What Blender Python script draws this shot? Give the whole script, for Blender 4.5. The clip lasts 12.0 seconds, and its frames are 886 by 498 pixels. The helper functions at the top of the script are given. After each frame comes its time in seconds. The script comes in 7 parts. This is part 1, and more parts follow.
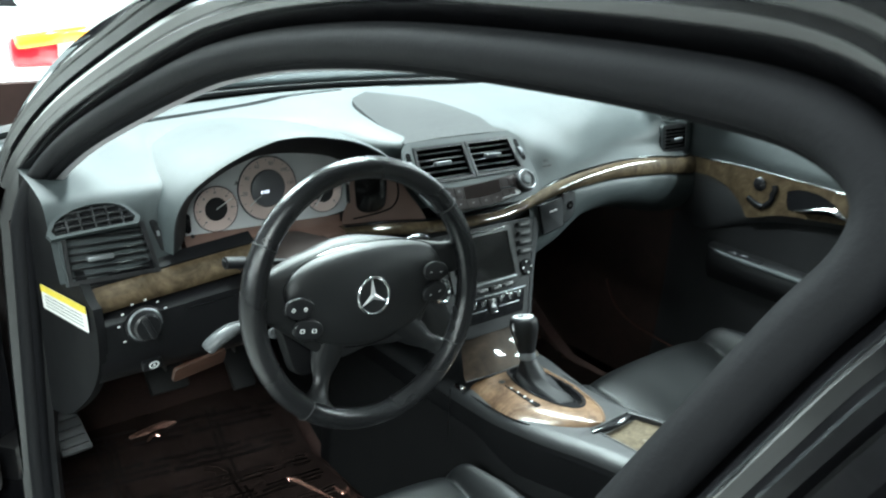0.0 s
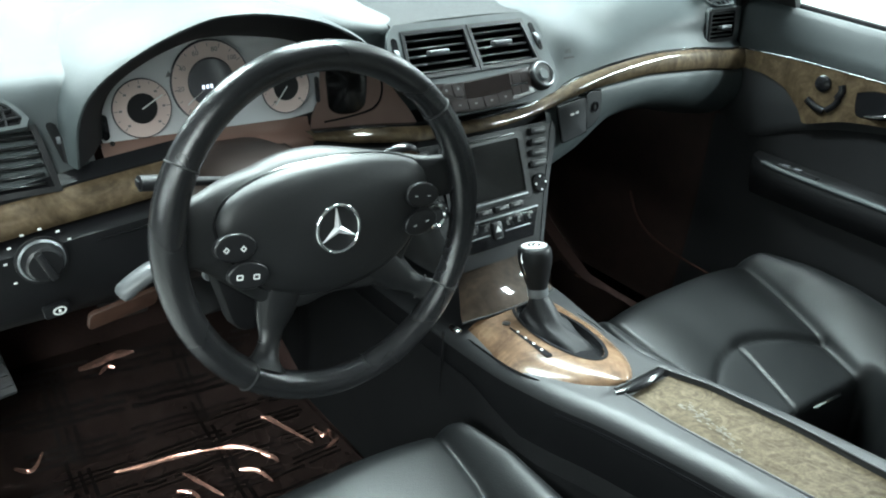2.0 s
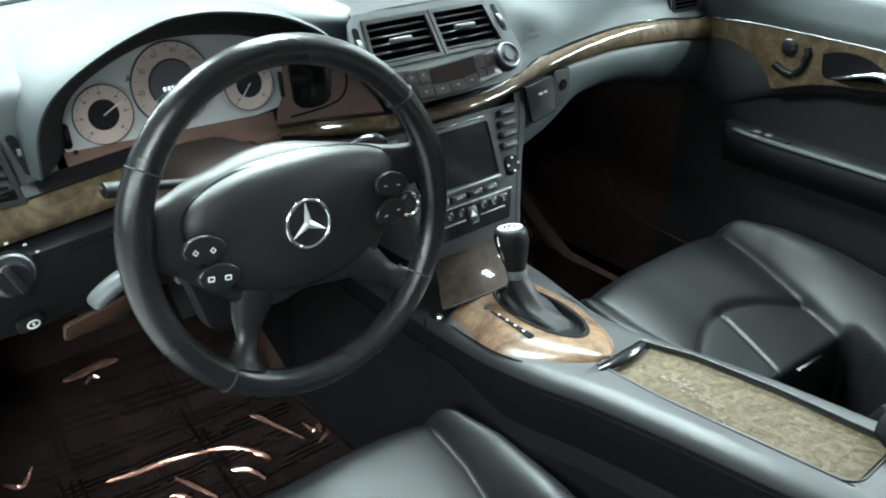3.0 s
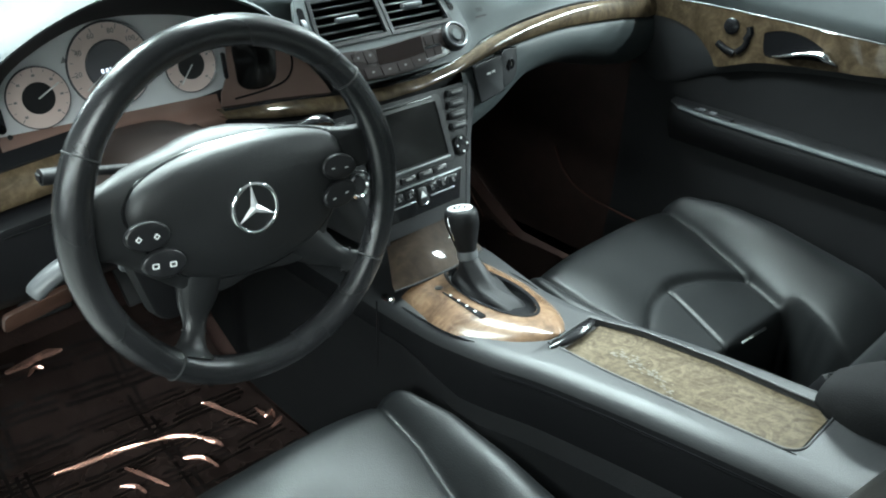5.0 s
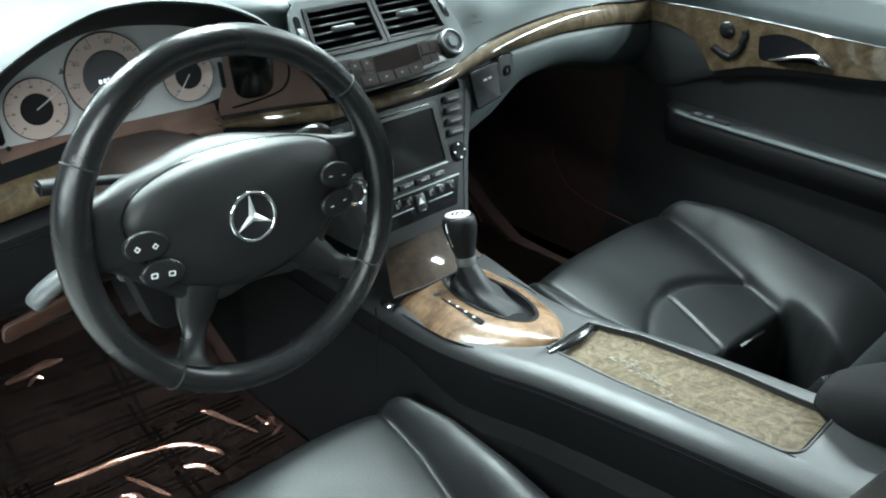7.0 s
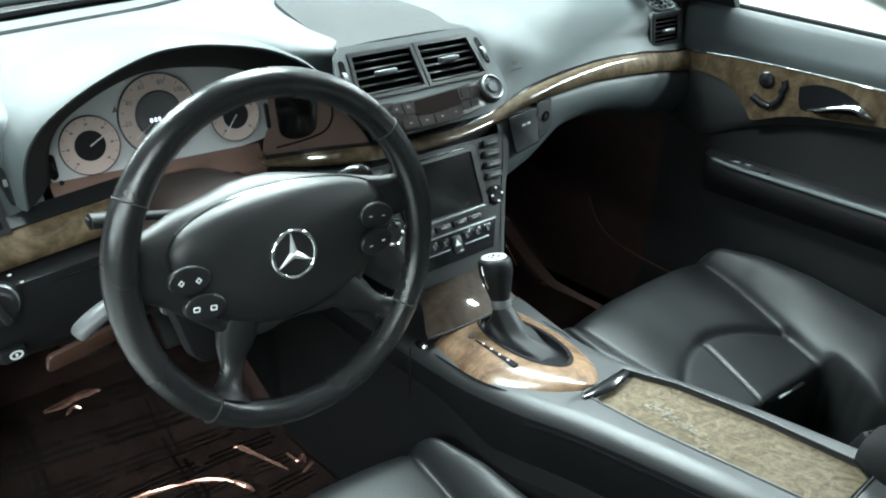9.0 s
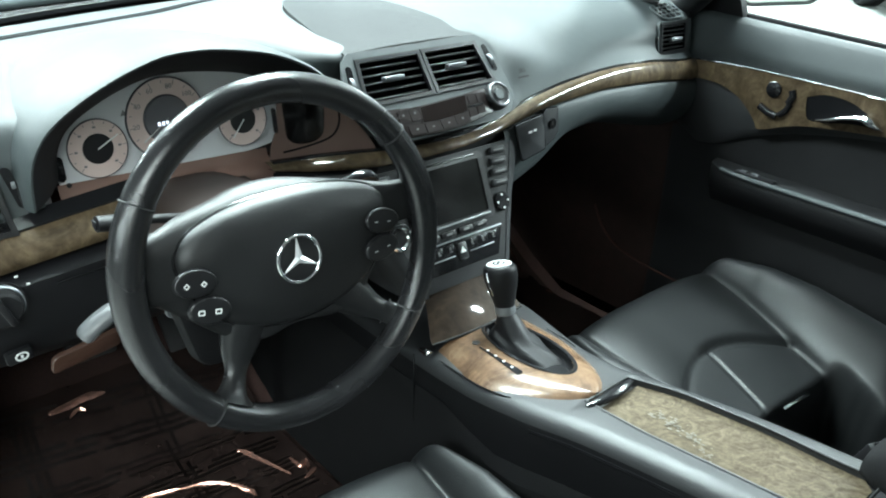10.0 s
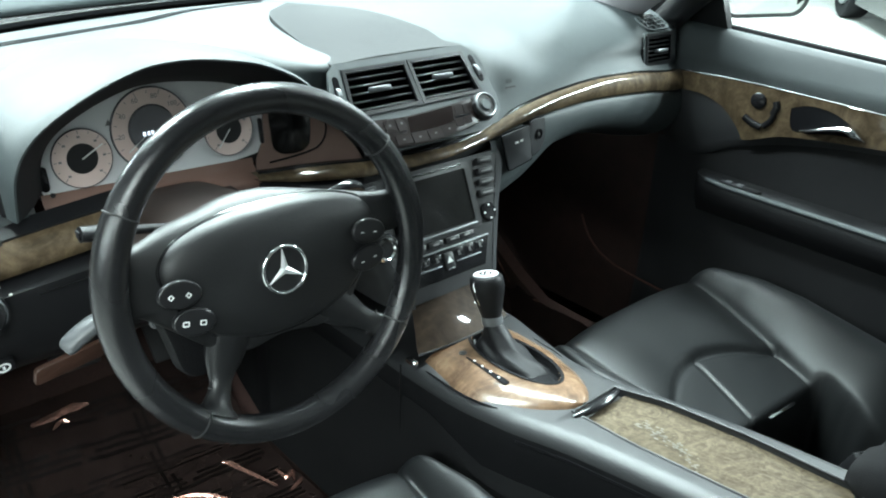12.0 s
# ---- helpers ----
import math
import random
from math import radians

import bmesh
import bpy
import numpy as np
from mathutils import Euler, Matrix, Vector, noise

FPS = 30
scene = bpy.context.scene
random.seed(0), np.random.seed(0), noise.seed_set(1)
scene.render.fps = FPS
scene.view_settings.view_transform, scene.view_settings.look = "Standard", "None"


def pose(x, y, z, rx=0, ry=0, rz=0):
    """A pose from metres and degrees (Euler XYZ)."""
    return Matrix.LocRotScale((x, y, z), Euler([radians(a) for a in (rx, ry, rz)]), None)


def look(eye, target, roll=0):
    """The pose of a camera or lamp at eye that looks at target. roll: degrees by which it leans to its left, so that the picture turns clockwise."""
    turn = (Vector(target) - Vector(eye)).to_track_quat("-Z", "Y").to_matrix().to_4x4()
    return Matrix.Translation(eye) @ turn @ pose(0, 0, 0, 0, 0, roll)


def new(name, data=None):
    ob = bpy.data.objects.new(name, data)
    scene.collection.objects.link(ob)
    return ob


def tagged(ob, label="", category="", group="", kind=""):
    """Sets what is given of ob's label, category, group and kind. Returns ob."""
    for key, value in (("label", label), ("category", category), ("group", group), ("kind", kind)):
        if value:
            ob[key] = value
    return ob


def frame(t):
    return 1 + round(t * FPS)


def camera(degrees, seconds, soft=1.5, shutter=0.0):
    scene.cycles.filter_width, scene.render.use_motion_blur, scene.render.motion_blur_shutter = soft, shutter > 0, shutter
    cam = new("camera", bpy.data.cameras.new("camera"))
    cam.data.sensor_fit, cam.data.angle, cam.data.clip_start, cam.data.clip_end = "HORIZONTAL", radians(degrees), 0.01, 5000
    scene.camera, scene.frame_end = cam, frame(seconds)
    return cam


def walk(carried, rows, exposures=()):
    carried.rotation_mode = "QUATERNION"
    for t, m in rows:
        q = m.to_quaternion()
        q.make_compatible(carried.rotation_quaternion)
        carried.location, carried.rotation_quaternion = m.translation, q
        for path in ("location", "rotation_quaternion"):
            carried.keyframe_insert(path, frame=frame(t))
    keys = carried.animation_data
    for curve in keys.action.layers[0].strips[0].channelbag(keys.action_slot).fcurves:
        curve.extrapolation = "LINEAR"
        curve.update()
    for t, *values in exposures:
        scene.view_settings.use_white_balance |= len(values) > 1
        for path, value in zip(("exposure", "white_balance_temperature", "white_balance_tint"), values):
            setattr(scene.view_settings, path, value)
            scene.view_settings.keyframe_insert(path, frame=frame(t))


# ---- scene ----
cam = camera(57.4, 12.0, soft=2.0, shutter=0.25)
PATH = [
    (0, (-0.933, -0.824, 1.295), (0.264, 0.624, 0.607), 2.8),
    (0.5, (-0.837, -0.754, 1.26), (0.211, 0.742, 0.446), 0.1),
    (1, (-0.81, -0.667, 1.253), (0.41, 0.666, 0.396), 0.3),
    (1.5, (-0.777, -0.634, 1.231), (0.409, 0.696, 0.323), 1.2),
    (2, (-0.751, -0.638, 1.227), (0.371, 0.735, 0.302), 3.5),
    (2.5, (-0.743, -0.644, 1.229), (0.377, 0.721, 0.289), 1.3),
    (3, (-0.738, -0.645, 1.227), (0.401, 0.695, 0.273), 0.3),
    (3.5, (-0.735, -0.643, 1.227), (0.43, 0.658, 0.253), 0.4),
    (5.5, (-0.734, -0.646, 1.228), (0.479, 0.594, 0.234), 1.2),
    (6, (-0.734, -0.647, 1.229), (0.479, 0.597, 0.239), 0.9),
    (6.5, (-0.734, -0.647, 1.229), (0.481, 0.599, 0.243), 0.6),
    (8.5, (-0.738, -0.65, 1.233), (0.466, 0.638, 0.289), 1.2),
    (9, (-0.742, -0.65, 1.233), (0.445, 0.689, 0.341), 0.8),
    (9.5, (-0.742, -0.651, 1.232), (0.434, 0.702, 0.346), 0.9),
    (10, (-0.742, -0.651, 1.233), (0.439, 0.703, 0.355), 1.2),
    (10.5, (-0.739, -0.651, 1.234), (0.451, 0.701, 0.366), 1.5),
    (11, (-0.74, -0.65, 1.234), (0.46, 0.697, 0.371), 1.5),
    (11.5, (-0.74, -0.65, 1.234), (0.467, 0.694, 0.375), 1.7),
    (12, (-0.74, -0.651, 1.234), (0.47, 0.691, 0.377), 1.6),
]
walk(cam, [(t, look(eye, target, roll)) for t, eye, target, roll in PATH], exposures=[(0.0, 0.49), (1.0, 0.54), (2.0, 0.66), (12.0, 0.72)])

# ---- world and light ----
world = bpy.data.worlds.new("showroom_air")
scene.world = world
world.use_nodes = True
world.node_tree.nodes["Background"].inputs["Color"].default_value = (0.8, 0.9, 0.88, 1)
world.node_tree.nodes["Background"].inputs["Strength"].default_value = 0.03
GROUND, CEILING = -0.07, 3.1
# all lamps are out of view; the first four follow highlights in the cabin
LAMPS = [  # x, y, length along y, width, watts
    (-0.8, 2.6, 3.4, 0.45, 255),
    (0.8, 1.5, 2.4, 0.35, 275),
    (3.5, -0.5, 3.0, 0.26, 420),
    (2.75, -2.65, 0.5, 0.22, 190),
    # from here down added fill: brightens door, dash, floor, wheel and room outside
    (5.0, -2.2, 2.4, 0.60, 420),
    (-5.8, -1.0, 2.8, 0.30, 215),
    (-2.1, -3.0, 2.6, 0.90, 70),
    (-4.0, -2.5, 2.8, 0.30, 90),
    (6.2, 3.3, 2.4, 0.30, 420),
    (-2.0, 6.8, 2.4, 0.30, 440),
]

# ---- materials ----
MATS = {}


def material(name, base, rough=0.5, metal=0.0, vary=0.15, scale=30.0, bump=0.0, bump_scale=400.0, coat=0.0, spec=0.5, wear=0.0, stain=6.0):
    """A node material with colour variation at two scales, uneven gloss and a fine grain."""
    m = bpy.data.materials.new(name)
    m.use_nodes = True
    nt = m.node_tree
    b = nt.nodes["Principled BSDF"]
    b.inputs["Metallic"].default_value = metal
    b.inputs["Coat Weight"].default_value = coat
    b.inputs["Coat Roughness"].default_value = 0.06
    b.inputs["Specular IOR Level"].default_value = spec
    co = nt.nodes.new("ShaderNodeTexCoord")

    def noise_node(s, detail=4.0):
        n = nt.nodes.new("ShaderNodeTexNoise")
        n.inputs["Scale"].default_value, n.inputs["Detail"].default_value = s, detail
        nt.links.new(co.outputs["Object"], n.inputs["Vector"])
        return n

    fine, wide = noise_node(scale), noise_node(stain, 3.0)
    add = nt.nodes.new("ShaderNodeMath")
    add.operation = "ADD"
    nt.links.new(fine.outputs["Fac"], add.inputs[0])
    nt.links.new(wide.outputs["Fac"], add.inputs[1])
    ramp = nt.nodes.new("ShaderNodeMapRange")
    ramp.inputs["From Min"].default_value, ramp.inputs["From Max"].default_value = 0.6, 1.4
    ramp.inputs["To Min"].default_value, ramp.inputs["To Max"].default_value = 1 - vary, 1 + vary
    nt.links.new(add.outputs[0], ramp.inputs["Value"])
    mul = nt.nodes.new("ShaderNodeVectorMath")
    mul.operation = "SCALE"
    mul.inputs[0].default_value = base
    nt.links.new(ramp.outputs[0], mul.inputs["Scale"])
    nt.links.new(mul.outputs[0], b.inputs["Base Color"])
    gloss = nt.nodes.new("ShaderNodeMapRange")
    gloss.inputs["From Min"].default_value, gloss.inputs["From Max"].default_value = 0.3, 0.7
    gloss.inputs["To Min"].default_value, gloss.inputs["To Max"].default_value = max(0.0, rough - 0.06 - wear), min(1.0, rough + 0.06)
    nt.links.new(wide.outputs["Fac"], gloss.inputs["Value"])
    nt.links.new(gloss.outputs[0], b.inputs["Roughness"])
    if bump:
        g = noise_node(bump_scale, 2.0)
        bp = nt.nodes.new("ShaderNodeBump")
        bp.inputs["Strength"].default_value, bp.inputs["Distance"].default_value = bump, 0.001
        nt.links.new(g.outputs["Fac"], bp.inputs["Height"])
        nt.links.new(bp.outputs[0], b.inputs["Normal"])
    MATS[name] = m
    return m


def burl(name, dark, mid, light, scale=14.0, coat=1.0):
    """Lacquered burl wood: warped noise between three tones under a clear coat."""
    m = bpy.data.materials.new(name)
    m.use_nodes = True
    nt = m.node_tree
    b = nt.nodes["Principled BSDF"]
    co = nt.nodes.new("ShaderNodeTexCoord")
    n1 = nt.nodes.new("ShaderNodeTexNoise")
    n1.inputs["Scale"].default_value, n1.inputs["Detail"].default_value, n1.inputs["Distortion"].default_value = scale, 9.0, 2.6
    n1.inputs["Roughness"].default_value = 0.62
    n2 = nt.nodes.new("ShaderNodeTexNoise")
    n2.inputs["Scale"].default_value, n2.inputs["Detail"].default_value, n2.inputs["Distortion"].default_value = scale * 6, 5.0, 1.2
    wave = nt.nodes.new("ShaderNodeTexWave")
    wave.inputs["Scale"].default_value, wave.inputs["Distortion"].default_value, wave.inputs["Detail"].default_value = scale * 1.2, 9.0, 4.0
    for n in (n1, n2, wave):
        nt.links.new(co.outputs["Object"], n.inputs["Vector"])
    a1 = nt.nodes.new("ShaderNodeMath")
    a1.operation = "MULTIPLY_ADD"
    a1.inputs[1].default_value = 0.35
    nt.links.new(n2.outputs["Fac"], a1.inputs[0])
    nt.links.new(n1.outputs["Fac"], a1.inputs[2])
    a2 = nt.nodes.new("ShaderNodeMath")
    a2.operation = "MULTIPLY_ADD"
    a2.inputs[1].default_value = 0.05
    nt.links.new(wave.outputs["Fac"], a2.inputs[0])
    nt.links.new(a1.outputs[0], a2.inputs[2])
    r = nt.nodes.new("ShaderNodeValToRGB")
    r.color_ramp.elements[0].position, r.color_ramp.elements[0].color = 0.52, (*dark, 1)
    r.color_ramp.elements[1].position, r.color_ramp.elements[1].color = 0.98, (*light, 1)
    e = r.color_ramp.elements.new(0.74)
    e.color = (*mid, 1)
    nt.links.new(a2.outputs[0], r.inputs["Fac"])
    nt.links.new(r.outputs["Color"], b.inputs["Base Color"])
    b.inputs["Roughness"].default_value = 0.6
    b.inputs["Specular IOR Level"].default_value = 0.1
    b.inputs["Coat Weight"].default_value, b.inputs["Coat Roughness"].default_value = coat, 0.05
    MATS[name] = m
    return m


def glass(name, tint=(0.9, 0.97, 0.95), rough=0.0):
    m = bpy.data.materials.new(name)
    m.use_nodes = True
    nt = m.node_tree
    nt.nodes.remove(nt.nodes["Principled BSDF"])
    t = nt.nodes.new("ShaderNodeBsdfTransparent")
    t.inputs["Color"].default_value = (*tint, 1)
    g = nt.nodes.new("ShaderNodeBsdfGlossy")
    g.inputs["Roughness"].default_value = rough
    f = nt.nodes.new("ShaderNodeFresnel")
    f.inputs["IOR"].default_value = 1.35
    mix = nt.nodes.new("ShaderNodeMixShader")
    nt.links.new(f.outputs[0], mix.inputs["Fac"])
    nt.links.new(t.outputs[0], mix.inputs[1])
    nt.links.new(g.outputs[0], mix.inputs[2])
    nt.links.new(mix.outputs[0], nt.nodes["Material Output"].inputs["Surface"])
    MATS[name] = m
    return m


def glowing(name, colour, strength):
    m = bpy.data.materials.new(name)
    m.use_nodes = True
    b = m.node_tree.nodes["Principled BSDF"]
    b.inputs["Base Color"].default_value = (*colour, 1)
    b.inputs["Emission Color"].default_value = (*colour, 1)
    b.inputs["Emission Strength"].default_value = strength
    MATS[name] = m
    return m


DASH = material("grained_dark_grey_plastic", (0.038, 0.047, 0.049), 0.58, vary=0.08, bump=0.35, bump_scale=900, scale=60)
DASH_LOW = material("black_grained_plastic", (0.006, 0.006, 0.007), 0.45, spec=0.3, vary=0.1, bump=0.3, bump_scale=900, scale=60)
DASH_MID = material("soft_dark_grey_plastic", (0.028, 0.029, 0.031), 0.50, spec=0.35, vary=0.08, bump=0.3, bump_scale=900, scale=60)
CLOTH = material("speaker_cloth", (0.014, 0.016, 0.017), 0.85, vary=0.12, bump=0.6, bump_scale=1500, scale=200)
LEATHER = material("black_leather", (0.0105, 0.0113, 0.0119), 0.44, spec=0.28, vary=0.12, bump=0.35, bump_scale=520, scale=40, wear=0.06)
AIRBAG = material("black_airbag_skin", (0.0085, 0.0088, 0.0095), 0.48, spec=0.46, vary=0.1, bump=0.3, bump_scale=800, scale=50)
SPOKE = material("worn_spoke_leather", (0.011, 0.0113, 0.012), 0.38, vary=0.12, bump=0.25, bump_scale=700, scale=60, wear=0.06)
RIM_LEATHER = material("rim_leather", (0.012, 0.012, 0.013), 0.30, vary=0.12, bump=0.25, bump_scale=700, scale=60, wear=0.08)
DARK_LEATHER = material("dull_black_leather", (0.0055, 0.0055, 0.0065), 0.55, vary=0.12, bump=0.35, bump_scale=520, scale=40, spec=0.3)
STITCH = material("black_stitching", (0.012, 0.012, 0.013), 0.7, vary=0.1)
GLOSS = material("gloss_black_plastic", (0.010, 0.010, 0.011), 0.16, vary=0.1)
SATIN_BLACK = material("satin_black_plastic", (0.010, 0.010, 0.011), 0.34, vary=0.1, bump=0.15, bump_scale=900)
DEEP_RUBBER = material("black_lip_rubber", (0.004, 0.004, 0.005), 0.8, vary=0.12, spec=0.1, bump=0.3, bump_scale=300)
# rear side glass: the bright ceiling's reflection put into its grey base
GREY_PANE = material("glass_with_grey_reflection", (0.075, 0.076, 0.078), 0.22, vary=0.06)
RUBBER = material("door_seal_rubber", (0.0060, 0.0060, 0.0072), 0.7, vary=0.12, spec=0.18, bump=0.3, bump_scale=300)
PAINT = material("black_car_paint", (0.005, 0.0048, 0.0055), 0.16, vary=0.1, coat=0.5, spec=0.4)
CHROME = material("chrome", (0.78, 0.79, 0.80), 0.10, metal=1.0, vary=0.03)
# emblem arms: chrome's bright reflection put into a paler, less metallic base
STAR = material("silver_with_reflection", (0.62, 0.63, 0.64), 0.3, metal=0.45, vary=0.04)
SATIN = material("satin_silver", (0.20, 0.21, 0.22), 0.42, metal=0.6, vary=0.05)
SILVER_FACE = material("silver_dial_plate", (0.58, 0.59, 0.60), 0.42, metal=0.0, vary=0.06)
DIAL = material("pale_dial_ring", (0.62, 0.49, 0.45), 0.5, vary=0.06)
MARK = material("white_marking", (0.72, 0.73, 0.72), 0.5, vary=0.04)
DOOR_ARM = material("black_armrest_skin", (0.012, 0.012, 0.013), 0.5, vary=0.12, bump=0.3, bump_scale=520, scale=40, spec=0.3)
# next two: near-black skin and cloth with missing shade put into the colour
SIDE = material("black_shaded_side_skin", (0.0040, 0.0040, 0.0047), 0.62, vary=0.12, bump=0.35, bump_scale=520, scale=40, spec=0.16)
SHADED_BLACK = material("shaded_black_cloth", (0.0045, 0.0045, 0.005), 0.9, spec=0.2, vary=0.2, bump=0.6, bump_scale=700)
CARPET = material("dark_brown_carpet", (0.060, 0.031, 0.026), 0.95, vary=0.3, bump=0.9, bump_scale=500, scale=160)
LINER = material("pale_grey_lining", (0.42, 0.40, 0.42), 0.8, vary=0.06, bump=0.4, bump_scale=900)
DARK_WALL = material("grey_wall_paint", (0.22, 0.22, 0.22), 0.7, vary=0.05, stain=1.0)
# footwell lining: the carpet's brown halved for the shade in there
FOOTWELL = material("shaded_footwell_lining", (0.030, 0.0165, 0.0140), 0.95, vary=0.25, bump=0.6, bump_scale=500, spec=0.2)
HEADLINER = material("grey_headliner_cloth", (0.40, 0.39, 0.40), 0.85, vary=0.06, bump=0.4, bump_scale=900)
SILL_EDGE = material("dark_brown_sill_edge", (0.075, 0.036, 0.029), 0.8, spec=0.1, vary=0.15)
DARK_CEILING = material("grey_ceiling_paint", (0.20, 0.20, 0.20), 0.8, vary=0.05, stain=1.0)
WALL = material("white_wall_paint", (0.80, 0.80, 0.78), 0.7, vary=0.04, bump=0.1, bump_scale=60, stain=1.0)
TILE = material("polished_pale_floor", (0.50, 0.50, 0.48), 0.25, vary=0.08, scale=8, stain=1.2)
STICKER = material("sticker_white", (0.78, 0.77, 0.74), 0.5, vary=0.03)
YELLOW = material("sticker_yellow", (0.72, 0.56, 0.06), 0.5, vary=0.05)
KEY_INK = material("dim_key_print", (0.085, 0.085, 0.085), 0.6, vary=0.05)
INK = material("grey_ink", (0.17, 0.17, 0.17), 0.6, vary=0.05)
RED = material("red_lens", (0.50, 0.012, 0.02), 0.12, vary=0.08, coat=1.0)
AMBER = material("amber_lens", (0.80, 0.30, 0.02), 0.15, vary=0.08, coat=1.0)
WHITE_PAINT = material("white_car_paint", (0.78, 0.78, 0.77), 0.25, vary=0.03, coat=1.0)
GREY_PAINT = material("grey_car_paint", (0.10, 0.10, 0.11), 0.25, vary=0.05, coat=1.0)
CONSOLE = material("satin_grey_console_skin", (0.0165, 0.0172, 0.0185), 0.45, vary=0.1, bump=0.3, bump_scale=800, scale=60)
TRAY_WOOD = burl("olive_burl", (0.040, 0.030, 0.018), (0.078, 0.061, 0.040), (0.125, 0.104, 0.073), 32.0, 0.08)
RED_WOOD = burl("orange_burl", (0.066, 0.036, 0.019), (0.135, 0.080, 0.046), (0.22, 0.145, 0.090), 12.0)
# panel burl: walnut tones darkened for the shade the panel stands in
SHADED_WOOD = burl("shaded_brown_burl", (0.018, 0.011, 0.007), (0.032, 0.021, 0.014), (0.055, 0.038, 0.026), 10.0, 0.35)
SCRATCH = material("pale_scuff", (0.088, 0.075, 0.054), 0.5, vary=0.2)
STEEL = material("zinc_steel", (0.35, 0.34, 0.33), 0.4, metal=0.9, vary=0.15)
SCREEN = material("dark_screen", (0.005, 0.0045, 0.0045), 0.14, spec=0.35, vary=0.05)
SMOKED = material("smoked_display", (0.009, 0.006, 0.0055), 0.10, vary=0.05, coat=0.6)
MIRROR = material("mirror_glass", (0.90, 0.90, 0.90), 0.02, metal=1.0, vary=0.0)
BROWN_PLASTIC = material("brown_tinted_plastic", (0.048, 0.023, 0.016), 0.4, vary=0.15)
COWL = material("brown_cowl_panel", (0.150, 0.096, 0.080), 0.38, vary=0.12)
# brown that the silver plate reflects from the floor, put into a colour
FLOOR_REFLECTION = material("brown_floor_reflection", (0.17, 0.100, 0.080), 0.35, vary=0.1)
MAT_INK = material("printed_ink", (0.009, 0.0065, 0.006), 0.35, vary=0.2)
PEDAL = material("pedal_rubber", (0.05, 0.05, 0.052), 0.6, vary=0.15, bump=0.4, bump_scale=300)
WOOD = burl("walnut_burl", (0.040, 0.027, 0.015), (0.078, 0.055, 0.032), (0.125, 0.092, 0.056))
CLIMATE = material("dark_brown_gloss_panel", (0.016, 0.0122, 0.0118), 0.24, spec=0.2, vary=0.12)
SHROUD = material("dark_brown_shroud", (0.022, 0.0135, 0.011), 0.5, vary=0.15)
PADDLE = material("dull_grey_paddle", (0.075, 0.078, 0.082), 0.35, vary=0.08)
for lacquer in (RED_WOOD,):
    lacquer.node_tree.nodes["Principled BSDF"].inputs["Coat Roughness"].default_value = 0.21
GLASS = glass("clear_glass")
LAMP_GLOW = glowing("lamp_glow", (0.93, 1.0, 0.97), 9.0)
READOUT = glowing("dial_readout", (0.75, 0.85, 1.0), 1.2)
FILM = material("protective_film", (0.028, 0.0185, 0.0165), 0.15, vary=0.3, scale=20, bump=0.5, bump_scale=28, coat=0.4)
# the film's glints, put into a pale pink metal colour
FOLD_GLINT = material("film_fold_glint", (0.84, 0.58, 0.52), 0.20, vary=0.3, scale=60, coat=1.0, metal=0.8)
FOLD_GLINT.node_tree.nodes["Principled BSDF"].inputs["Specular Tint"].default_value = (1.0, 0.62, 0.5, 1)
FOLD_GLINT.node_tree.nodes["Principled BSDF"].inputs["Coat Tint"].default_value = (1.0, 0.75, 0.66, 1)
FILM.node_tree.nodes["Principled BSDF"].inputs["Specular Tint"].default_value = (1.0, 0.55, 0.42, 1)

# ---- mesh tools ----


def finish(name, bm, mat, sharp=38):
    bmesh.ops.recalc_face_normals(bm, faces=bm.faces)
    me = bpy.data.meshes.new(name)
    bm.to_mesh(me)
    bm.free()
    for p in me.polygons:
        p.use_smooth = True
    me.set_sharp_from_angle(angle=radians(sharp))
    me.materials.append(mat)
    return me


def thing(name, at, label, category, group="", kind=""):
    """An empty at the thing's base, under which its parts hang."""
    e = new(name)
    e.location = at
    return tagged(e, label, category, group, kind)


def part(name, bm, mat, parent, label="", sharp=38):
    """One bmesh, in world coordinates, as one mesh object under a thing or under a part of it."""
    ob = new(name, finish(name, bm, mat, sharp))
    ob.parent = parent
    if parent.type == "EMPTY":
        ob.matrix_parent_inverse = Matrix.Translation(-parent.location)
    return tagged(ob, label)


def frame_of(origin, u, v):
    """A plane in space: u and v lie in it, the third axis is u x v."""
    u, v = Vector(u).normalized(), Vector(v).normalized()
    n = u.cross(v).normalized()
    v = n.cross(u)
    m = Matrix((u, v, n)).transposed().to_4x4()
    return Matrix.Translation(origin) @ m


def loft(rows, closed=False, caps=False, bm=None):
    bm = bm or bmesh.new()
    vs = [[bm.verts.new(p) for p in r] for r in rows]
    n = len(rows[0])
    for a, b in zip(vs, vs[1:]):
        for i in range(n if closed else n - 1):
            j = (i + 1) % n
            bm.faces.new((a[i], a[j], b[j], b[i]))
    if caps:
        for r in (vs[0], vs[-1]):
            bm.faces.new(r)
    return bm


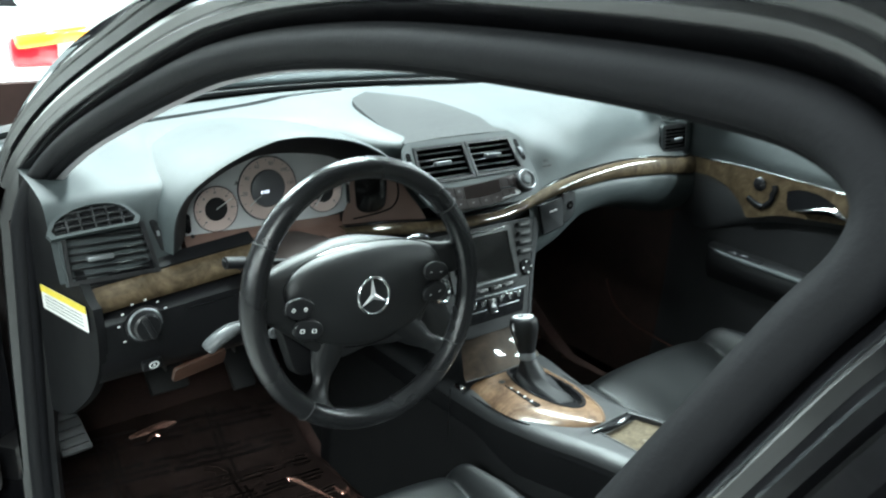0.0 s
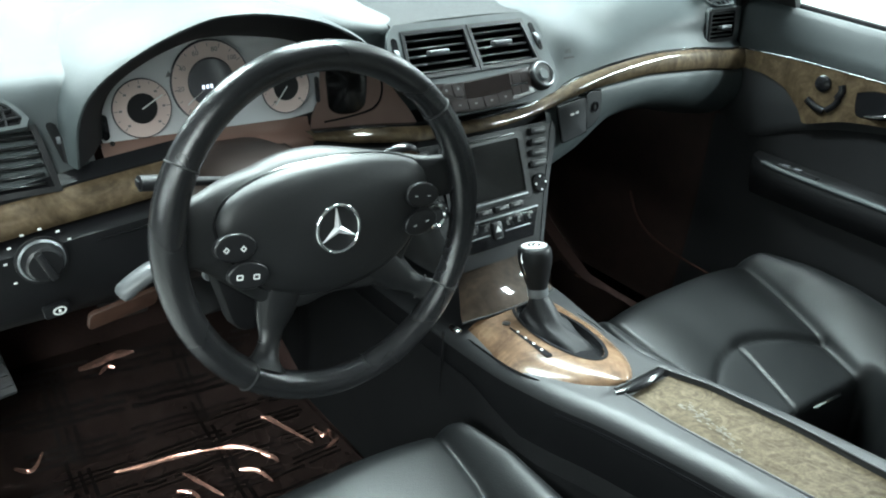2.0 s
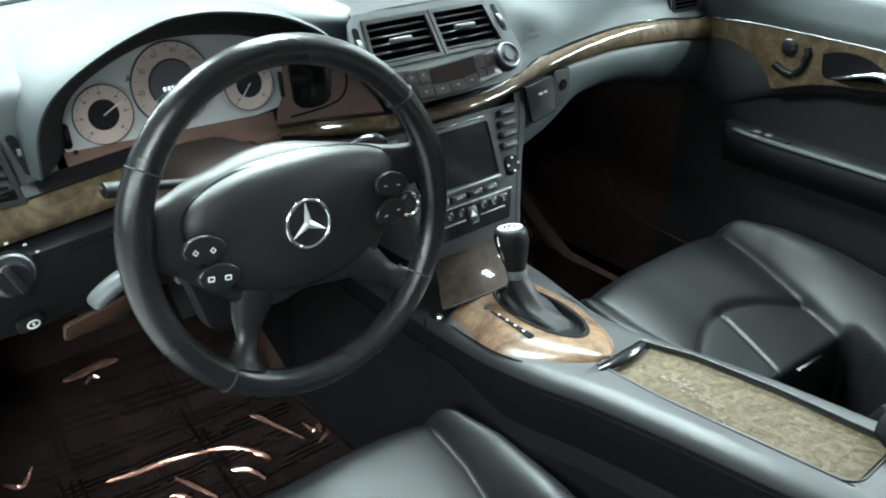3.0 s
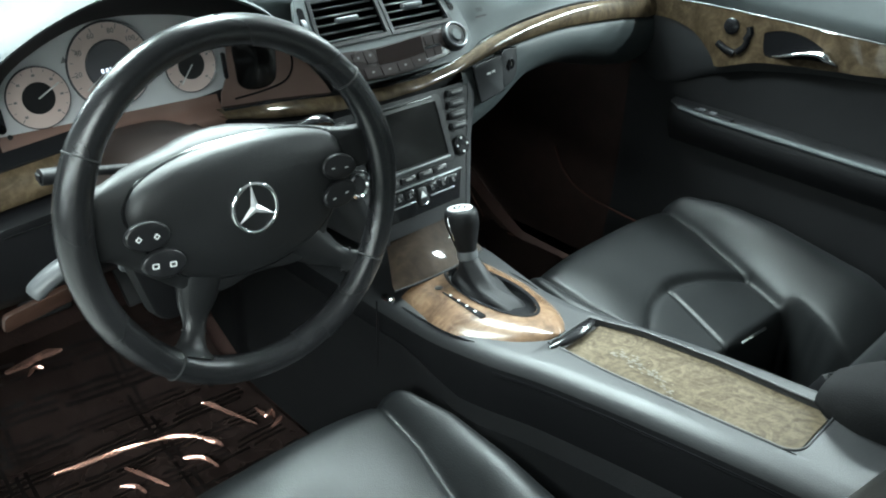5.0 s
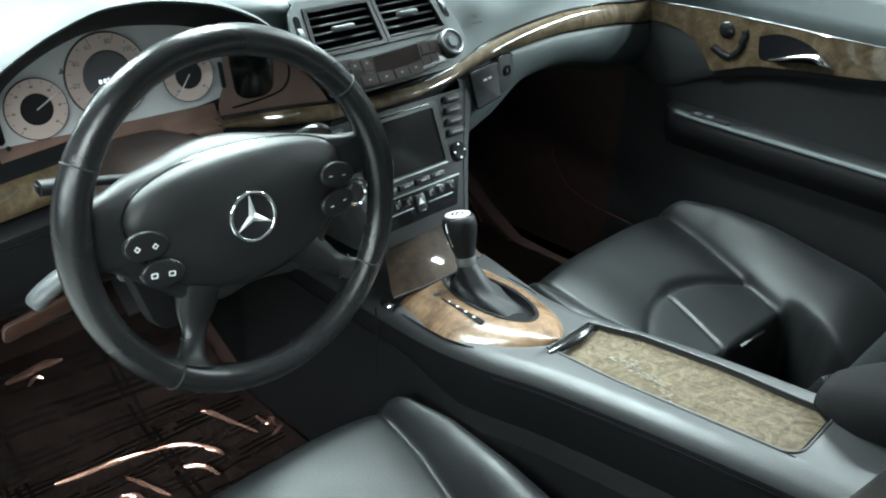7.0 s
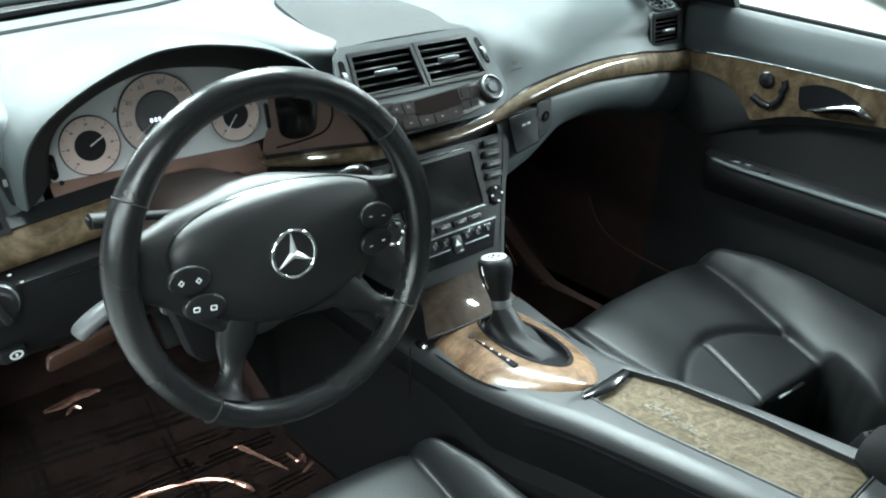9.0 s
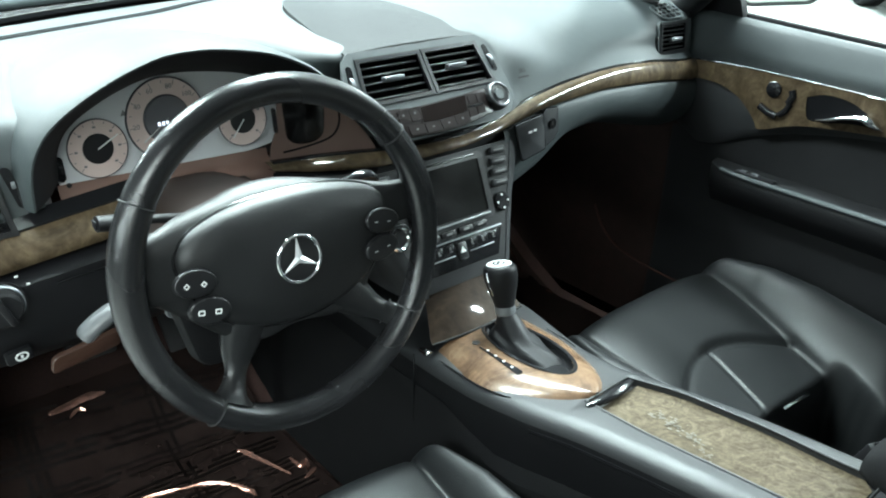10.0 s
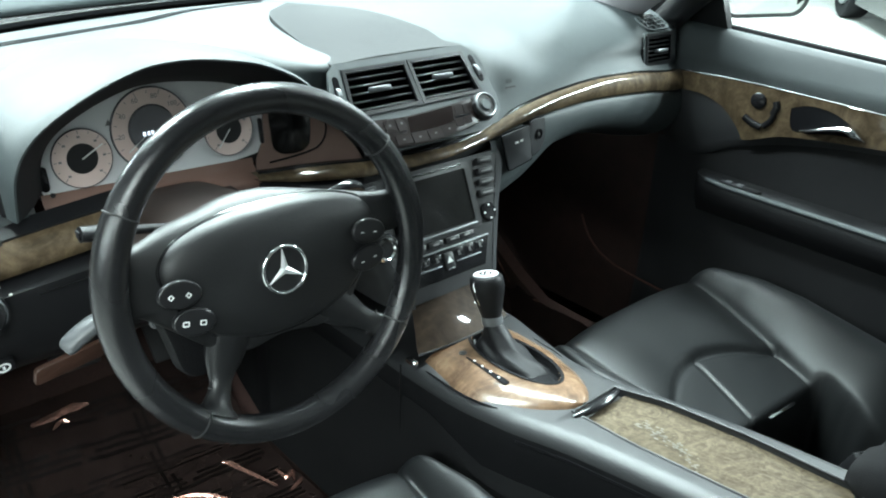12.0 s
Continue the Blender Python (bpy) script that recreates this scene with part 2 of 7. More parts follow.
def smooth_path(pts, n=8, closed=False):
    """Catmull-Rom through the points."""
    pts = [Vector(p) for p in pts]
    out = []
    k = len(pts)
    for i in range(k if closed else k - 1):
        if closed:
            p0, p1, p2, p3 = pts[i - 1], pts[i], pts[(i + 1) % k], pts[(i + 2) % k]
        else:
            p0, p1, p2, p3 = pts[max(i - 1, 0)], pts[i], pts[i + 1], pts[min(i + 2, k - 1)]
        for s in range(n):
            t = s / n
            out.append(0.5 * (2 * p1 + (p2 - p0) * t + (2 * p0 - 5 * p1 + 4 * p2 - p3) * t * t + (3 * p1 - p0 - 3 * p2 + p3) * t ** 3))
    if not closed:
        out.append(pts[-1])
    return out


def tube(path, radius, seg=12, closed=False, up=(0, 0, 1), flat=1.0, bm=None):
    """A round or flattened rod along a path; radius is a number or a function of 0..1."""
    path = [Vector(p) for p in path]
    rows = []
    k = len(path)
    for i, p in enumerate(path):
        d = (path[(i + 1) % k] - path[i - 1]) if closed else (path[min(i + 1, k - 1)] - path[max(i - 1, 0)])
        d.normalize()
        s = d.cross(Vector(up))
        if s.length < 1e-4:
            s = d.cross(Vector((1, 0, 0)))
        s.normalize()
        w = s.cross(d)
        r = radius(i / max(k - 1, 1)) if callable(radius) else radius
        rows.append([p + s * (r * math.cos(a)) + w * (r * flat * math.sin(a)) for a in (2 * math.pi * j / seg for j in range(seg))])
    if closed:
        rows.append(rows[0])
        bm = loft(rows, True, False, bm)
        bmesh.ops.remove_doubles(bm, verts=bm.verts, dist=1e-6)
        return bm
    return loft(rows, True, True, bm)


def box(centre, size, bevel=0.0, m=None, seg=2, bm=None):
    bm2 = bmesh.new()
    bmesh.ops.create_cube(bm2, size=1.0)
    bmesh.ops.scale(bm2, vec=size, verts=bm2.verts)
    if bevel:
        bmesh.ops.bevel(bm2, geom=bm2.edges[:], offset=min(bevel, min(size) * 0.49), segments=seg, affect="EDGES", profile=0.5)
    bmesh.ops.transform(bm2, matrix=(m @ Matrix.Translation(centre)) if m else Matrix.Translation(centre), verts=bm2.verts)
    return join(bm, bm2)


def join(bm, other):
    if bm is None:
        return other
    me = bpy.data.meshes.new("joined")
    other.to_mesh(me)
    other.free()
    bm.from_mesh(me)
    bpy.data.meshes.remove(me)
    return bm


def plate(outline, depth, m, bevel=0.0, seg=2, bm=None):
    """A flat piece with the 2D outline, from 0 to depth along the frame's third axis, its upper edge rounded."""
    bm2 = bmesh.new()
    vs = [bm2.verts.new((x, y, 0)) for x, y in outline]
    f = bm2.faces.new(vs)
    r = bmesh.ops.extrude_face_region(bm2, geom=[f])
    top = [v for v in r["geom"] if isinstance(v, bmesh.types.BMVert)]
    bmesh.ops.translate(bm2, vec=(0, 0, depth), verts=top)
    if bevel:
        tv = set(top)
        edges = [e for e in bm2.edges if e.verts[0] in tv and e.verts[1] in tv]
        bmesh.ops.bevel(bm2, geom=edges, offset=bevel, segments=seg, affect="EDGES", profile=0.5)
    bmesh.ops.transform(bm2, matrix=m, verts=bm2.verts)
    return join(bm, bm2)


def ring_plate(outer, inner, depth, m, bm=None):
    """A frame between two outlines of equal count."""
    rows = []
    for pts, h in ((inner, 0), (inner, depth), (outer, depth), (outer, 0), (inner, 0)):
        rows.append([m @ Vector((x, y, h)) for x, y in pts])
    return loft(rows, True, False, bm)


def rounded(w, h, r, n=5, cx=0.0, cy=0.0, skew=0.0):
    r = min(r, w / 2, h / 2)
    pts = []
    for sx, sy, a0 in ((1, 1, 0), (-1, 1, 90), (-1, -1, 180), (1, -1, 270)):
        for i in range(n):
            a = radians(a0 + 90 * i / (n - 1))
            x, y = sx * (w / 2 - r) + r * math.cos(a), sy * (h / 2 - r) + r * math.sin(a)
            pts.append((cx + x + skew * y, cy + y))
    return pts


def oval(rx, ry, n=32, cx=0.0, cy=0.0, turn=0.0):
    c, s = math.cos(radians(turn)), math.sin(radians(turn))
    return [(cx + c * rx * math.cos(a) - s * ry * math.sin(a), cy + s * rx * math.cos(a) + c * ry * math.sin(a)) for a in (2 * math.pi * i / n for i in range(n))]


def lathe(profile, m, seg=32, bm=None):
    """A turned piece: profile of (radius, height) along the frame's third axis."""
    rows = [[m @ Vector((r * math.cos(a), r * math.sin(a), h)) for a in (2 * math.pi * j / seg for j in range(seg))] for r, h in profile]
    if profile[0][0] > 0.001:
        return loft(rows + [rows[0]], True, False, bm)
    return loft(rows, True, True, bm)


def curve2d(pts, n=6):
    return [(p.x, p.y) for p in smooth_path([(x, y, 0) for x, y in pts], n)]


def lerp(x, table):
    """Smooth reading of a small table of (x, value), with no overshoot between its entries."""
    if x <= table[0][0]:
        return table[0][1]
    if x >= table[-1][0]:
        return table[-1][1]
    k = len(table)
    i = next(j for j in range(k - 1) if x <= table[j + 1][0])

    def rise(j):
        return (table[j + 1][1] - table[j][1]) / max(1e-9, table[j + 1][0] - table[j][0])

    def slope(j):
        if j == 0 or j == k - 1:
            return 0.0 if k > 2 else rise(0)
        a, b = rise(j - 1), rise(j)
        return 0.0 if a * b <= 0 else 2 * a * b / (a + b)

    (a, va), (b, vb) = table[i], table[i + 1]
    h = b - a
    t = (x - a) / h
    return va * (1 + 2 * t) * (1 - t) ** 2 + vb * t * t * (3 - 2 * t) + h * (slope(i) * t * (1 - t) ** 2 - slope(i + 1) * t * t * (1 - t))


def steps(a, b, n):
    return [a + (b - a) * i / n for i in range(n + 1)]


def lettering(text, size, m, mat, parent, name="numeral"):
    """Flat raised characters, centred on the frame's origin."""
    data = bpy.data.curves.new(name, "FONT")
    data.body, data.size, data.align_x, data.align_y, data.extrude = text, size, "CENTER", "CENTER", 0.0002
    data.resolution_u = 2
    tmp = bpy.data.objects.new("tmp", data)
    me = bpy.data.meshes.new_from_object(tmp)
    bpy.data.objects.remove(tmp)
    bm = bmesh.new()
    bm.from_mesh(me)
    bpy.data.meshes.remove(me)
    bmesh.ops.transform(bm, matrix=m, verts=bm.verts)
    return part(name, bm, mat, parent)


def bars(rows, m, mat, parent, name="writing"):
    """Small flat bars in place of lettering: (x, y, width, height)."""
    bm = None
    for x, y, w, h in rows:
        bm = box((x, y, 0.0004), (w, h, 0.0006), 0, m, bm=bm)
    return part(name, bm, mat, parent)


def holed(outline, holes, depth, m, bm=None):
    """A flat piece with openings cut right through it."""
    b = bmesh.new()
    for loop in [outline, *holes]:
        vs = [b.verts.new((x, y, 0)) for x, y in loop]
        for i in range(len(vs)):
            b.edges.new((vs[i], vs[(i + 1) % len(vs)]))
    bmesh.ops.triangle_fill(b, use_beauty=True, edges=b.edges[:])
    r = bmesh.ops.extrude_face_region(b, geom=b.faces[:])
    bmesh.ops.translate(b, vec=(0, 0, depth), verts=[v for v in r["geom"] if isinstance(v, bmesh.types.BMVert)])
    bmesh.ops.transform(b, matrix=m, verts=b.verts)
    return join(bm, b)


# ---- the showroom ----
RX, RY = 12.0, 9.0


def showroom():
    tagged(new("ground", finish("ground", box((0, 0, GROUND - 0.1), (2 * RX + 0.4, 2 * RY + 0.4, 0.2)), TILE)), "polished pale tile floor of the showroom", "floor", kind="structure")
    # walls and ceiling, mostly unseen; white or grey picked for bounce and reflections
    for name, c, s in (("wall_north", (0, RY + 0.1, 1.5), (2 * RX + 0.4, 0.2, 3.6)), ("wall_south", (0, -RY - 0.1, 1.5), (2 * RX + 0.4, 0.2, 3.6)),
                       ("wall_east", (RX + 0.1, 0, 1.5), (0.2, 2 * RY, 3.6)), ("wall_west", (-RX - 0.1, 0, 1.5), (0.2, 2 * RY, 3.6))):
        tagged(new(name, finish(name, box(c, s), WALL if name in ("wall_north", "wall_south") else DARK_WALL)), "plain painted showroom wall", "wall", kind="structure")
    tagged(new("ceiling", finish("ceiling", box((0, 0, CEILING + 0.2), (2 * RX + 0.4, 2 * RY + 0.4, 0.2)), DARK_CEILING)), "plain grey showroom ceiling", "ceiling", kind="structure")
    for x, y, length, width, watts in LAMPS:
        lamp = thing("ceiling_light", (x, y, CEILING + 0.1), "unseen white tube light fixture on the showroom ceiling", "ceiling light", "ceiling lights")
        part("housing", box((x, y, CEILING + 0.06), (width + 0.06, length + 0.06, 0.08), 0.01), WHITE_PAINT, lamp)
        part("diffuser", box((x, y, CEILING + 0.012), (width, length, 0.016), 0.004), LAMP_GLOW, lamp)
        data = bpy.data.lights.new("tube_light", "AREA")
        data.shape, data.size, data.size_y, data.energy, data.color = "RECTANGLE", width, length, watts, (0.81, 0.985, 1.0)
        ob = new("tube_light", data)
        ob.location = (x, y, CEILING - 0.01)


showroom()

# ---- dashboard ----
dashboard = thing("dashboard", (0, 0.5, 0.7), "dark grey grained dashboard with burl wood trim", "dashboard")


# Wood trim running along the dash, seen as a bent band
def trim_y(x):
    return lerp(x, [(-0.30, 0.270), (-0.25, 0.2535), (-0.19, 0.2395), (-0.14, 0.231), (-0.08, 0.2225), (0.0, 0.2155), (0.08, 0.213), (0.16, 0.2165), (0.24, 0.224), (0.32, 0.233), (0.42, 0.2435), (0.52, 0.250), (0.62, 0.2545), (0.72, 0.257)])


def trim_top(x):
    return lerp(x, [(-0.28, 0.8575), (-0.19, 0.8572), (-0.14, 0.8545), (-0.084, 0.8500), (-0.02, 0.8478), (0.037, 0.8475), (0.107, 0.8535), (0.164, 0.8672), (0.239, 0.8805), (0.321, 0.8868), (0.424, 0.8888), (0.56, 0.8823), (0.72, 0.8665)])


def trim_low(x):
    return lerp(x, [(-0.28, 0.8545), (-0.245, 0.8505), (-0.195, 0.8420), (-0.145, 0.8360), (-0.087, 0.8325), (-0.033, 0.8330), (0.029, 0.8345), (0.098, 0.8415), (0.145, 0.8480), (0.2075, 0.8572), (0.287, 0.8617), (0.389, 0.8612), (0.498, 0.8542), (0.612, 0.8435), (0.72, 0.8305)])


def trim_z(x):
    return (trim_top(x) + trim_low(x)) / 2


def screen_base(x):
    return 0.79 - 0.52 * x * x


def pad_profile(x):
    left = [(0.62, 0.990), (0.46, 0.988), (0.37, 0.982), (0.315, 0.974), (0.280, 0.962), (0.262, 0.925), (0.248, 0.890), (0.236, 0.866)]
    back = [(0.64, 1.000), (0.52, 1.002), (0.47, 0.998), (0.44, 0.985), (0.43, 0.955), (0.425, 0.925), (0.42, 0.895), (0.42, 0.866)]
    mid = [(0.66, 1.004), (0.52, 1.004), (0.42, 1.000), (0.34, 0.992), (0.289, 0.980), (0.286, 0.95), (0.278, 0.90), (0.26, 0.866)]
    right = [(0.64, 1.004), (0.53, 1.003), (0.46, 0.998), (0.395, 0.986), (0.337, 0.964), (0.294, 0.934), (0.264, 0.897), (0.253, 0.873)]
    ending = [(0.64, 1.004), (0.53, 1.003), (0.45, 0.996), (0.375, 0.984), (0.318, 0.964), (0.290, 0.942), (0.264, 0.897), (0.253, 0.873)]
    flush = [(0.66, 1.004), (0.53, 1.004), (0.44, 1.001), (0.365, 0.994), (0.300, 0.981), (0.267, 0.950), (0.240, 0.912), (0.222, 0.866)]
    keys = [(-0.70, left), (-0.536, left), (-0.49, back), (-0.25, back), (-0.125, mid), (0.132, mid), (0.153, flush), (0.32, right), (0.57, right), (0.64, ending), (0.72, ending)]
    rows = [(screen_base(x) + 0.03, 0.985)]
    for i in range(8):
        y = lerp(x, [(k, v[i][0]) for k, v in keys])
        z = lerp(x, [(k, v[i][1]) for k, v in keys])
        if x > 0.15 and i >= 6:
            k = min(1.0, (x - 0.15) / 0.04)
            y = y * (1 - k) + k * (trim_y(x) + (0.030, 0.014)[i - 6])
            z = z * (1 - k) + k * (trim_top(x) + (0.024, 0.004)[i - 6])
        if i == 0:
            y = min(y, screen_base(x) - 0.05)
        if i == 1:
            y = min(y, screen_base(x) - 0.09)
        rows.append((y, z))
    return rows


SIDE_VENT = frame_of((0.667, 0.2865, 0.914), (1, 0.02, -0.02), (0, 0.12, 0.993))


def dash_pad():
    xs = steps(-0.70, 0.727, 114)
    rows = []
    for x in xs:
        pts = smooth_path([(x, y, z) for y, z in pad_profile(x)], 5)
        end = 1.0 - 0.02 * (abs(x) / 0.7) ** 12
        rows.append([(p.x, p.y, 0.86 + (p.z - 0.86) * end) for p in pts])
    bm = loft(rows)
    # opening for the vent at the passenger's end
    back = SIDE_VENT.inverted()
    inside = [f for f in bm.faces if abs((back @ f.calc_center_median()).x) < 0.043 and abs((back @ f.calc_center_median()).y) < 0.029 and abs((back @ f.calc_center_median()).z) < 0.03]
    bmesh.ops.delete(bm, geom=inside, context="FACES")
    part("upper_pad", bm, DASH, dashboard, sharp=60)


dash_pad()


def cowl():
    """Dark edge strip under the windscreen and the two demister slots in the pad."""
    rows = []
    for x in steps(-0.70, 0.70, 40):
        y = screen_base(x)
        rows.append([(x, y + 0.025, 0.992), (x, y + 0.02, 1.000), (x, y + 0.05, 1.002), (x, y + 0.10, 0.992), (x, y + 0.10, 0.97)])
    part("edge_strip", loft(rows), DASH_LOW, dashboard)
    def pad_height(x, y):
        rows = pad_profile(x)
        return next((z0 + (z1 - z0) * (y0 - y) / max(1e-6, y0 - y1) for (y0, z0), (y1, z1) in zip(rows, rows[1:]) if y1 <= y <= y0), 1.0)

    for run in ([(-0.49, 0.538), (-0.32, 0.592), (-0.19, 0.640), (-0.07, 0.690), (0.03, 0.722)], [(0.17, 0.722), (0.30, 0.708), (0.46, 0.655)]):
        for shift in (0.0, 0.012):
            pts = [(p.x, p.y + shift, pad_height(p.x, p.y + shift) + 0.0015) for p in smooth_path([(x, y, 0) for x, y in run], 6)]
            part("demister_slot", tube(pts, 0.0036, 8, flat=0.5), GLOSS, dashboard, "narrow black demister slot")


cowl()


def hood():
    arch = smooth_path([(-0.556, 0.885, 0), (-0.549, 0.935, 0), (-0.523, 0.972, 0), (-0.467, 1.005, 0), (-0.405, 1.027, 0), (-0.364, 1.031, 0), (-0.323, 1.028, 0), (-0.262, 1.015, 0), (-0.215, 0.994, 0), (-0.186, 0.972, 0), (-0.165, 0.950, 0)], 6)

    def row(y, kx, kz, dz=0.0):
        return [(-0.364 + (p.x + 0.364) * (kx if p.x < -0.364 else max(kx, 0.90)), y, 0.885 + (p.y - 0.885) * kz + dz) for p in arch]

    rows = [row(0.219, 0.985, 0.975), row(0.217, 1.0, 0.995), row(0.224, 1.012, 1.015), row(0.25, 1.025, 1.02), row(0.29, 1.05, 1.008), row(0.33, 1.08, 0.988), row(0.38, 1.12, 0.955), row(0.43, 1.16, 0.912), row(0.48, 1.20, 0.860), row(0.54, 1.24, 0.79), row(0.60, 1.26, 0.70)]
    part("instrument_hood", loft(rows), DASH, dashboard, "arched hood over the instruments", sharp=70)
    rows = [row(0.325, 0.72, 0.69), row(0.296, 0.74, 0.71), row(0.255, 0.85, 0.83), row(0.232, 0.93, 0.92), row(0.219, 0.985, 0.976)]
    part("hood_lining", loft(rows), RUBBER, dashboard, "black inner face of the hood", sharp=70)


hood()

# The sloping panel with the middle vents and the climate controls
PP = frame_of((0, 0.19, 0.865), (1, 0, 0), (0, 0.601, 0.799))


def louvre(name, m, outline, w, h, cx, cy, count, parent, skew=0.0, tab=(0, 0), tilt=25, depth=0.03):
    """An air vent: a raised rim, a dark well behind it, slats across and a thumb tab."""
    well = [(cx + (x - cx) * 0.97, cy + (y - cy) * 0.97) for x, y in outline]
    grown = [(cx + (x - cx) * (1 + 0.006 / w * 2), cy + (y - cy) * (1 + 0.006 / h * 2)) for x, y in outline]
    rim = part(name, ring_plate(grown, outline, 0.004, m), SATIN_BLACK, parent, "black slatted air vent")
    b = plate(well, 0.002, m @ Matrix.Translation((0, 0, -depth)))
    loft([[m @ Vector((x, y, -depth)) for x, y in well], [m @ Vector((x, y, 0.001)) for x, y in outline]], True, False, b)
    part("well", b, GLOSS, rim)
    for i in range(count):
        y = cy + h * ((i + 0.5) / count - 0.5)
        mm = m @ Matrix.Translation((cx + skew * (y - cy), y, -0.006)) @ Matrix.Rotation(radians(tilt), 4, "X")
        part("slat", box((0, 0, 0), (w * 0.97, 0.0022, 0.014), 0.0008, mm, 1), SATIN_BLACK, rim)
    mm = m @ Matrix.Translation((cx + tab[0], cy + tab[1], 0.003)) @ Matrix.Rotation(radians(tilt), 4, "X")
    part("thumb_tab", box((0, 0, 0), (0.034, 0.007, 0.012), 0.002, mm), SATIN, rim, "satin grey thumb tab")
    return rim


def vent_panel():
    half = [(0.118, 0.146), (0.130, 0.136), (0.141, 0.108), (0.147, 0.058), (0.145, 0.034), (0.128, 0.016), (0.095, 0.007)]
    outline = [(-0.085, 0.007), (-0.104, 0.014), (-0.120, 0.032), (-0.134, 0.058), (-0.141, 0.108), (-0.130, 0.136), (-0.118, 0.146)] + half
    va = [(-x, y) for x, y in reversed([(0.004, 0.071), (0.115, 0.071), (0.106, 0.129), (0.004, 0.129)])]
    vb = [(0.010, 0.071), (0.115, 0.071), (0.106, 0.129), (0.010, 0.129)]
    part("vent_panel", holed(outline, [va, vb], -0.006, PP @ Matrix.Translation((0, 0, 0.006))), DASH, dashboard)
    louvre("middle_vent", PP @ Matrix.Translation((0, 0, 0.004)), va, 0.106, 0.058, -0.058, 0.100, 5, dashboard, tab=(-0.002, 0.0))
    louvre("middle_vent", PP @ Matrix.Translation((0, 0, 0.004)), vb, 0.100, 0.058, 0.060, 0.100, 5, dashboard, tab=(-0.002, 0.002))
    for sx in (-1, 1):
        m = PP @ Matrix.Translation((sx * 0.128, 0.105, 0.005)) @ Matrix.Rotation(radians(sx * 8), 4, "Z")
        s = part("vent_wheel_slot", plate(rounded(0.010, 0.045, 0.005), 0.0015, m), GLOSS, dashboard)
        part("vent_wheel", lathe([(0.0, -0.003), (0.013, -0.003), (0.013, 0.003), (0.0, 0.003)], m @ Matrix.Translation((0, -0.004, -0.007)) @ Matrix.Rotation(radians(90), 4, "Y"), 20), SATIN, s, "ribbed grey thumb wheel")


vent_panel()


def climate():
    unit = thing("climate_panel", (0, 0.20, 0.87), "dark brown climate control panel with smoked display", "control panel")
    m = PP @ Matrix.Translation((0, 0, 0.006))
    part("fascia", plate(curve2d([(-0.100, 0.0140), (-0.075, 0.0105), (-0.020, 0.0080), (0.030, 0.0100), (0.088, 0.0190)], 4) + curve2d([(0.0925, 0.030), (0.0920, 0.0570), (0.049, 0.0555), (-0.0377, 0.0520), (-0.080, 0.0550), (-0.106, 0.0565)], 4), 0.004, m, 0.001), CLIMATE, unit, "dark brown gloss fascia")
    m = m @ Matrix.Translation((0, 0, 0.004))
    part("display", plate([(-0.0421, 0.0275), (-0.010, 0.0262), (0.015, 0.0272), (0.0425, 0.0298), (0.0478, 0.0532), (0.005, 0.0508), (-0.0372, 0.0490)], 0.0008, m), SMOKED, unit, "dark smoked glass display")
    for x in (-0.0715, -0.0510):
        key = part("button", plate(rounded(0.0185, 0.0185, 0.001, cx=x + 0.0005, cy=0.0415), 0.0009, m), CLIMATE, unit)
        part("symbol", plate(rounded(0.0035, 0.0035, 0.001, cx=x, cy=0.0430), 0.0013, m), KEY_INK, key)
    for x, y in ((-0.057, 0.0195), (-0.0285, 0.0183), (0.0005, 0.0185), (0.0275, 0.0200)):
        key = part("button", plate(rounded(0.0265, 0.0140, 0.001, cx=x, cy=y), 0.0009, m), CLIMATE, unit)
        part("symbol", plate(rounded(0.004, 0.0022, 0.0006, cx=x, cy=y), 0.0012, m), KEY_INK, key)
    for x, low in ((0.0545, 0.0190), (0.0715, 0.0205)):
        part("button", plate(rounded(0.0155, 0.0140, 0.001, cx=x + 0.004, cy=0.0450, skew=0.15), 0.0010, m), CLIMATE, unit)
        part("button", plate(rounded(0.0155, 0.0125, 0.001, cx=x - 0.003, cy=low + 0.0065, skew=0.15), 0.0010, m), CLIMATE, unit)
    part("key_groove", plate(rounded(0.030, 0.0022, 0.001, cx=0.0605, cy=0.0345), 0.0012, m), GLOSS, unit)
    k = m @ Matrix.Translation((0.108, 0.0415, -0.004))
    kn = part("rotary_knob", lathe([(0.0, 0.0), (0.0215, 0.0), (0.0212, 0.0080), (0.019, 0.0118), (0.013, 0.0100), (0.0, 0.0100)], k, 36), SATIN_BLACK, unit)
    part("chrome_ring", lathe([(0.0165, 0.0122), (0.0180, 0.0136), (0.0200, 0.0122), (0.0165, 0.0112)], k, 36), SATIN, kn, "satin metal ring")
    part("cap", lathe([(0.0, 0.0128), (0.008, 0.0128), (0.0092, 0.0110), (0.0, 0.0100)], k, 24), DASH, kn)


climate()


def trim_band(name, xs, half, yf, zf, lift=0.010):
    rows = []
    for x in xs:
        y, z, h = yf(x), zf(x), half(x)
        row = [(x, y + 0.020, z + h + 0.001)]
        for k in steps(1, -1, 8):
            row.append((x, y - lift * (1 - k * k) + 0.010 * k - 0.001, z + h * k))
        rows.append(row + [(x, y + 0.012, z - h - 0.001)])
    return loft([[Vector(p) for p in r] for r in rows], False, False)


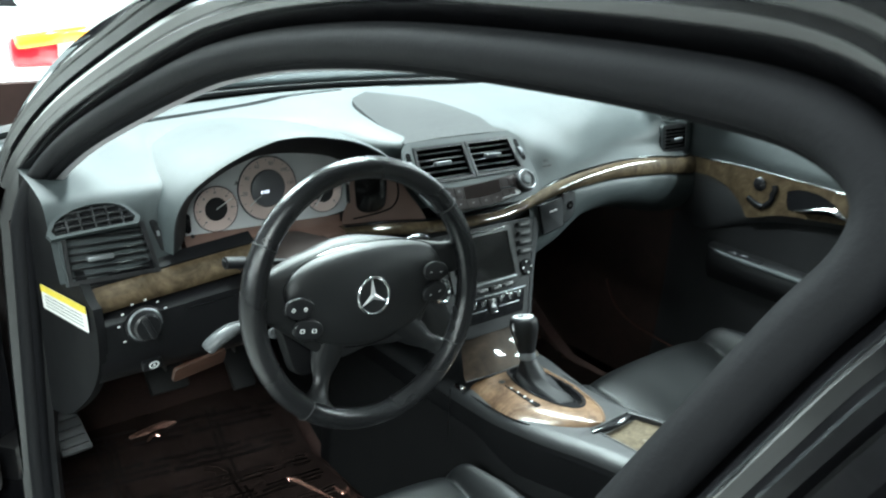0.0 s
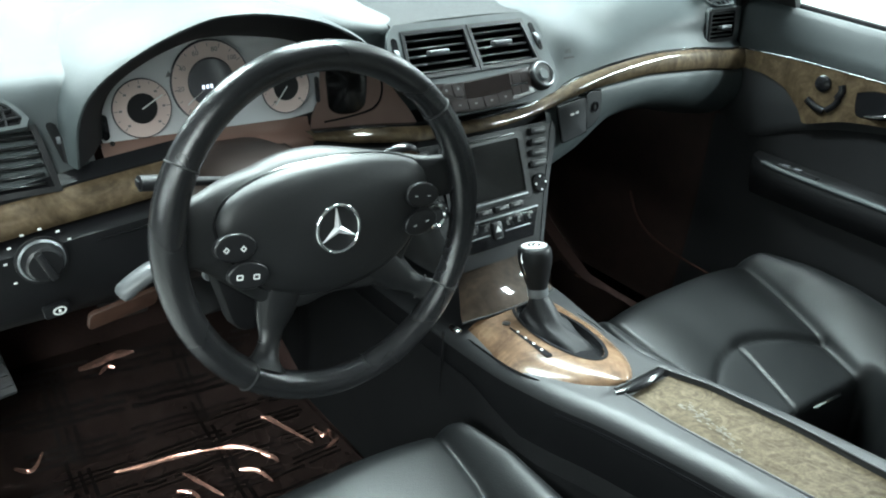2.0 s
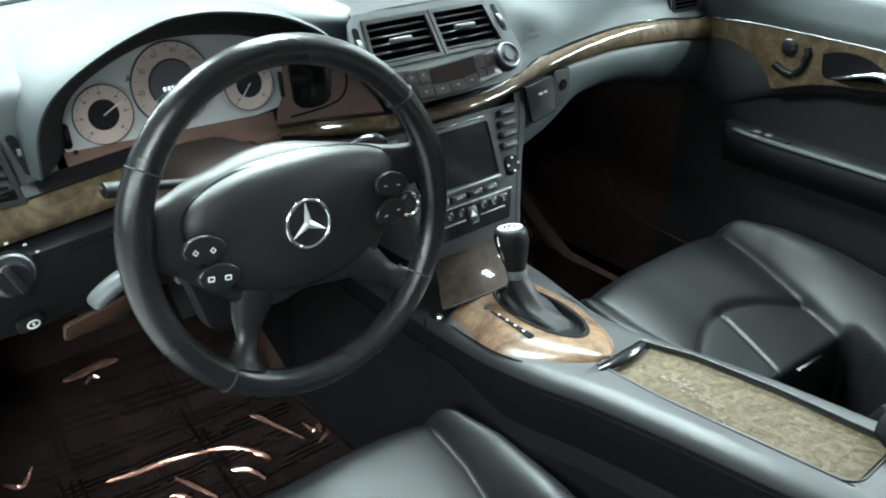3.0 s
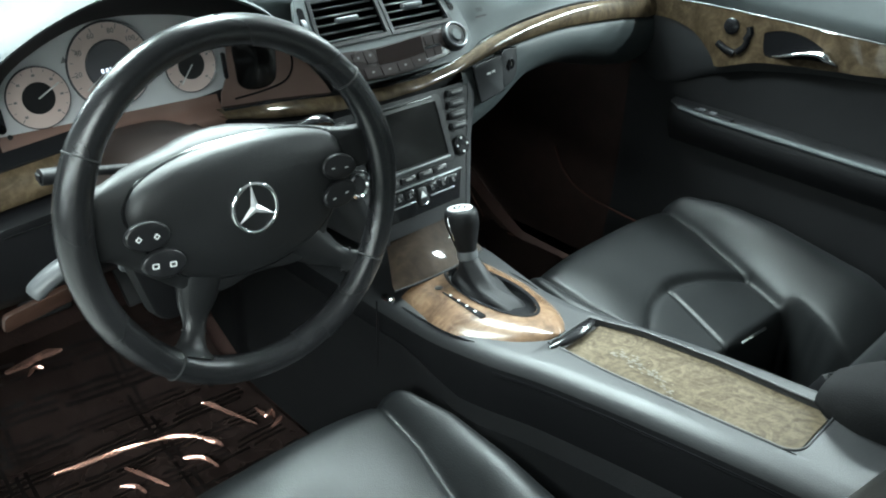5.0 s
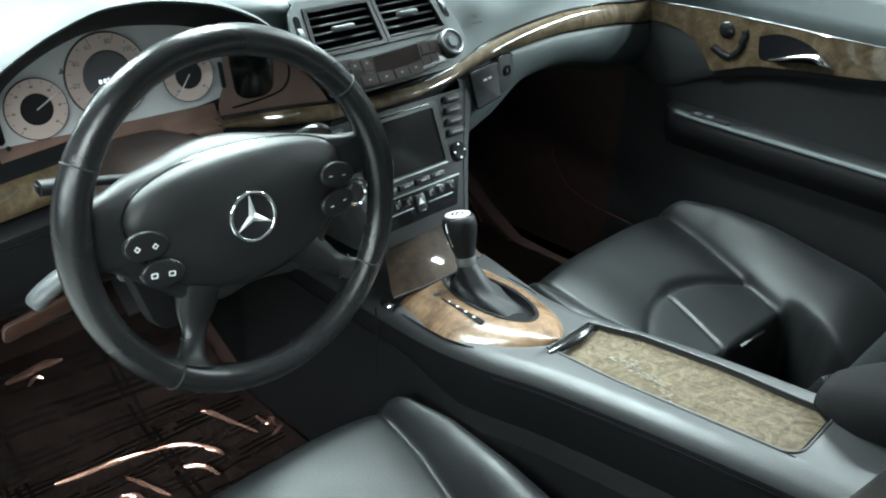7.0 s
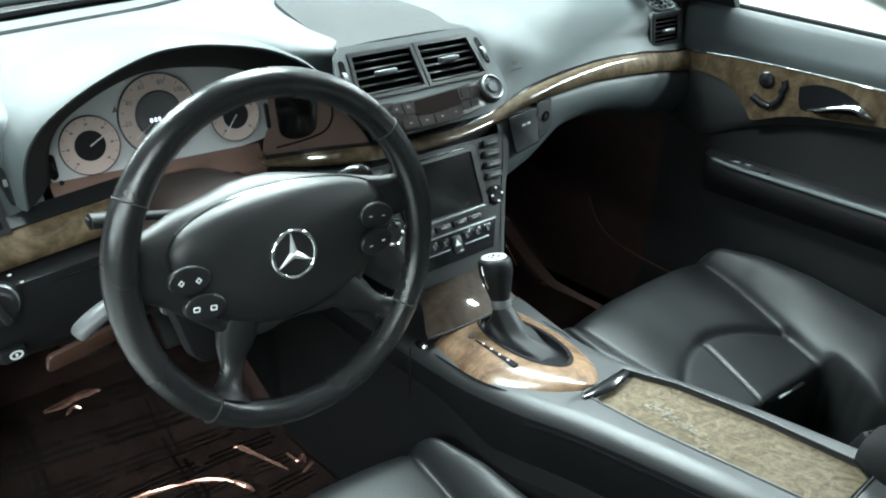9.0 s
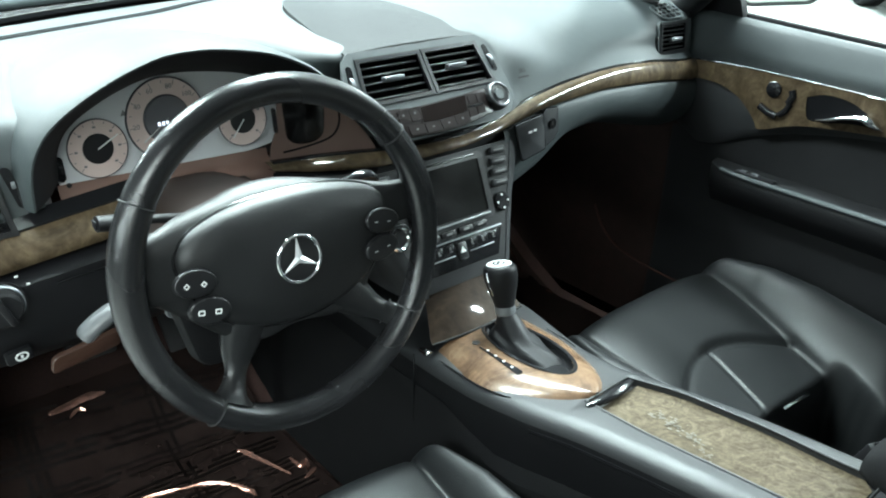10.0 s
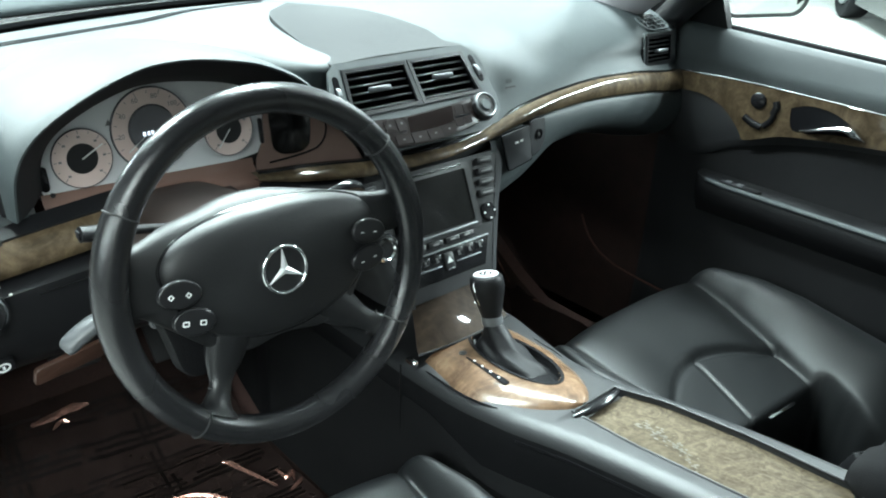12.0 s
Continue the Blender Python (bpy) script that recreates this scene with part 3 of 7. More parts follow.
def dash_trim():
    rows = []
    for x in steps(-0.254, 0.727, 98):
        y, a, b = trim_y(x), trim_top(x), trim_low(x)
        row = [(x, y + 0.020, a + 0.001)]
        for k in steps(0, 1, 10):
            bulge = lerp(x, [(-0.16, 0.0130), (-0.06, 0.0055), (0.7, 0.0055)]) * math.sin(math.pi * k) ** 0.7 * min(1.0, (a - b) / 0.02)
            row.append((x, y + 0.007 - 0.010 * k - bulge, a + (b - a) * k + 0.3 * bulge))
        rows.append(row + [(x, y + 0.016, b - 0.001)])
    part("wood_trim", loft([[Vector(p) for p in r] for r in rows]), WOOD, dashboard, "lacquered walnut burl trim band", sharp=60)
    part("trim_groove", loft([[(x, trim_y(x) + 0.009, trim_low(x) - 0.006), (x, trim_y(x) + 0.004, trim_low(x) - 0.003), (x, trim_y(x) + 0.006, trim_z(x)), (x, trim_y(x) + 0.012, trim_top(x) + 0.0025), (x, trim_y(x) + 0.02, trim_top(x) + 0.003)] for x in steps(-0.248, 0.702, 60)]), GLOSS, dashboard)
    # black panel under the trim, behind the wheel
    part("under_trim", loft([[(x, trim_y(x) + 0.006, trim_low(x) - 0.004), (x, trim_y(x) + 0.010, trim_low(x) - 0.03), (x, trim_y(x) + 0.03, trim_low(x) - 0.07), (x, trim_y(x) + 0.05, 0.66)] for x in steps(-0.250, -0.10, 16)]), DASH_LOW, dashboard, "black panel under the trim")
    part("trim_underside", loft([[(x, trim_y(x) + 0.004, trim_low(x) - 0.003), (x, trim_y(x) + 0.008, trim_low(x) - 0.012), (x, trim_y(x) + 0.016, trim_low(x) - 0.026), (x, trim_y(x) + 0.05, trim_low(x) - 0.05)] for x in steps(-0.10, 0.175, 20)]), DASH_MID, dashboard, "dark grey strip under the trim", sharp=70)


dash_trim()


def passenger_low():
    """Glove box face, rounding under into the footwell."""
    rows = []
    for x in steps(0.135, 0.727, 37):
        y0, z0 = trim_y(x) + 0.002, trim_low(x) - 0.004
        q = lerp(x, [(0.14, 1.95), (0.24, 1.75), (0.34, 1.1), (0.42, 1.05), (0.70, 1.4)])
        rows.append([(x, y0 + 0.010, z0 + 0.003), (x, y0 + 0.002, z0), (x, y0 - 0.004, z0 - 0.006), (x, y0 - 0.007, z0 - 0.020 * q), (x, y0 - 0.003, z0 - 0.036 * q), (x, y0 + 0.008, z0 - 0.052 * q), (x, y0 + 0.028, z0 - 0.066 * q), (x, y0 + 0.060, z0 - 0.076 * q), (x, y0 + 0.16, z0 - 0.090 * q), (x, y0 + 0.36, z0 - 0.10 * q)])
    part("glove_box_face", loft([smooth_path(r, 3) for r in rows]), DASH, dashboard, "dark grey glove box face", sharp=70)
    f = frame_of((0.1935, 0.2118, 0.8225), (1, 0.095, -0.02), (-0.02, 0.06, 1))
    tray = smooth_path([(-0.038, 0.026, 0), (0.0, 0.029, 0), (0.026, 0.030, 0), (0.031, 0.022, 0), (0.037, -0.020, 0), (0.036, -0.028, 0), (0.0, -0.033, 0), (-0.018, -0.035, 0), (-0.024, -0.028, 0), (-0.039, 0.018, 0)], 3, True)
    door = part("coin_tray_door", plate([(p.x, p.y) for p in tray], 0.0035, f, 0.0012), DASH_MID, dashboard, "small flush tray door")
    part("tray_joint", ring_plate([(p.x * 1.05, p.y * 1.06) for p in tray], [(p.x * 0.99, p.y * 0.99) for p in tray], 0.0022, f), GLOSS, door)
    bars([(-0.004, 0.008, 0.009, 0.0035), (0.008, 0.009, 0.008, 0.0035)], f @ Matrix.Translation((0, 0, 0.0035)), MARK, door)
    f2 = frame_of((0.2455, 0.2178, 0.829), (1, 0.105, 0.0), (-0.05, 0.06, 1))
    face = smooth_path([(-0.020, 0.026, 0), (0.012, 0.028, 0), (0.019, 0.022, 0), (0.020, -0.010, 0), (0.008, -0.024, 0), (-0.010, -0.030, 0), (-0.014, -0.024, 0)], 3, True)
    lock = part("lock_plate", plate([(p.x, p.y) for p in face], 0.0030, f2, 0.001), DASH_MID, dashboard)
    part("lock_joint", ring_plate([(p.x * 1.08, p.y * 1.06) for p in face], [(p.x * 0.99, p.y * 0.99) for p in face], 0.0018, f2), GLOSS, lock)
    part("lock_barrel", lathe([(0.0, 0.003), (0.0085, 0.003), (0.0085, 0.006), (0.0055, 0.006), (0.0055, 0.0035), (0.0, 0.0035)], f2 @ Matrix.Translation((0.002, 0.004, 0)), 20), GLOSS, lock, "dark lock barrel")
    part("lock_slot", box((0.002, 0.004, 0.0045), (0.0016, 0.006, 0.003), 0, f2), STEEL, lock)


passenger_low()


def passenger_vent():
    m = SIDE_VENT
    outline = rounded(0.078, 0.050, 0.003)
    part("side_vent_frame", ring_plate(rounded(0.112, 0.066, 0.010, cx=0.0055), outline, 0.012, m @ Matrix.Translation((0, 0, -0.0085))), DASH, dashboard)
    louvre("side_vent", m @ Matrix.Translation((0, 0, 0.002)), outline, 0.078, 0.050, 0, 0, 6, dashboard, tab=(0.006, -0.004), tilt=-6)
    s = m @ Matrix.Translation((-0.0575, 0, 0.004))
    part("vent_wheel", lathe([(0.0, -0.0015), (0.012, -0.0015), (0.012, 0.0015), (0.0, 0.0015)], s @ Matrix.Translation((0.006, 0, -0.006)) @ Matrix.Rotation(radians(90), 4, "Y") @ Matrix.Translation((0.006, 0, 0)), 20), SATIN_BLACK, dashboard)
    g = frame_of((0.670, 0.3105, 0.9602), (1, 0.0, 0.02), (0.0, 0.90, 0.44))
    grille = part("small_grille", ring_plate(rounded(0.072, 0.052, 0.018), rounded(0.064, 0.044, 0.015), 0.003, g), DASH, dashboard)
    # flush black plate in place of the shade inside the holes
    part("grille_hole_shade", plate(rounded(0.066, 0.046, 0.015), 0.001, g @ Matrix.Translation((0, 0, 0.0008))), DEEP_RUBBER, grille)
    for i in range(3):
        part("grille_rib", box((0, -0.011 + 0.011 * i, 0.0022), (0.062, 0.0030, 0.003), 0.0006, g, 1), DASH, grille)
    for i in range(4):
        part("grille_rib", box((-0.0225 + 0.015 * i, 0, 0.0022), (0.0030, 0.042, 0.003), 0.0006, g, 1), DASH, grille)
    em = frame_of((0.205, 0.2500, 0.916), (1, 0.02, 0), (0, 0.45, 0.89))
    lettering("SRS", 0.010, em @ Matrix.Translation((0, 0.004, 0.002)), DASH_LOW, dashboard, "embossed_letters")
    bars([(0, -0.006, 0.024, 0.003)], em @ Matrix.Translation((0, 0, 0.002)), DASH_LOW, dashboard, "embossed_line")


passenger_vent()


def driver_left():
    """The driver's end of the dash: two vents, wood band, lower panel with the light switch."""
    m = frame_of((-0.634, 0.245, 0.894), (0.99, -0.06, 0.0), (0, 0.36, 0.93))
    shape = [(-0.050, -0.030), (0.056, -0.030), (0.046, 0.030), (-0.050, 0.030)]
    part("side_vent_frame", ring_plate([(-0.058, -0.036), (0.063, -0.036), (0.053, 0.035), (-0.058, 0.035)], shape, 0.010, m @ Matrix.Translation((0, 0, -0.006))), DASH, dashboard)
    louvre("side_vent", m @ Matrix.Translation((0, 0, 0.004)), shape, 0.102, 0.060, 0, 0, 6, dashboard, tab=(-0.012, -0.004), tilt=6)
    g = frame_of((-0.644, 0.2575, 0.942), (0.98, -0.06, 0.05), (0, 0.62, 0.78))
    arch = [(x, y * 0.82) for x, y in curve2d([(-0.052, -0.022), (-0.030, -0.021), (0.0, -0.021), (0.046, -0.021)], 4) + curve2d([(0.050, -0.012), (0.036, 0.010), (0.010, 0.020), (-0.020, 0.017), (-0.045, 0.004), (-0.056, -0.014)], 4)]
    wide = [(x * 1.12, y * 1.22) for x, y in arch]
    grille = part("small_grille", ring_plate(wide, arch, 0.010, g @ Matrix.Translation((0, 0, -0.002))), DASH, dashboard)
    # black plate under the ribs paints the holes' shade
    part("grille_hole_shade", plate(arch, 0.001, g @ Matrix.Translation((0, 0, 0.001))), GLOSS, grille)
    for i, (w, cx) in enumerate(((0.098, -0.002), (0.092, -0.004), (0.066, -0.004))):
        part("grille_rib", box((cx, -0.009 + 0.0095 * i, 0.0045), (w, 0.0028, 0.005), 0.0006, g, 1), SATIN_BLACK, grille)
    for i, h in enumerate((0.026, 0.036, 0.040, 0.038, 0.028)):
        part("grille_rib", box((-0.036 + 0.0175 * i, -0.002 + (h - 0.04) * 0.35, 0.0045), (0.0026, h * 0.82, 0.005), 0.0006, g, 1), SATIN_BLACK, grille)
    w = frame_of((-0.563, 0.250, 0.905), (1, 0, 0), (0, 0.4, 0.92))
    s = part("vent_wheel_slot", plate(rounded(0.010, 0.046, 0.005, skew=-0.2), 0.002, w), GLOSS, dashboard)
    part("vent_wheel", lathe([(0.0, -0.002), (0.009, -0.002), (0.009, 0.002), (0.0, 0.002)], w @ Matrix.Translation((0, 0.003, -0.006)) @ Matrix.Rotation(radians(90), 4, "Y"), 20), SATIN, s, "ribbed grey thumb wheel")
    part("wood_trim", trim_band("wood_trim", steps(-0.672, -0.43, 24), lambda x: lerp(x, [(-0.672, 0.0165), (-0.43, 0.0150)]), lambda x: 0.219 - 0.02 * (x + 0.67), lambda x: lerp(x, [(-0.672, 0.840), (-0.43, 0.862)])), WOOD, dashboard, "lacquered walnut burl trim band", sharp=60)
    rows = []
    for x in steps(-0.672, -0.43, 18):
        dz = 0.022 * min(1.0, (x + 0.672) / 0.242) - 0.5 * max(0.0, x + 0.42)
        rows.append([(x, 0.245, 0.868 + dz), (x, 0.225, 0.858 + dz), (x, 0.226, 0.822 + dz), (x, 0.210, 0.818 + dz), (x, 0.192, 0.812 + dz * 0.8), (x, 0.188, 0.775 + dz * 0.3), (x, 0.196, 0.740), (x, 0.212, 0.722), (x, 0.30, 0.69), (x, 0.44, 0.66)])
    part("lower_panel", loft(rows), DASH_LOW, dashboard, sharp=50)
    k = frame_of((-0.612, 0.1890, 0.806), (1, 0, 0.06), (0, 0.06, 1))
    sw = part("light_switch", lathe([(0.0, 0.0), (0.026, 0.0), (0.026, 0.003), (0.021, 0.004), (0.0185, 0.016), (0.016, 0.018), (0.0, 0.018)], k, 32), SATIN_BLACK, dashboard, "black rotary headlamp switch")
    part("switch_ring", lathe([(0.0195, 0.0035), (0.0215, 0.006), (0.0235, 0.0035), (0.0195, 0.003)], k, 32), SATIN, sw, "satin ring round the switch")
    part("grip", box((0, 0, 0.019), (0.008, 0.034, 0.012), 0.002, k @ Matrix.Rotation(radians(18), 4, "Z")), SATIN_BLACK, sw)
    rows = []
    for a in (170, 140, 110, 80, 50, 25, -150):
        rows.append((0.034 * math.cos(radians(a)), 0.034 * math.sin(radians(a)), 0.0036, 0.0020))
    for mark in rows:
        bars([mark], k @ Matrix.Translation((0, 0, 0.001)), MARK, sw, "switch_mark")
    part("panel_groove", box((0.095, 0.004, 0.0005), (0.075, 0.0022, 0.001), 0, k), GLOSS, dashboard)
    p = frame_of((-0.606, 0.1945, 0.742), (1, 0, 0.1), (0, -0.15, 1))
    br = part("parking_release", plate(rounded(0.028, 0.017, 0.004), 0.006, p, 0.002), DASH_LOW, dashboard, "black parking brake release with white mark")
    ring = part("brake_mark", ring_plate(oval(0.0070, 0.0055), oval(0.0052, 0.0039), 0.0008, p @ Matrix.Translation((0.002, 0, 0.006))), MARK, br)
    part("brake_mark", box((0.002, 0, 0.0066), (0.0026, 0.004, 0.0008), 0, p), MARK, br)
    f = frame_of((-0.5365, 0.200, 0.718), (1, 0, 0.14), (0, -0.35, 0.93))
    part("knee_cover", plate(rounded(0.080, 0.026, 0.006, skew=0.2), 0.006, f, 0.002), BROWN_PLASTIC, dashboard, "brown-tinted cover under the column")


driver_left()


def end_cap():
    """The flank of the dash beside the open door, with a sticker on it."""
    m = frame_of((-0.676, 0.20, 0.80), (-0.10, 0.995, 0), (0, 0, 1))
    outline = curve2d([(0.005, 0.045), (0.050, 0.085), (0.095, 0.130), (0.13, 0.165), (0.22, 0.175)], 4) + curve2d([(0.24, 0.14), (0.25, 0.0), (0.245, -0.15)], 4) + curve2d([(0.20, -0.205), (0.13, -0.18), (0.04, -0.11), (-0.005, -0.05), (-0.015, 0.0), (-0.008, 0.04)], 4)
    cap = part("end_cap", plate(outline, -0.012 if (m.to_3x3() @ Vector((0, 0, 1))).x < 0 else 0.012, m, 0.0), SIDE, dashboard, "smooth black end panel of the dash")
    s = thing("warning_sticker", (-0.69, 0.31, 0.80), "white and yellow warning sticker on the dash flank", "sticker")
    ms = frame_of((-0.6875, 0.288, 0.811), (-0.10, 0.995, -0.13), (0, 0.13, 1)) @ Matrix.Translation((0, 0, 0))
    nrm = ms.to_3x3() @ Vector((0, 0, 1))
    out = 1 if nrm.x < 0 else -1
    part("paper", plate(rounded(0.167, 0.036, 0.002), 0.0008 * out, ms), STICKER, s)
    part("yellow_band", plate([(-0.0835, 0.008), (0.0835, 0.008), (0.0835, 0.018), (-0.0835, 0.018)], 0.0013 * out, ms), YELLOW, s)
    for i in range(4):
        part("print_line", box((0.0, 0.003 - 0.005 * i, 0.001 * out), (0.14, 0.0012, 0.0008), 0, ms), INK, s)


end_cap()


def speaker_cover():
    half = curve2d([(0.0, 0.580), (0.028, 0.574), (0.058, 0.550), (0.086, 0.506), (0.107, 0.445), (0.122, 0.365), (0.130, 0.284)], 6)
    rows = []
    for x, y in half:
        k = (0.53 - y) / 0.24
        z = 1.012 - 0.030 * max(0.0, k) ** 1.6
        rows.append([(x * s * (0.88 if s < 0 else 1.0), y - 0.01 * (1 - abs(s)) * k, z + 0.006 * (1 - s * s)) for s in steps(-1, 1, 12)])
    rows.insert(0, [(0.0 + 0.0001 * s, 0.5805, 1.006) for s in steps(-1, 1, 12)])
    bm = loft(rows)
    edge = [(r[0], r[-1]) for r in rows]
    loft([[a for a, b in edge], [(a[0], a[1], a[2] - 0.02) for a, b in edge]], bm=bm)
    loft([[b for a, b in edge], [(b[0], b[1], b[2] - 0.02) for a, b in edge]], bm=bm)
    part("speaker_cover", bm, CLOTH, dashboard, "dark cloth dome over the dash speaker", sharp=40)


speaker_cover()

# ---- instruments ----


def dial(m, cx, cy, r, hub, parent, marks, needle, label):
    d = part("dial", lathe([(0.0, 0.0), (r, 0.0), (r, 0.003), (r * 0.985, 0.004), (0.0, 0.004)], m @ Matrix.Translation((cx, cy, 0)), 48), DIAL, parent, label)
    part("bezel_ring", lathe([(r * 0.985, 0.0040), (r * 1.01, 0.0048), (r * 1.03, 0.0030), (r * 0.97, 0.0030)], m @ Matrix.Translation((cx, cy, 0)), 48), GREY_PAINT, d)
    part("dial_centre", lathe([(0.0, 0.0049), (hub * 0.96, 0.0048), (hub, 0.0042), (0.0, 0.0040)], m @ Matrix.Translation((cx, cy, 0)), 40), SATIN_BLACK, d)
    for i in range(marks):
        a = radians(225 - 270 * i / (marks - 1))
        big = i % 2 == 0
        mm = m @ Matrix.Translation((cx, cy, 0.0042)) @ Matrix.Rotation(a, 4, "Z")
        part("scale_mark", box((r * 0.90, 0, 0), (r * (0.12 if big else 0.07), 0.0008, 0.0005), 0, mm), INK, d)
        if big and marks != 15:
            part("scale_figure", box((cx + r * 0.74 * math.cos(a), cy + r * 0.74 * math.sin(a), 0.0042), (r * 0.10, r * 0.07, 0.0005), 0, m), INK, d)
    mm = m @ Matrix.Translation((cx, cy, 0.006)) @ Matrix.Rotation(radians(needle), 4, "Z")
    part("needle", box((r * 0.40, 0, 0), (r * 0.85, 0.0016, 0.0012), 0.0004, mm, 1), MARK, d)
    return d


def cluster():
    c = thing("instrument_cluster", (-0.35, 0.31, 0.90), "silver instrument cluster with three pale dials", "instrument cluster")
    m = frame_of((-0.364, 0.303, 0.915), (1, 0, 0), (0, 0.12, 0.99))
    face = curve2d([(-0.140, -0.040), (-0.10, -0.050), (0.0, -0.049), (0.10, -0.044), (0.145, -0.038)], 4) + curve2d([(0.158, -0.02), (0.156, 0.01), (0.132, 0.045), (0.07, 0.070), (0.0, 0.078), (-0.06, 0.068), (-0.110, 0.042), (-0.138, 0.006), (-0.146, -0.02)], 4)
    part("face_plate", plate(face, 0.002, m), SILVER_FACE, c, "satin silver plate")
    back = [(x * 1.22 + 0.03, y * 1.15) for x, y in face]
    part("housing", plate(back, -0.02, m), SATIN_BLACK, c)
    # lower curve of the plate, with the floor's reflection painted brown
    shelf = [[m @ Vector((x, -0.036 - 0.010 * (x + 0.14) / 0.3, 0.0022)), m @ Vector((x, -0.046 - 0.010 * (x + 0.14) / 0.3, 0.0045)), m @ Vector((x, -0.056 - 0.006 * (x + 0.14) / 0.3, 0.012)), m @ Vector((x, -0.066, 0.026)), m @ Vector((x, -0.074, 0.030)), m @ Vector((x, -0.084, 0.026))] for x in steps(-0.145, 0.125, 16)]
    part("lower_trim", loft(shelf), FLOOR_REFLECTION, c, "shelf under the dials, brown floor reflection in its colour", sharp=70)
    mm = m @ Matrix.Translation((0, 0, 0.002))
    dial(mm, -0.092, -0.002, 0.0345, 0.018, c, 13, 28, "round tachometer dial")
    sp = dial(mm, -0.004, 0.018, 0.050, 0.030, c, 15, 215, "large round speedometer dial")
    part("readout_panel", lathe([(0.0, 0.0066), (0.028, 0.0066), (0.0295, 0.0048), (0.0, 0.0046)], mm @ Matrix.Translation((-0.004, 0.018, 0)), 40), GREY_PAINT, sp, "dark grey readout disc")
    for x, w in ((-0.016, 0.0030), (-0.0105, 0.0028), (-0.0055, 0.0028)):
        part("readout_digit", box((x, 0.0135, 0.0071), (w, 0.0045, 0.0005), 0, mm), READOUT, sp)
    dial(mm, 0.096, -0.001, 0.0340, 0.018, c, 9, 230, "small round fuel dial")
    for i, value in enumerate(("20", "40", "60", "80", "100", "120", "140")):
        a = radians(186 - 36 * i)
        lettering(value, 0.0085, mm @ Matrix.Translation((-0.004 + 0.0395 * math.cos(a), 0.018 + 0.0395 * math.sin(a), 0.0046)), INK, sp)
    cover = []
    for x in steps(-0.47, -0.288, 12):
        k = max(0.0, 1 - ((x + 0.38) / 0.12) ** 2)
        cover.append([(x, 0.325, 0.850), (x, 0.27, 0.850), (x, 0.21, 0.846 + 0.012 * k), (x, 0.15, 0.842 + 0.024 * k), (x, 0.12, 0.830 + 0.026 * k)])
    part("lower_shroud", loft(cover), SHROUD, c, "dark brown panel between dials and column", sharp=60)
    part("warning_symbol", plate([(-0.058, 0.030), (-0.050, 0.030), (-0.054, 0.037)], 0.0006, mm), INK, c)
    part("screw", lathe([(0.0, 0.002), (0.003, 0.002), (0.003, 0.0), (0.0, 0.0)], mm @ Matrix.Translation((-0.132, -0.038, 0)), 12), SATIN_BLACK, c)
    part("side_lens", plate(rounded(0.010, 0.030, 0.005, cx=-0.138, cy=-0.018), 0.003, mm, 0.001), GLOSS, c)
    # brown end panel that turns from the dials towards the driver
    e = frame_of((-0.234, 0.298, 0.9156), (0.9615, -0.2727, 0.0331), (0, 0.12, 0.99))
    edge = curve2d([(0.017, 0.030), (0.045, 0.032), (0.085, 0.022), (0.108, -0.004), (0.1209, -0.0246), (0.1394, -0.0499), (0.150, -0.070)], 4) + [(0.150, -0.084), (0.06, -0.078), (-0.004, -0.068), (0.000, -0.045), (0.012, -0.02)]
    panel = part("end_panel", plate(edge[::-1], 0.004, e), COWL, c, "brown end panel beside the dials", sharp=70)
    screen = curve2d([(0.0225, -0.012), (0.0225, 0.012), (0.030, 0.022), (0.070, 0.020), (0.079, 0.008), (0.0765, -0.028), (0.070, -0.041), (0.056, -0.0465), (0.036, -0.0455), (0.0245, -0.037), (0.0225, -0.024)], 4)
    part("end_display", plate(screen[::-1], 0.0055, e, 0.0012), SCREEN, panel, "dark rounded display")
    part("light_sensor", plate(rounded(0.0055, 0.034, 0.0026, cx=0.0102, cy=-0.010), 0.0055, e, 0.001), GLOSS, panel)
    seam = smooth_path([(0.097, 0.006, 0.0042), (0.100, -0.0105, 0.0042), (0.0983, -0.0262, 0.0042), (0.0903, -0.0386, 0.0042), (0.0772, -0.0454, 0.0042), (0.0482, -0.0510, 0.0042), (0.016, -0.0545, 0.0042)], 5)
    part("panel_joint", tube([e @ p for p in seam], 0.0014, 6), DEEP_RUBBER, panel, "dark joint in the panel")


cluster()

# ---- middle stack ----
SP = frame_of((0, 0.155, 0.689), (1, 0, 0), (0, 0.387, 0.922))


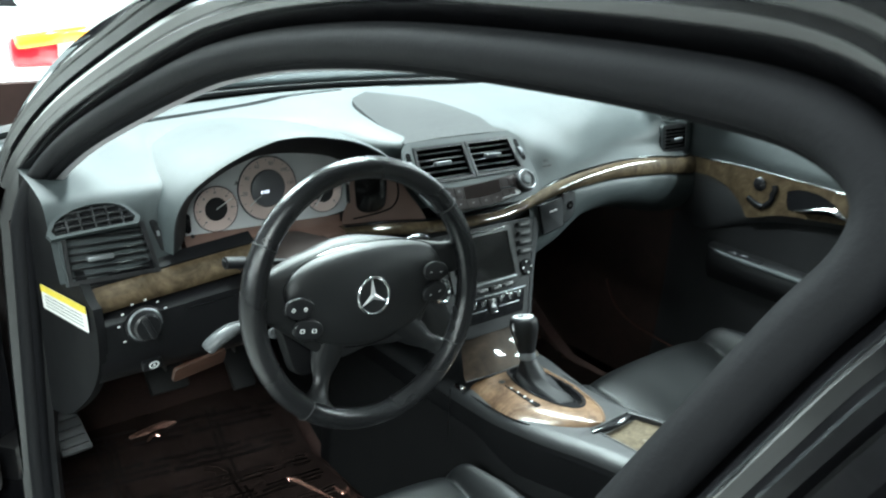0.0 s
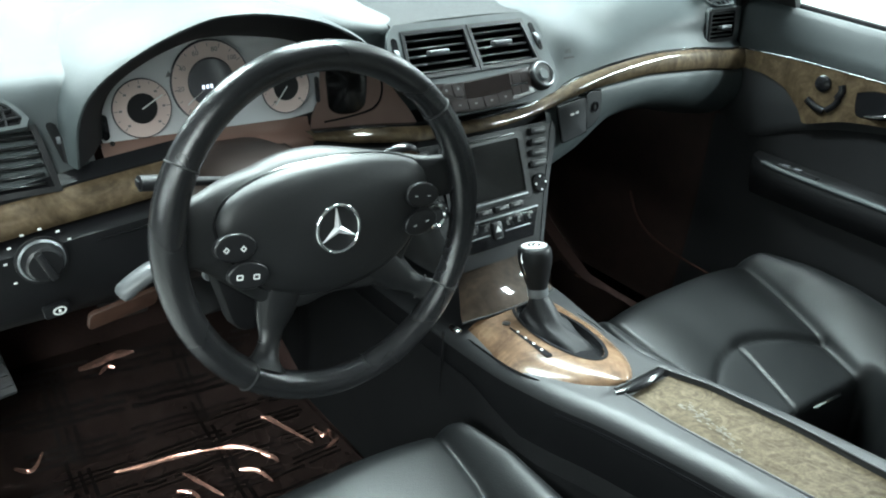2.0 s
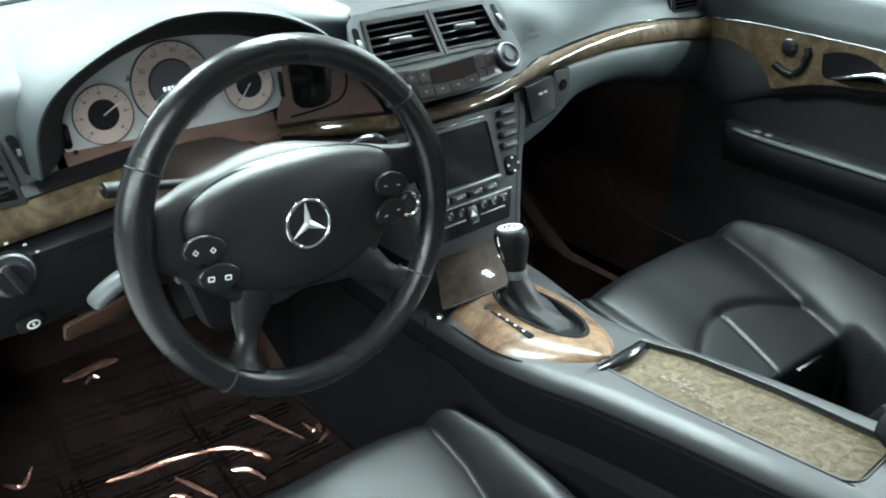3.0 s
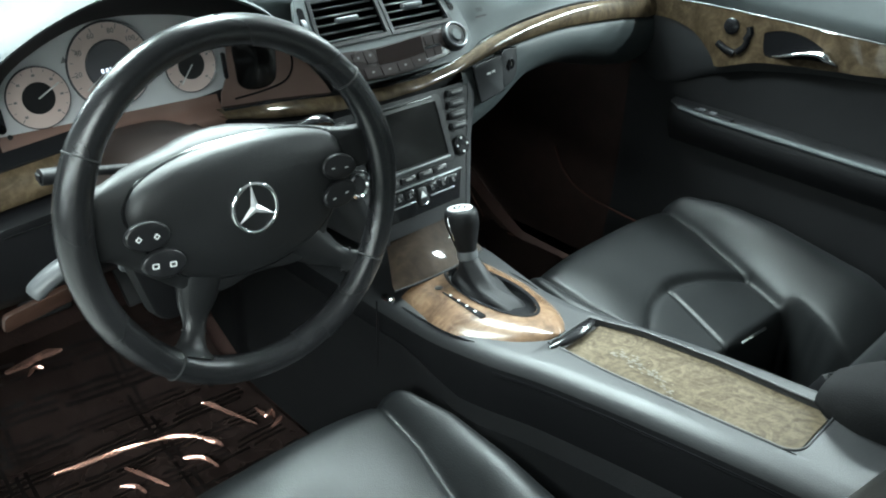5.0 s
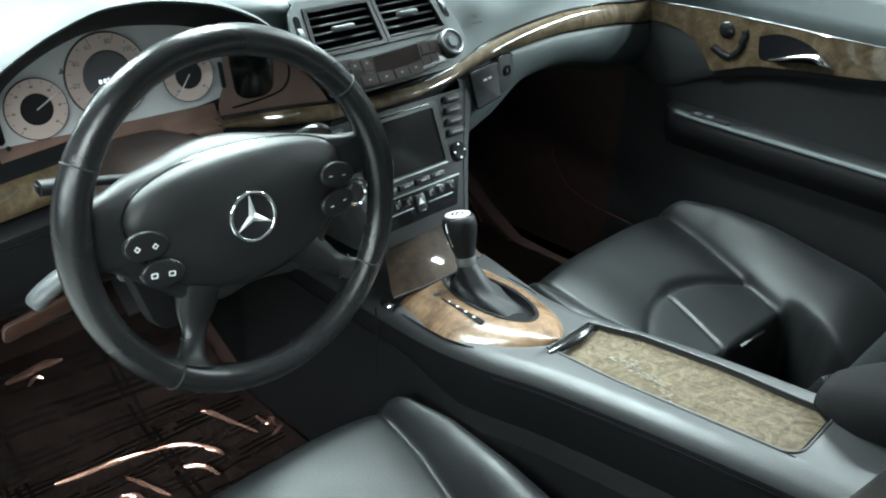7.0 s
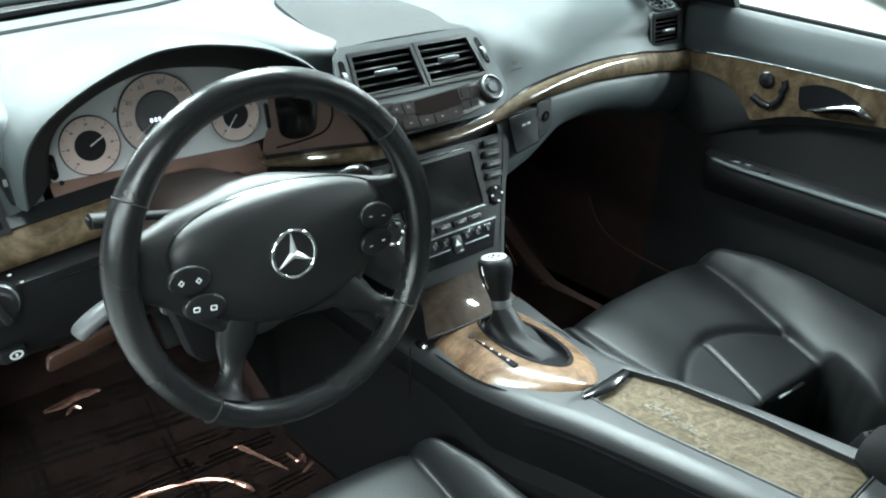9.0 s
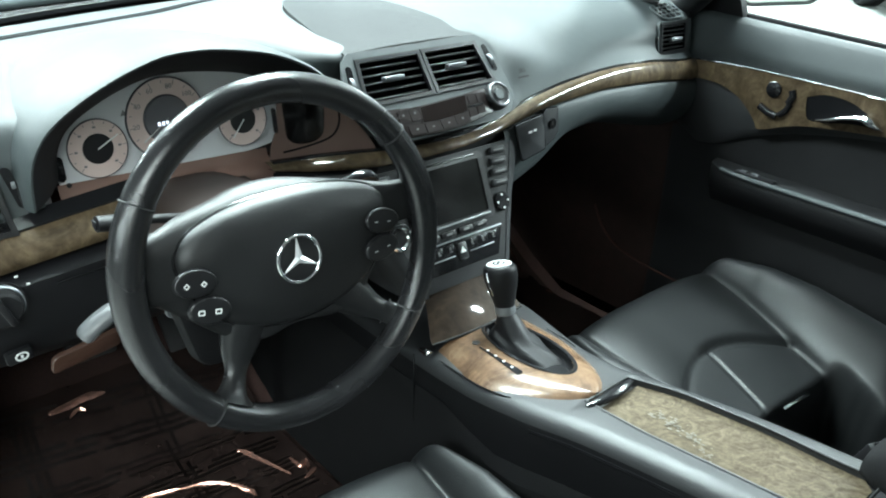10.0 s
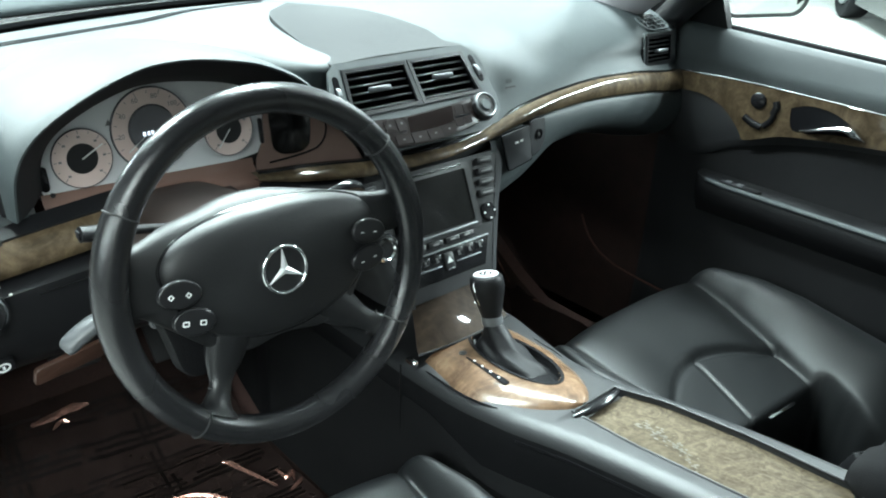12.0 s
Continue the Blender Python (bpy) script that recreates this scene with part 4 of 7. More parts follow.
def stack():
    s = thing("centre_stack", (0, 0.17, 0.62), "black centre stack with navigation screen", "centre stack")
    half = [(0.078, -0.040), (0.088, -0.010), (0.112, 0.060), (0.132, 0.110), (0.146, 0.150)]
    outline = [(-x, y) for x, y in reversed(half)] + half
    outline = half + [(-x, y) for x, y in reversed(half)]
    part("fascia", plate(outline, -0.01, SP), DASH_LOW, s)
    # flank walls that run forward on both sides
    for sx in (-1, 1):
        rows = []
        for x, v in [(0.078, -0.045), *half, (0.150, 0.160)]:
            p = SP @ Vector((sx * (x + 0.001), v, 0.001))
            g = lerp(v, [(-0.045, 0.027), (0.0, 0.028), (0.06, 0.031), (0.11, 0.037), (0.16, 0.046)])
            rows.append([p, p + Vector((sx * 0.3 * g, 0.003, 0)), p + Vector((sx * 0.7 * g, 0.012, 0)), p + Vector((sx * 0.95 * g, 0.030, -0.002)), p + Vector((sx * g, 0.06, -0.004)), p + Vector((sx * g, 0.25, -0.01)), p + Vector((sx * g, 0.5, -0.01))])
        part("flank", loft(rows), DASH_MID, s, sharp=70)
    m = SP
    part("screen_frame", ring_plate(rounded(0.162, 0.102, 0.008, cx=0, cy=0.093), rounded(0.140, 0.082, 0.003, cx=0, cy=0.094), 0.003, m), SATIN_BLACK, s)
    part("screen", plate(rounded(0.142, 0.084, 0.003, cx=0, cy=0.094), 0.0012, m), SCREEN, s, "dark switched-off screen")
    part("screen_lip", box((0, 0.049, 0.004), (0.142, 0.0035, 0.003), 0.001, m), SATIN, s)
    part("disc_slot", box((0, 0.1415, 0.002), (0.128, 0.003, 0.004), 0.001, m), GLOSS, s)
    for sx in (-1, 1):
        for i in range(4):
            y = 0.139 - 0.0165 * i
            mm = m @ Matrix.Translation((sx * (0.113 - 0.0028 * i), y, 0.002)) @ Matrix.Rotation(radians(sx * -2), 4, "Z")
            k = part("key", box((0, 0, 0), (0.031, 0.0100, 0.008), 0.002, mm), DASH_MID, s, "grey rocker key")
            part("key_mark", box((0, 0, 0.0043), (0.020, 0.0025, 0.0004), 0, mm), INK, k)
        k = m @ Matrix.Translation((sx * 0.099, 0.059, 0.001))
        pad = part("cursor_pad", lathe([(0.0, 0.0), (0.0150, 0.0), (0.0150, 0.003), (0.012, 0.005), (0.006, 0.0045), (0.0, 0.0045)], k, 28), GLOSS, s, "round gloss cursor pad")
        for a in range(4):
            part("cursor_mark", box((0.0105 * math.cos(a * math.pi / 2), 0.0105 * math.sin(a * math.pi / 2), 0.0052), (0.0028, 0.0028, 0.0008), 0, k), MARK, pad)
    for x in (-0.05, -0.017, 0.017, 0.046):
        key = part("menu_key", plate(rounded(0.028, 0.009, 0.002, cx=x, cy=0.036), 0.003, m, 0.0008), SATIN_BLACK, s)
        bars([(x, 0.036, 0.011, 0.0028)], m @ Matrix.Translation((0, 0, 0.003)), INK, key, "key_mark")
    pan = part("switch_panel", plate([(-0.088, 0.024), (-0.070, -0.018), (0.070, -0.018), (0.088, 0.024)][::-1], 0.002, m, 0.0006), GLOSS, s, "gloss black lower switch row")
    part("panel_edge", box((0, 0.0255, 0.002), (0.176, 0.002, 0.003), 0.0008, m), SATIN, pan)
    part("panel_edge", box((0.040, 0.002, 0.0026), (0.050, 0.0016, 0.002), 0.0006, m), SATIN, pan)
    part("panel_edge", box((-0.040, 0.002, 0.0026), (0.050, 0.0016, 0.002), 0.0006, m), SATIN, pan)
    for x in (-0.066, -0.044, -0.022, 0.022, 0.044, 0.066):
        key = part("switch_key", plate(rounded(0.019, 0.014, 0.002, cx=x, cy=0.0135), 0.0026, m, 0.0006), GLOSS, pan)
        bars([(x, 0.0145, 0.0030, 0.0040), (x + 0.001, 0.0105, 0.0050, 0.0014)], m @ Matrix.Translation((0, 0, 0.0026)), KEY_INK, key, "key_mark")
    hz = part("hazard_key", plate(rounded(0.018, 0.026, 0.003, cx=0.0, cy=0.006), 0.005, m, 0.001), SATIN_BLACK, pan, "hazard key with a pale triangle")
    part("triangle", plate([(-0.0055, 0.004), (0.0055, 0.004), (0.0, 0.0135)], 0.0006, m @ Matrix.Translation((0, 0, 0.005))), MARK, hz)
    part("bright_strip", box((0.0, -0.006, 0.0055), (0.012, 0.0028, 0.001), 0.0004, m), CHROME, hz)
    # wood panel that leads down to the console
    w = []
    for v, hw, y, z in ((0, 0.076, 0.142, 0.652), (1, 0.080, 0.136, 0.640), (2, 0.088, 0.119, 0.617), (3, 0.097, 0.104, 0.600), (4, 0.100, 0.095, 0.592)):
        w.append([(hw * k * (0.84 if k > 0 else 1.0), y + 0.009 * (k * k), z) for k in steps(-1, 1, 16)])
    bm = loft(w)
    part("wood_panel", bm, SHADED_WOOD, s, "walnut burl panel above the console")
    part("wood_panel_edge", tube([(-0.101 + 0.184 * k, 0.096 + 0.008 * (2 * k - 1) ** 2, 0.5935) for k in steps(0, 1, 12)], 0.0018, 8), DASH_LOW, s)


stack()

# ---- steering wheel ----
WHEEL = frame_of((-0.370, 0.0, 0.860), (1, 0, 0), (0, 0.174, 0.985))
RC = Vector((-0.0027, 0.0019, -0.002))
RIM_R = 0.1695


def on_rim(a, r=None, h=0.0):
    r = RIM_R if r is None else r
    return WHEEL @ Vector((RC.x + r * math.cos(radians(a)), RC.y + r * math.sin(radians(a)), RC.z + h))


def steering_wheel():
    w = thing("steering_wheel", (-0.37, 0.12, 0.83), "black leather steering wheel with chrome emblem and thumb keys", "steering wheel")
    n = WHEEL.to_3x3() @ Vector((0, 0, 1))

    def thick(t):
        a = 360 * t
        grip = max(math.exp(-((a - 168) / 20) ** 2), math.exp(-((a - 12) / 20) ** 2))
        return 0.0150 + 0.0014 * grip

    ring = [on_rim(a) for a in steps(0, 355, 71)]
    part("rim", tube(ring, thick, 20, True, up=n), RIM_LEATHER, w, "black leather-wrapped rim")
    for a in (148, 36, 229, 322):
        c = on_rim(a)
        d = (on_rim(a + 1) - on_rim(a - 1)).normalized()
        m = frame_of(c, n, d.cross(n))
        part("rim_seam", tube([m @ Vector((0.0157 * math.cos(t), 0.0157 * math.sin(t), 0)) for t in (2 * math.pi * i / 24 for i in range(24))], 0.0009, 6, True, up=d), STITCH, w)
    # moulded carrier: the hub with the two upper spokes running into the rim
    outline = smooth_path([(x, y, 0) for x, y in ((-0.160, 0.047), (-0.130, 0.0565), (-0.102, 0.0650), (-0.067, 0.0705), (-0.033, 0.0765), (0.001, 0.0775), (0.036, 0.0725), (0.098, 0.0570), (0.1245, 0.0500), (0.1400, 0.0475), (0.1520, 0.0470), (0.160, 0.044), (0.165, 0.028),
               (0.158, 0.006), (0.146, 0.004), (0.131, 0.000), (0.116, -0.024), (0.094, -0.054), (0.080, -0.072), (0.048, -0.0815), (0.010, -0.0765), (-0.012, -0.0755), (-0.042, -0.0800), (-0.070, -0.074), (-0.088, -0.060), (-0.106, -0.044), (-0.126, -0.026), (-0.144, -0.012), (-0.160, -0.006), (-0.168, 0.020))], 5, True)

    def lean(y):
        return 6.0 * max(0.0, y - 0.022) ** 2 + 280.0 * max(0.0, min(y, 0.075) - 0.043) ** 3

    rows = []
    for k, h in ((0.90, -0.046), (0.955, -0.036), (0.988, -0.026), (0.992, -0.0185), (0.97, -0.0145), (0.93, -0.0125), (0.80, -0.0118), (0.40, -0.0118)):
        rows.append([WHEEL @ Vector((p.x * k, p.y * k, h - lean(p.y * k) * lerp(p.x * k, [(-0.2, 0.5), (-0.155, 0.55), (-0.10, 1.0), (0.10, 1.0), (0.125, 0.6), (0.140, 0.22), (0.2, 0.15)]) - lerp(p.x * k, [(-0.2, 0.004), (-0.150, 0.004), (-0.11, 0.0), (0.10, 0.0), (0.145, -0.009), (0.2, -0.009)]))) for p in outline])
    part("hub_cover", loft(rows, True, True), AIRBAG, w, "black moulded cover with two upper spokes", sharp=70)
    # the two lower spokes, each flaring into the rim
    for path in ([(-0.056, -0.048, -0.024), (-0.0730, -0.083, -0.021), (-0.0825, -0.104, -0.015), (-0.097, -0.128, -0.006)], [(0.050, -0.050, -0.024), (0.0825, -0.0800, -0.021), (0.1035, -0.0970, -0.015), (0.127, -0.113, -0.006)]):
        pts = [WHEEL @ p for p in smooth_path(path, 7)]
        part("spoke", tube(pts, lambda t: lerp(t, [(0.0, 0.028), (0.25, 0.0215), (0.5, 0.0140), (0.68, 0.0118), (0.85, 0.0158), (1.0, 0.028)]), 20, up=n, flat=0.62), SPOKE, w, "black padded lower spoke", sharp=80)
    for (ax, ay), (bx, by) in (((-0.0960, -0.0992), (-0.0720, -0.1118)), ((0.1148, -0.0868), (0.0972, -0.1102))):
        part("spoke_seam", tube([WHEEL @ Vector((ax + (bx - ax) * t, ay + (by - ay) * t, -0.0135 + 0.0055 * math.sin(math.pi * t))) for t in steps(0, 1, 8)], 0.0011, 6, up=n), STITCH, w)
    half = [(0.0, 0.067), (0.035, 0.0660), (0.072, 0.0610), (0.102, 0.0520), (0.1175, 0.0400), (0.1235, 0.0250), (0.118, 0.004), (0.106, -0.020), (0.086, -0.044), (0.057, -0.0595), (0.024, -0.0675), (0.0, -0.069)]
    right = curve2d(half, 5)
    outline = [(x + 0.002, y) for x, y in right + [(-x, y) for x, y in reversed(right[1:-1])]]
    groove_rows = [[WHEEL @ Vector((x * k, 0.003 + (y - 0.003) * k, h - 0.012 - lean(y * k))) for x, y in outline] for k, h in ((1.016, -0.010), (1.016, 0.0007), (0.995, 0.0009), (0.97, -0.004))]
    part("cover_joint", loft(groove_rows, True), GLOSS, w, "dark joint round the airbag cover", sharp=70)
    rows = []
    for k, h in ((1.0, -0.012), (1.0, -0.002), (0.993, 0.0015), (0.975, 0.0045), (0.94, 0.0075), (0.88, 0.0098), (0.65, 0.0125), (0.35, 0.0135), (0.02, 0.0138)):
        rows.append([WHEEL @ Vector((x * k, 0.003 + (y - 0.003) * k, h - 0.012 - lean(y * k))) for x, y in outline])
    part("airbag_cover", loft(rows, True, True), AIRBAG, w, "smooth black airbag cover", sharp=70)
    hub = lathe([(0.0, -0.08), (0.050, -0.08), (0.056, -0.060), (0.058, -0.035), (0.0, -0.035)], WHEEL, 32)
    part("hub_back", hub, SATIN_BLACK, w)
    e = part("emblem_ring", tube([WHEEL @ Vector((0.0245 * math.cos(a), 0.0245 * math.sin(a), 0.0035)) for a in (2 * math.pi * i / 40 for i in range(40))], 0.0022, 10, True, up=n), CHROME, w, "chrome emblem ring with three arms")
    bm = None
    for a in (90, 210, 330):
        mm = WHEEL @ Matrix.Rotation(radians(a), 4, "Z")
        tri = bmesh.new()
        vs = [tri.verts.new(mm @ Vector(p)) for p in ((0.0, -0.0045, 0.0022), (0.0240, 0.0, 0.0030), (0.0, 0.0045, 0.0022), (0.0, 0.0, 0.0052), (-0.001, 0.0, 0.0015))]
        for f in ((0, 1, 3), (1, 2, 3), (2, 0, 3), (0, 4, 1), (1, 4, 2)):
            tri.faces.new([vs[i] for i in f])
        bm = join(bm, tri)
    part("emblem_arms", bm, STAR, e, sharp=10)
    part("emboss", plate(rounded(0.034, 0.018, 0.004, cx=0.012, cy=-0.042), 0.0009, WHEEL @ Matrix.Translation((0, 0, -0.0015)), 0.0003), SATIN_BLACK, w)
    for x, y, t, sx in ((-0.1105, 0.0075, -8, -1), (-0.1015, -0.0225, -12, -1), (0.1070, 0.0125, -10, 1), (0.1025, -0.0170, 8, 1)):
        mm = WHEEL @ Matrix.Translation((x, y, -0.001)) @ Matrix.Rotation(radians(t), 4, "Z")
        pod = part("thumb_key", plate(oval(0.0215, 0.0140, 28), 0.0055, mm, 0.0025, 3), SATIN_BLACK, w, "oval black thumb key")
        for dx in (-0.0095, 0.0075):
            k = mm @ Matrix.Translation((dx, -0.001, 0.0056))
            if y < -0.01 and sx < 0:
                part("key_symbol", ring_plate(rounded(0.0066, 0.0052, 0.001), rounded(0.0044, 0.0030, 0.0006), 0.0004, k), MARK, pod)
            elif sx < 0:
                part("key_symbol", ring_plate(oval(0.0032, 0.0032, 4), oval(0.0018, 0.0018, 4), 0.0004, k), MARK, pod)
            else:
                part("key_symbol", plate(rounded(0.0042, 0.0012, 0.0004), 0.0004, k), MARK, pod)
    # padded panel behind the lower left keys
    part("lower_cover", plate(rounded(0.055, 0.085, 0.018, cx=-0.088, cy=-0.055, skew=-0.2), 0.02, WHEEL @ Matrix.Translation((0, 0, -0.055)), 0.006), SIDE, w)


steering_wheel()


def column():
    c = thing("steering_column", (-0.37, 0.2, 0.78), "black steering column shroud with stalks and ignition lock", "steering column")
    d = (WHEEL.to_3x3() @ Vector((0, 0, -1))).normalized()
    rows = []
    for s, hw, ht, hb in ((0.065, 0.062, 0.030, 0.055), (0.09, 0.070, 0.040, 0.062), (0.15, 0.075, 0.048, 0.066), (0.22, 0.078, 0.050, 0.070), (0.30, 0.080, 0.05, 0.07)):
        o = Vector((-0.37, 0, 0.862)) + d * s
        rows.append([o + Vector((hw * math.copysign(abs(math.cos(a)) ** 0.6, math.cos(a)), 0, (ht if math.sin(a) > 0 else hb) * math.copysign(abs(math.sin(a)) ** 0.7, math.sin(a)))) for a in (2 * math.pi * i / 28 for i in range(28))])
    part("shroud", loft(rows, True, True), SHROUD, c)
    st = part("cruise_stalk", tube([(-0.43, 0.10, 0.830), (-0.53, 0.108, 0.805)], 0.0055, 12), SATIN_BLACK, c, "black stalk arm")
    part("stalk_paddle", tube(smooth_path([(-0.505, 0.107, 0.811), (-0.525, 0.108, 0.806), (-0.545, 0.108, 0.797), (-0.561, 0.108, 0.786)], 5), lambda t: 0.007 + 0.006 * min(1, t / 0.35) - 0.004 * max(0, t - 0.9) / 0.1, 14, flat=0.7), PADDLE, st, "satin grey rounded paddle")
    part("turn_stalk", tube(smooth_path([(-0.42, 0.11, 0.882), (-0.46, 0.112, 0.890), (-0.495, 0.113, 0.896), (-0.526, 0.113, 0.901)], 5), lambda t: 0.006 + 0.004 * min(1, max(0, (t - 0.6) / 0.1)), 14, flat=0.8), DARK_LEATHER, c, "black indicator stalk")
    part("stalk_mark", box((-0.5275, 0.113, 0.901), (0.002, 0.010, 0.008), 0.0006), RUBBER, c)
    part("right_lever", tube(smooth_path([(-0.30, 0.11, 0.868), (-0.245, 0.105, 0.878), (-0.220, 0.102, 0.8835), (-0.2065, 0.100, 0.8815), (-0.199, 0.100, 0.875)], 5), lambda t: 0.006 + 0.0035 * math.sin(math.pi * min(1.0, t)) , 12, flat=0.7), GLOSS, c, "gloss black selector lever")
    ks = frame_of((-0.474, 0.088, 0.796), (1, 0, 0), (0, 0.26, 0.965))
    part("adjuster_knob", lathe([(0.0, 0.0), (0.0075, 0.0), (0.0070, 0.006), (0.0, 0.007)], ks, 18), PADDLE, c, "small grey adjuster knob")
    k = frame_of((-0.110, 0.176, 0.740), (1, 0, 0), (0, 0.2, 0.98))
    lock = part("ignition_lock", lathe([(0.0, 0.0), (0.020, 0.0), (0.020, 0.010), (0.0, 0.010)], k, 28), SATIN_BLACK, c)
    part("lock_ring", lathe([(0.0125, 0.010), (0.0145, 0.013), (0.018, 0.012), (0.0185, 0.008), (0.0125, 0.008)], k, 28), CHROME, lock, "chrome lock ring")


column()

# ---- console ----


def console_row(y):
    """Half widths to the driver's and the passenger's side, and the height of the top."""
    left = lerp(y, [(-0.62, 0.086), (-0.48, 0.084), (-0.387, 0.086), (-0.284, 0.090), (-0.177, 0.098), (-0.086, 0.110), (0.02, 0.117), (0.12, 0.118), (0.30, 0.118)])
    right = lerp(y, [(-0.62, 0.088), (-0.46, 0.083), (-0.31, 0.085), (-0.20, 0.079), (-0.118, 0.072), (-0.047, 0.079), (0.027, 0.098), (0.14, 0.120), (0.30, 0.120)])
    z = lerp(y, [(-0.62, 0.662), (-0.48, 0.648), (-0.40, 0.638), (-0.32, 0.6275), (-0.24, 0.6170), (-0.16, 0.6065), (-0.08, 0.594), (0.03, 0.581), (0.12, 0.578), (0.55, 0.575)])
    return left, right, z


def tray_side(y):
    """Where the tray's two long sides run."""
    return lerp(-y, [(0.13, -0.040), (0.16, -0.042), (0.24, -0.0475), (0.45, -0.0480)]), lerp(-y, [(0.13, 0.046), (0.16, 0.050), (0.22, 0.0595), (0.30, 0.0595), (0.45, 0.0500)])


def console():
    c = thing("centre_console", (0, -0.2, 0.2), "dark grey centre console with wood inlay and tray", "console")
    ys = [0.55, 0.30] + steps(0.16, -0.128, 18) + [-0.1290, -0.135] + steps(-0.15, -0.44, 14) + [-0.458, -0.4620] + steps(-0.475, -0.62, 8)
    rows = []
    for y in ys:
        wl, wr, z = console_row(y)
        a, b = tray_side(y)
        dip = 0.011 if -0.4585 <= y <= -0.1345 else 0.0
        rows.append([(x, y, zz) for x, zz in ((-wl + 0.0003, z - 0.022), (-wl + 0.0015, z - 0.0155), (-wl + 0.005, z - 0.009), (-wl + 0.011, z - 0.0038), (-wl + 0.019, z - 0.0008), (-wl + 0.026, z), (a - 0.002, z), (a, z - 0.002 * (dip > 0)), (a + 0.001, z - dip),
                                              (b - 0.001, z - dip), (b, z - 0.002 * (dip > 0)), (b + 0.002, z), (max(b + 0.004, wr - 0.016), z), (wr - 0.008, z - 0.003), (wr - 0.003, z - 0.009), (wr - 0.0005, z - 0.019))])
    part("shell", loft(rows), CONSOLE, c, sharp=30)
    for sx in (-1, 1):
        # sides taken near black for the shade of seat and open door
        walls, felt = [], []
        for y in ys:
            wl, wr, z = console_row(y)
            w = wl if sx < 0 else wr
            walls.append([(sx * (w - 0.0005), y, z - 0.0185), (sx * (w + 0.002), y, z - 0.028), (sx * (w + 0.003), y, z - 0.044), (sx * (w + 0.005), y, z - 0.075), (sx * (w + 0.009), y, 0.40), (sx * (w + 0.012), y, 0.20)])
        part("side_wall", loft(walls), SIDE, c, "black console side, darkened for shade")
        for y in steps(0.50, -0.6, 40):
            wl, wr, z = console_row(y)
            w = wl if sx < 0 else wr
            k = min(1.0, max(0.05, (0.02 - y) / 0.12))
            top = z - 0.046 - 0.04 * max(0.0, min(1.0, (0.05 - y) / 0.1))
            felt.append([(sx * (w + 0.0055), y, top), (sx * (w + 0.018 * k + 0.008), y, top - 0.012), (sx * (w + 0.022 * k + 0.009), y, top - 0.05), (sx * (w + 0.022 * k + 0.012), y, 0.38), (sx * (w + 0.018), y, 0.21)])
        part("flank_pad", loft(felt), SHADED_BLACK, c, "black console flank, darkened for shade")
        for dz in (0.0245, 0.0280):
            line = [(sx * ((console_row(y)[0] if sx < 0 else console_row(y)[1]) + 0.0022), y, console_row(y)[2] - dz) for y in steps(-0.10, -0.6, 30)]
            part("flank_seam", tube(line, 0.0006, 6), DEEP_RUBBER, c)
    # the burl lid lies in the well, between the well's own sides
    ends = steps(-0.1500, -0.4560, 24)
    high = []
    for y in ends:
        a, b = tray_side(y)
        r = 0.014 * (1 - math.sqrt(max(0.0, 1 - max(0.0, (-0.442 - y) / 0.014) ** 2)))
        z = console_row(y)[2] - 0.0075
        high.append([(a + 0.0015 + r + (b - a - 0.003 - 2 * r) * k, y, z) for k in steps(0, 1, 6)])
    lid = part("tray_lid", loft([h[:1] + h + h[-1:] for h in high]), TRAY_WOOD, c, "walnut burl tray lid")
    rim = []
    for y in steps(-0.132, -0.462, 40):
        a, b = tray_side(y)
        z = console_row(y)[2]
        rim.append((a, b, y, z))
    q = 0.020
    ya = -0.462
    near_a, near_b = tray_side(ya)
    zc = console_row(ya)[2]
    turn_a = [(near_a + q - q * math.cos(t), ya + q - q * math.sin(t)) for t in steps(0, math.pi / 2, 8)]
    turn_b = [(near_b - q + q * math.cos(t), ya + q - q * math.sin(t)) for t in steps(0, math.pi / 2, 8)]
    loop = [(a, y, z) for a, b, y, z in rim if y > ya + q] + [(x, y, console_row(y)[2]) for x, y in turn_a + turn_b[::-1]] + [(b, y, z) for a, b, y, z in reversed(rim) if y > ya + q]
    part("tray_rim", tube([Vector(p) for p in loop], 0.0017, 8, True), CONSOLE, c, "rounded lip round the tray", sharp=60)
    for x0, arc in ((near_a, turn_a), (near_b, turn_b)):
        fill = bmesh.new()
        top = [fill.verts.new((x, y, console_row(y)[2] - 0.0002)) for x, y in arc + [(x0, ya)]]
        fill.faces.new(top)
        low = [fill.verts.new((x, y, console_row(y)[2] - 0.012)) for x, y in arc]
        for i in range(len(arc) - 1):
            fill.faces.new((top[i], top[i + 1], low[i + 1], low[i]))
        part("tray_corner", fill, CONSOLE, c)
    random.seed(11)
    bits = bmesh.new()
    for i in range(90):
        t = random.random()
        x = lerp(t, [(0.0, 0.003), (0.35, -0.001), (0.7, -0.017), (1.0, -0.036)]) + random.gauss(0, 0.0050)
        y = -0.203 - 0.118 * t
        r = random.uniform(0.0006, 0.0024) * (1.1 - 0.5 * t)
        ring = [(x + r * random.uniform(0.6, 1.3) * math.cos(q), y + 1.7 * r * random.uniform(0.6, 1.3) * math.sin(q)) for q in (math.pi * k / 4 for k in range(8))]
        bits.faces.new([bits.verts.new((px, py, console_row(py)[2] - 0.0071 + 0.00002 * i)) for px, py in ring])
    part("scuff_mark", bits, SCRATCH, lid, "pale scuff across the wood")
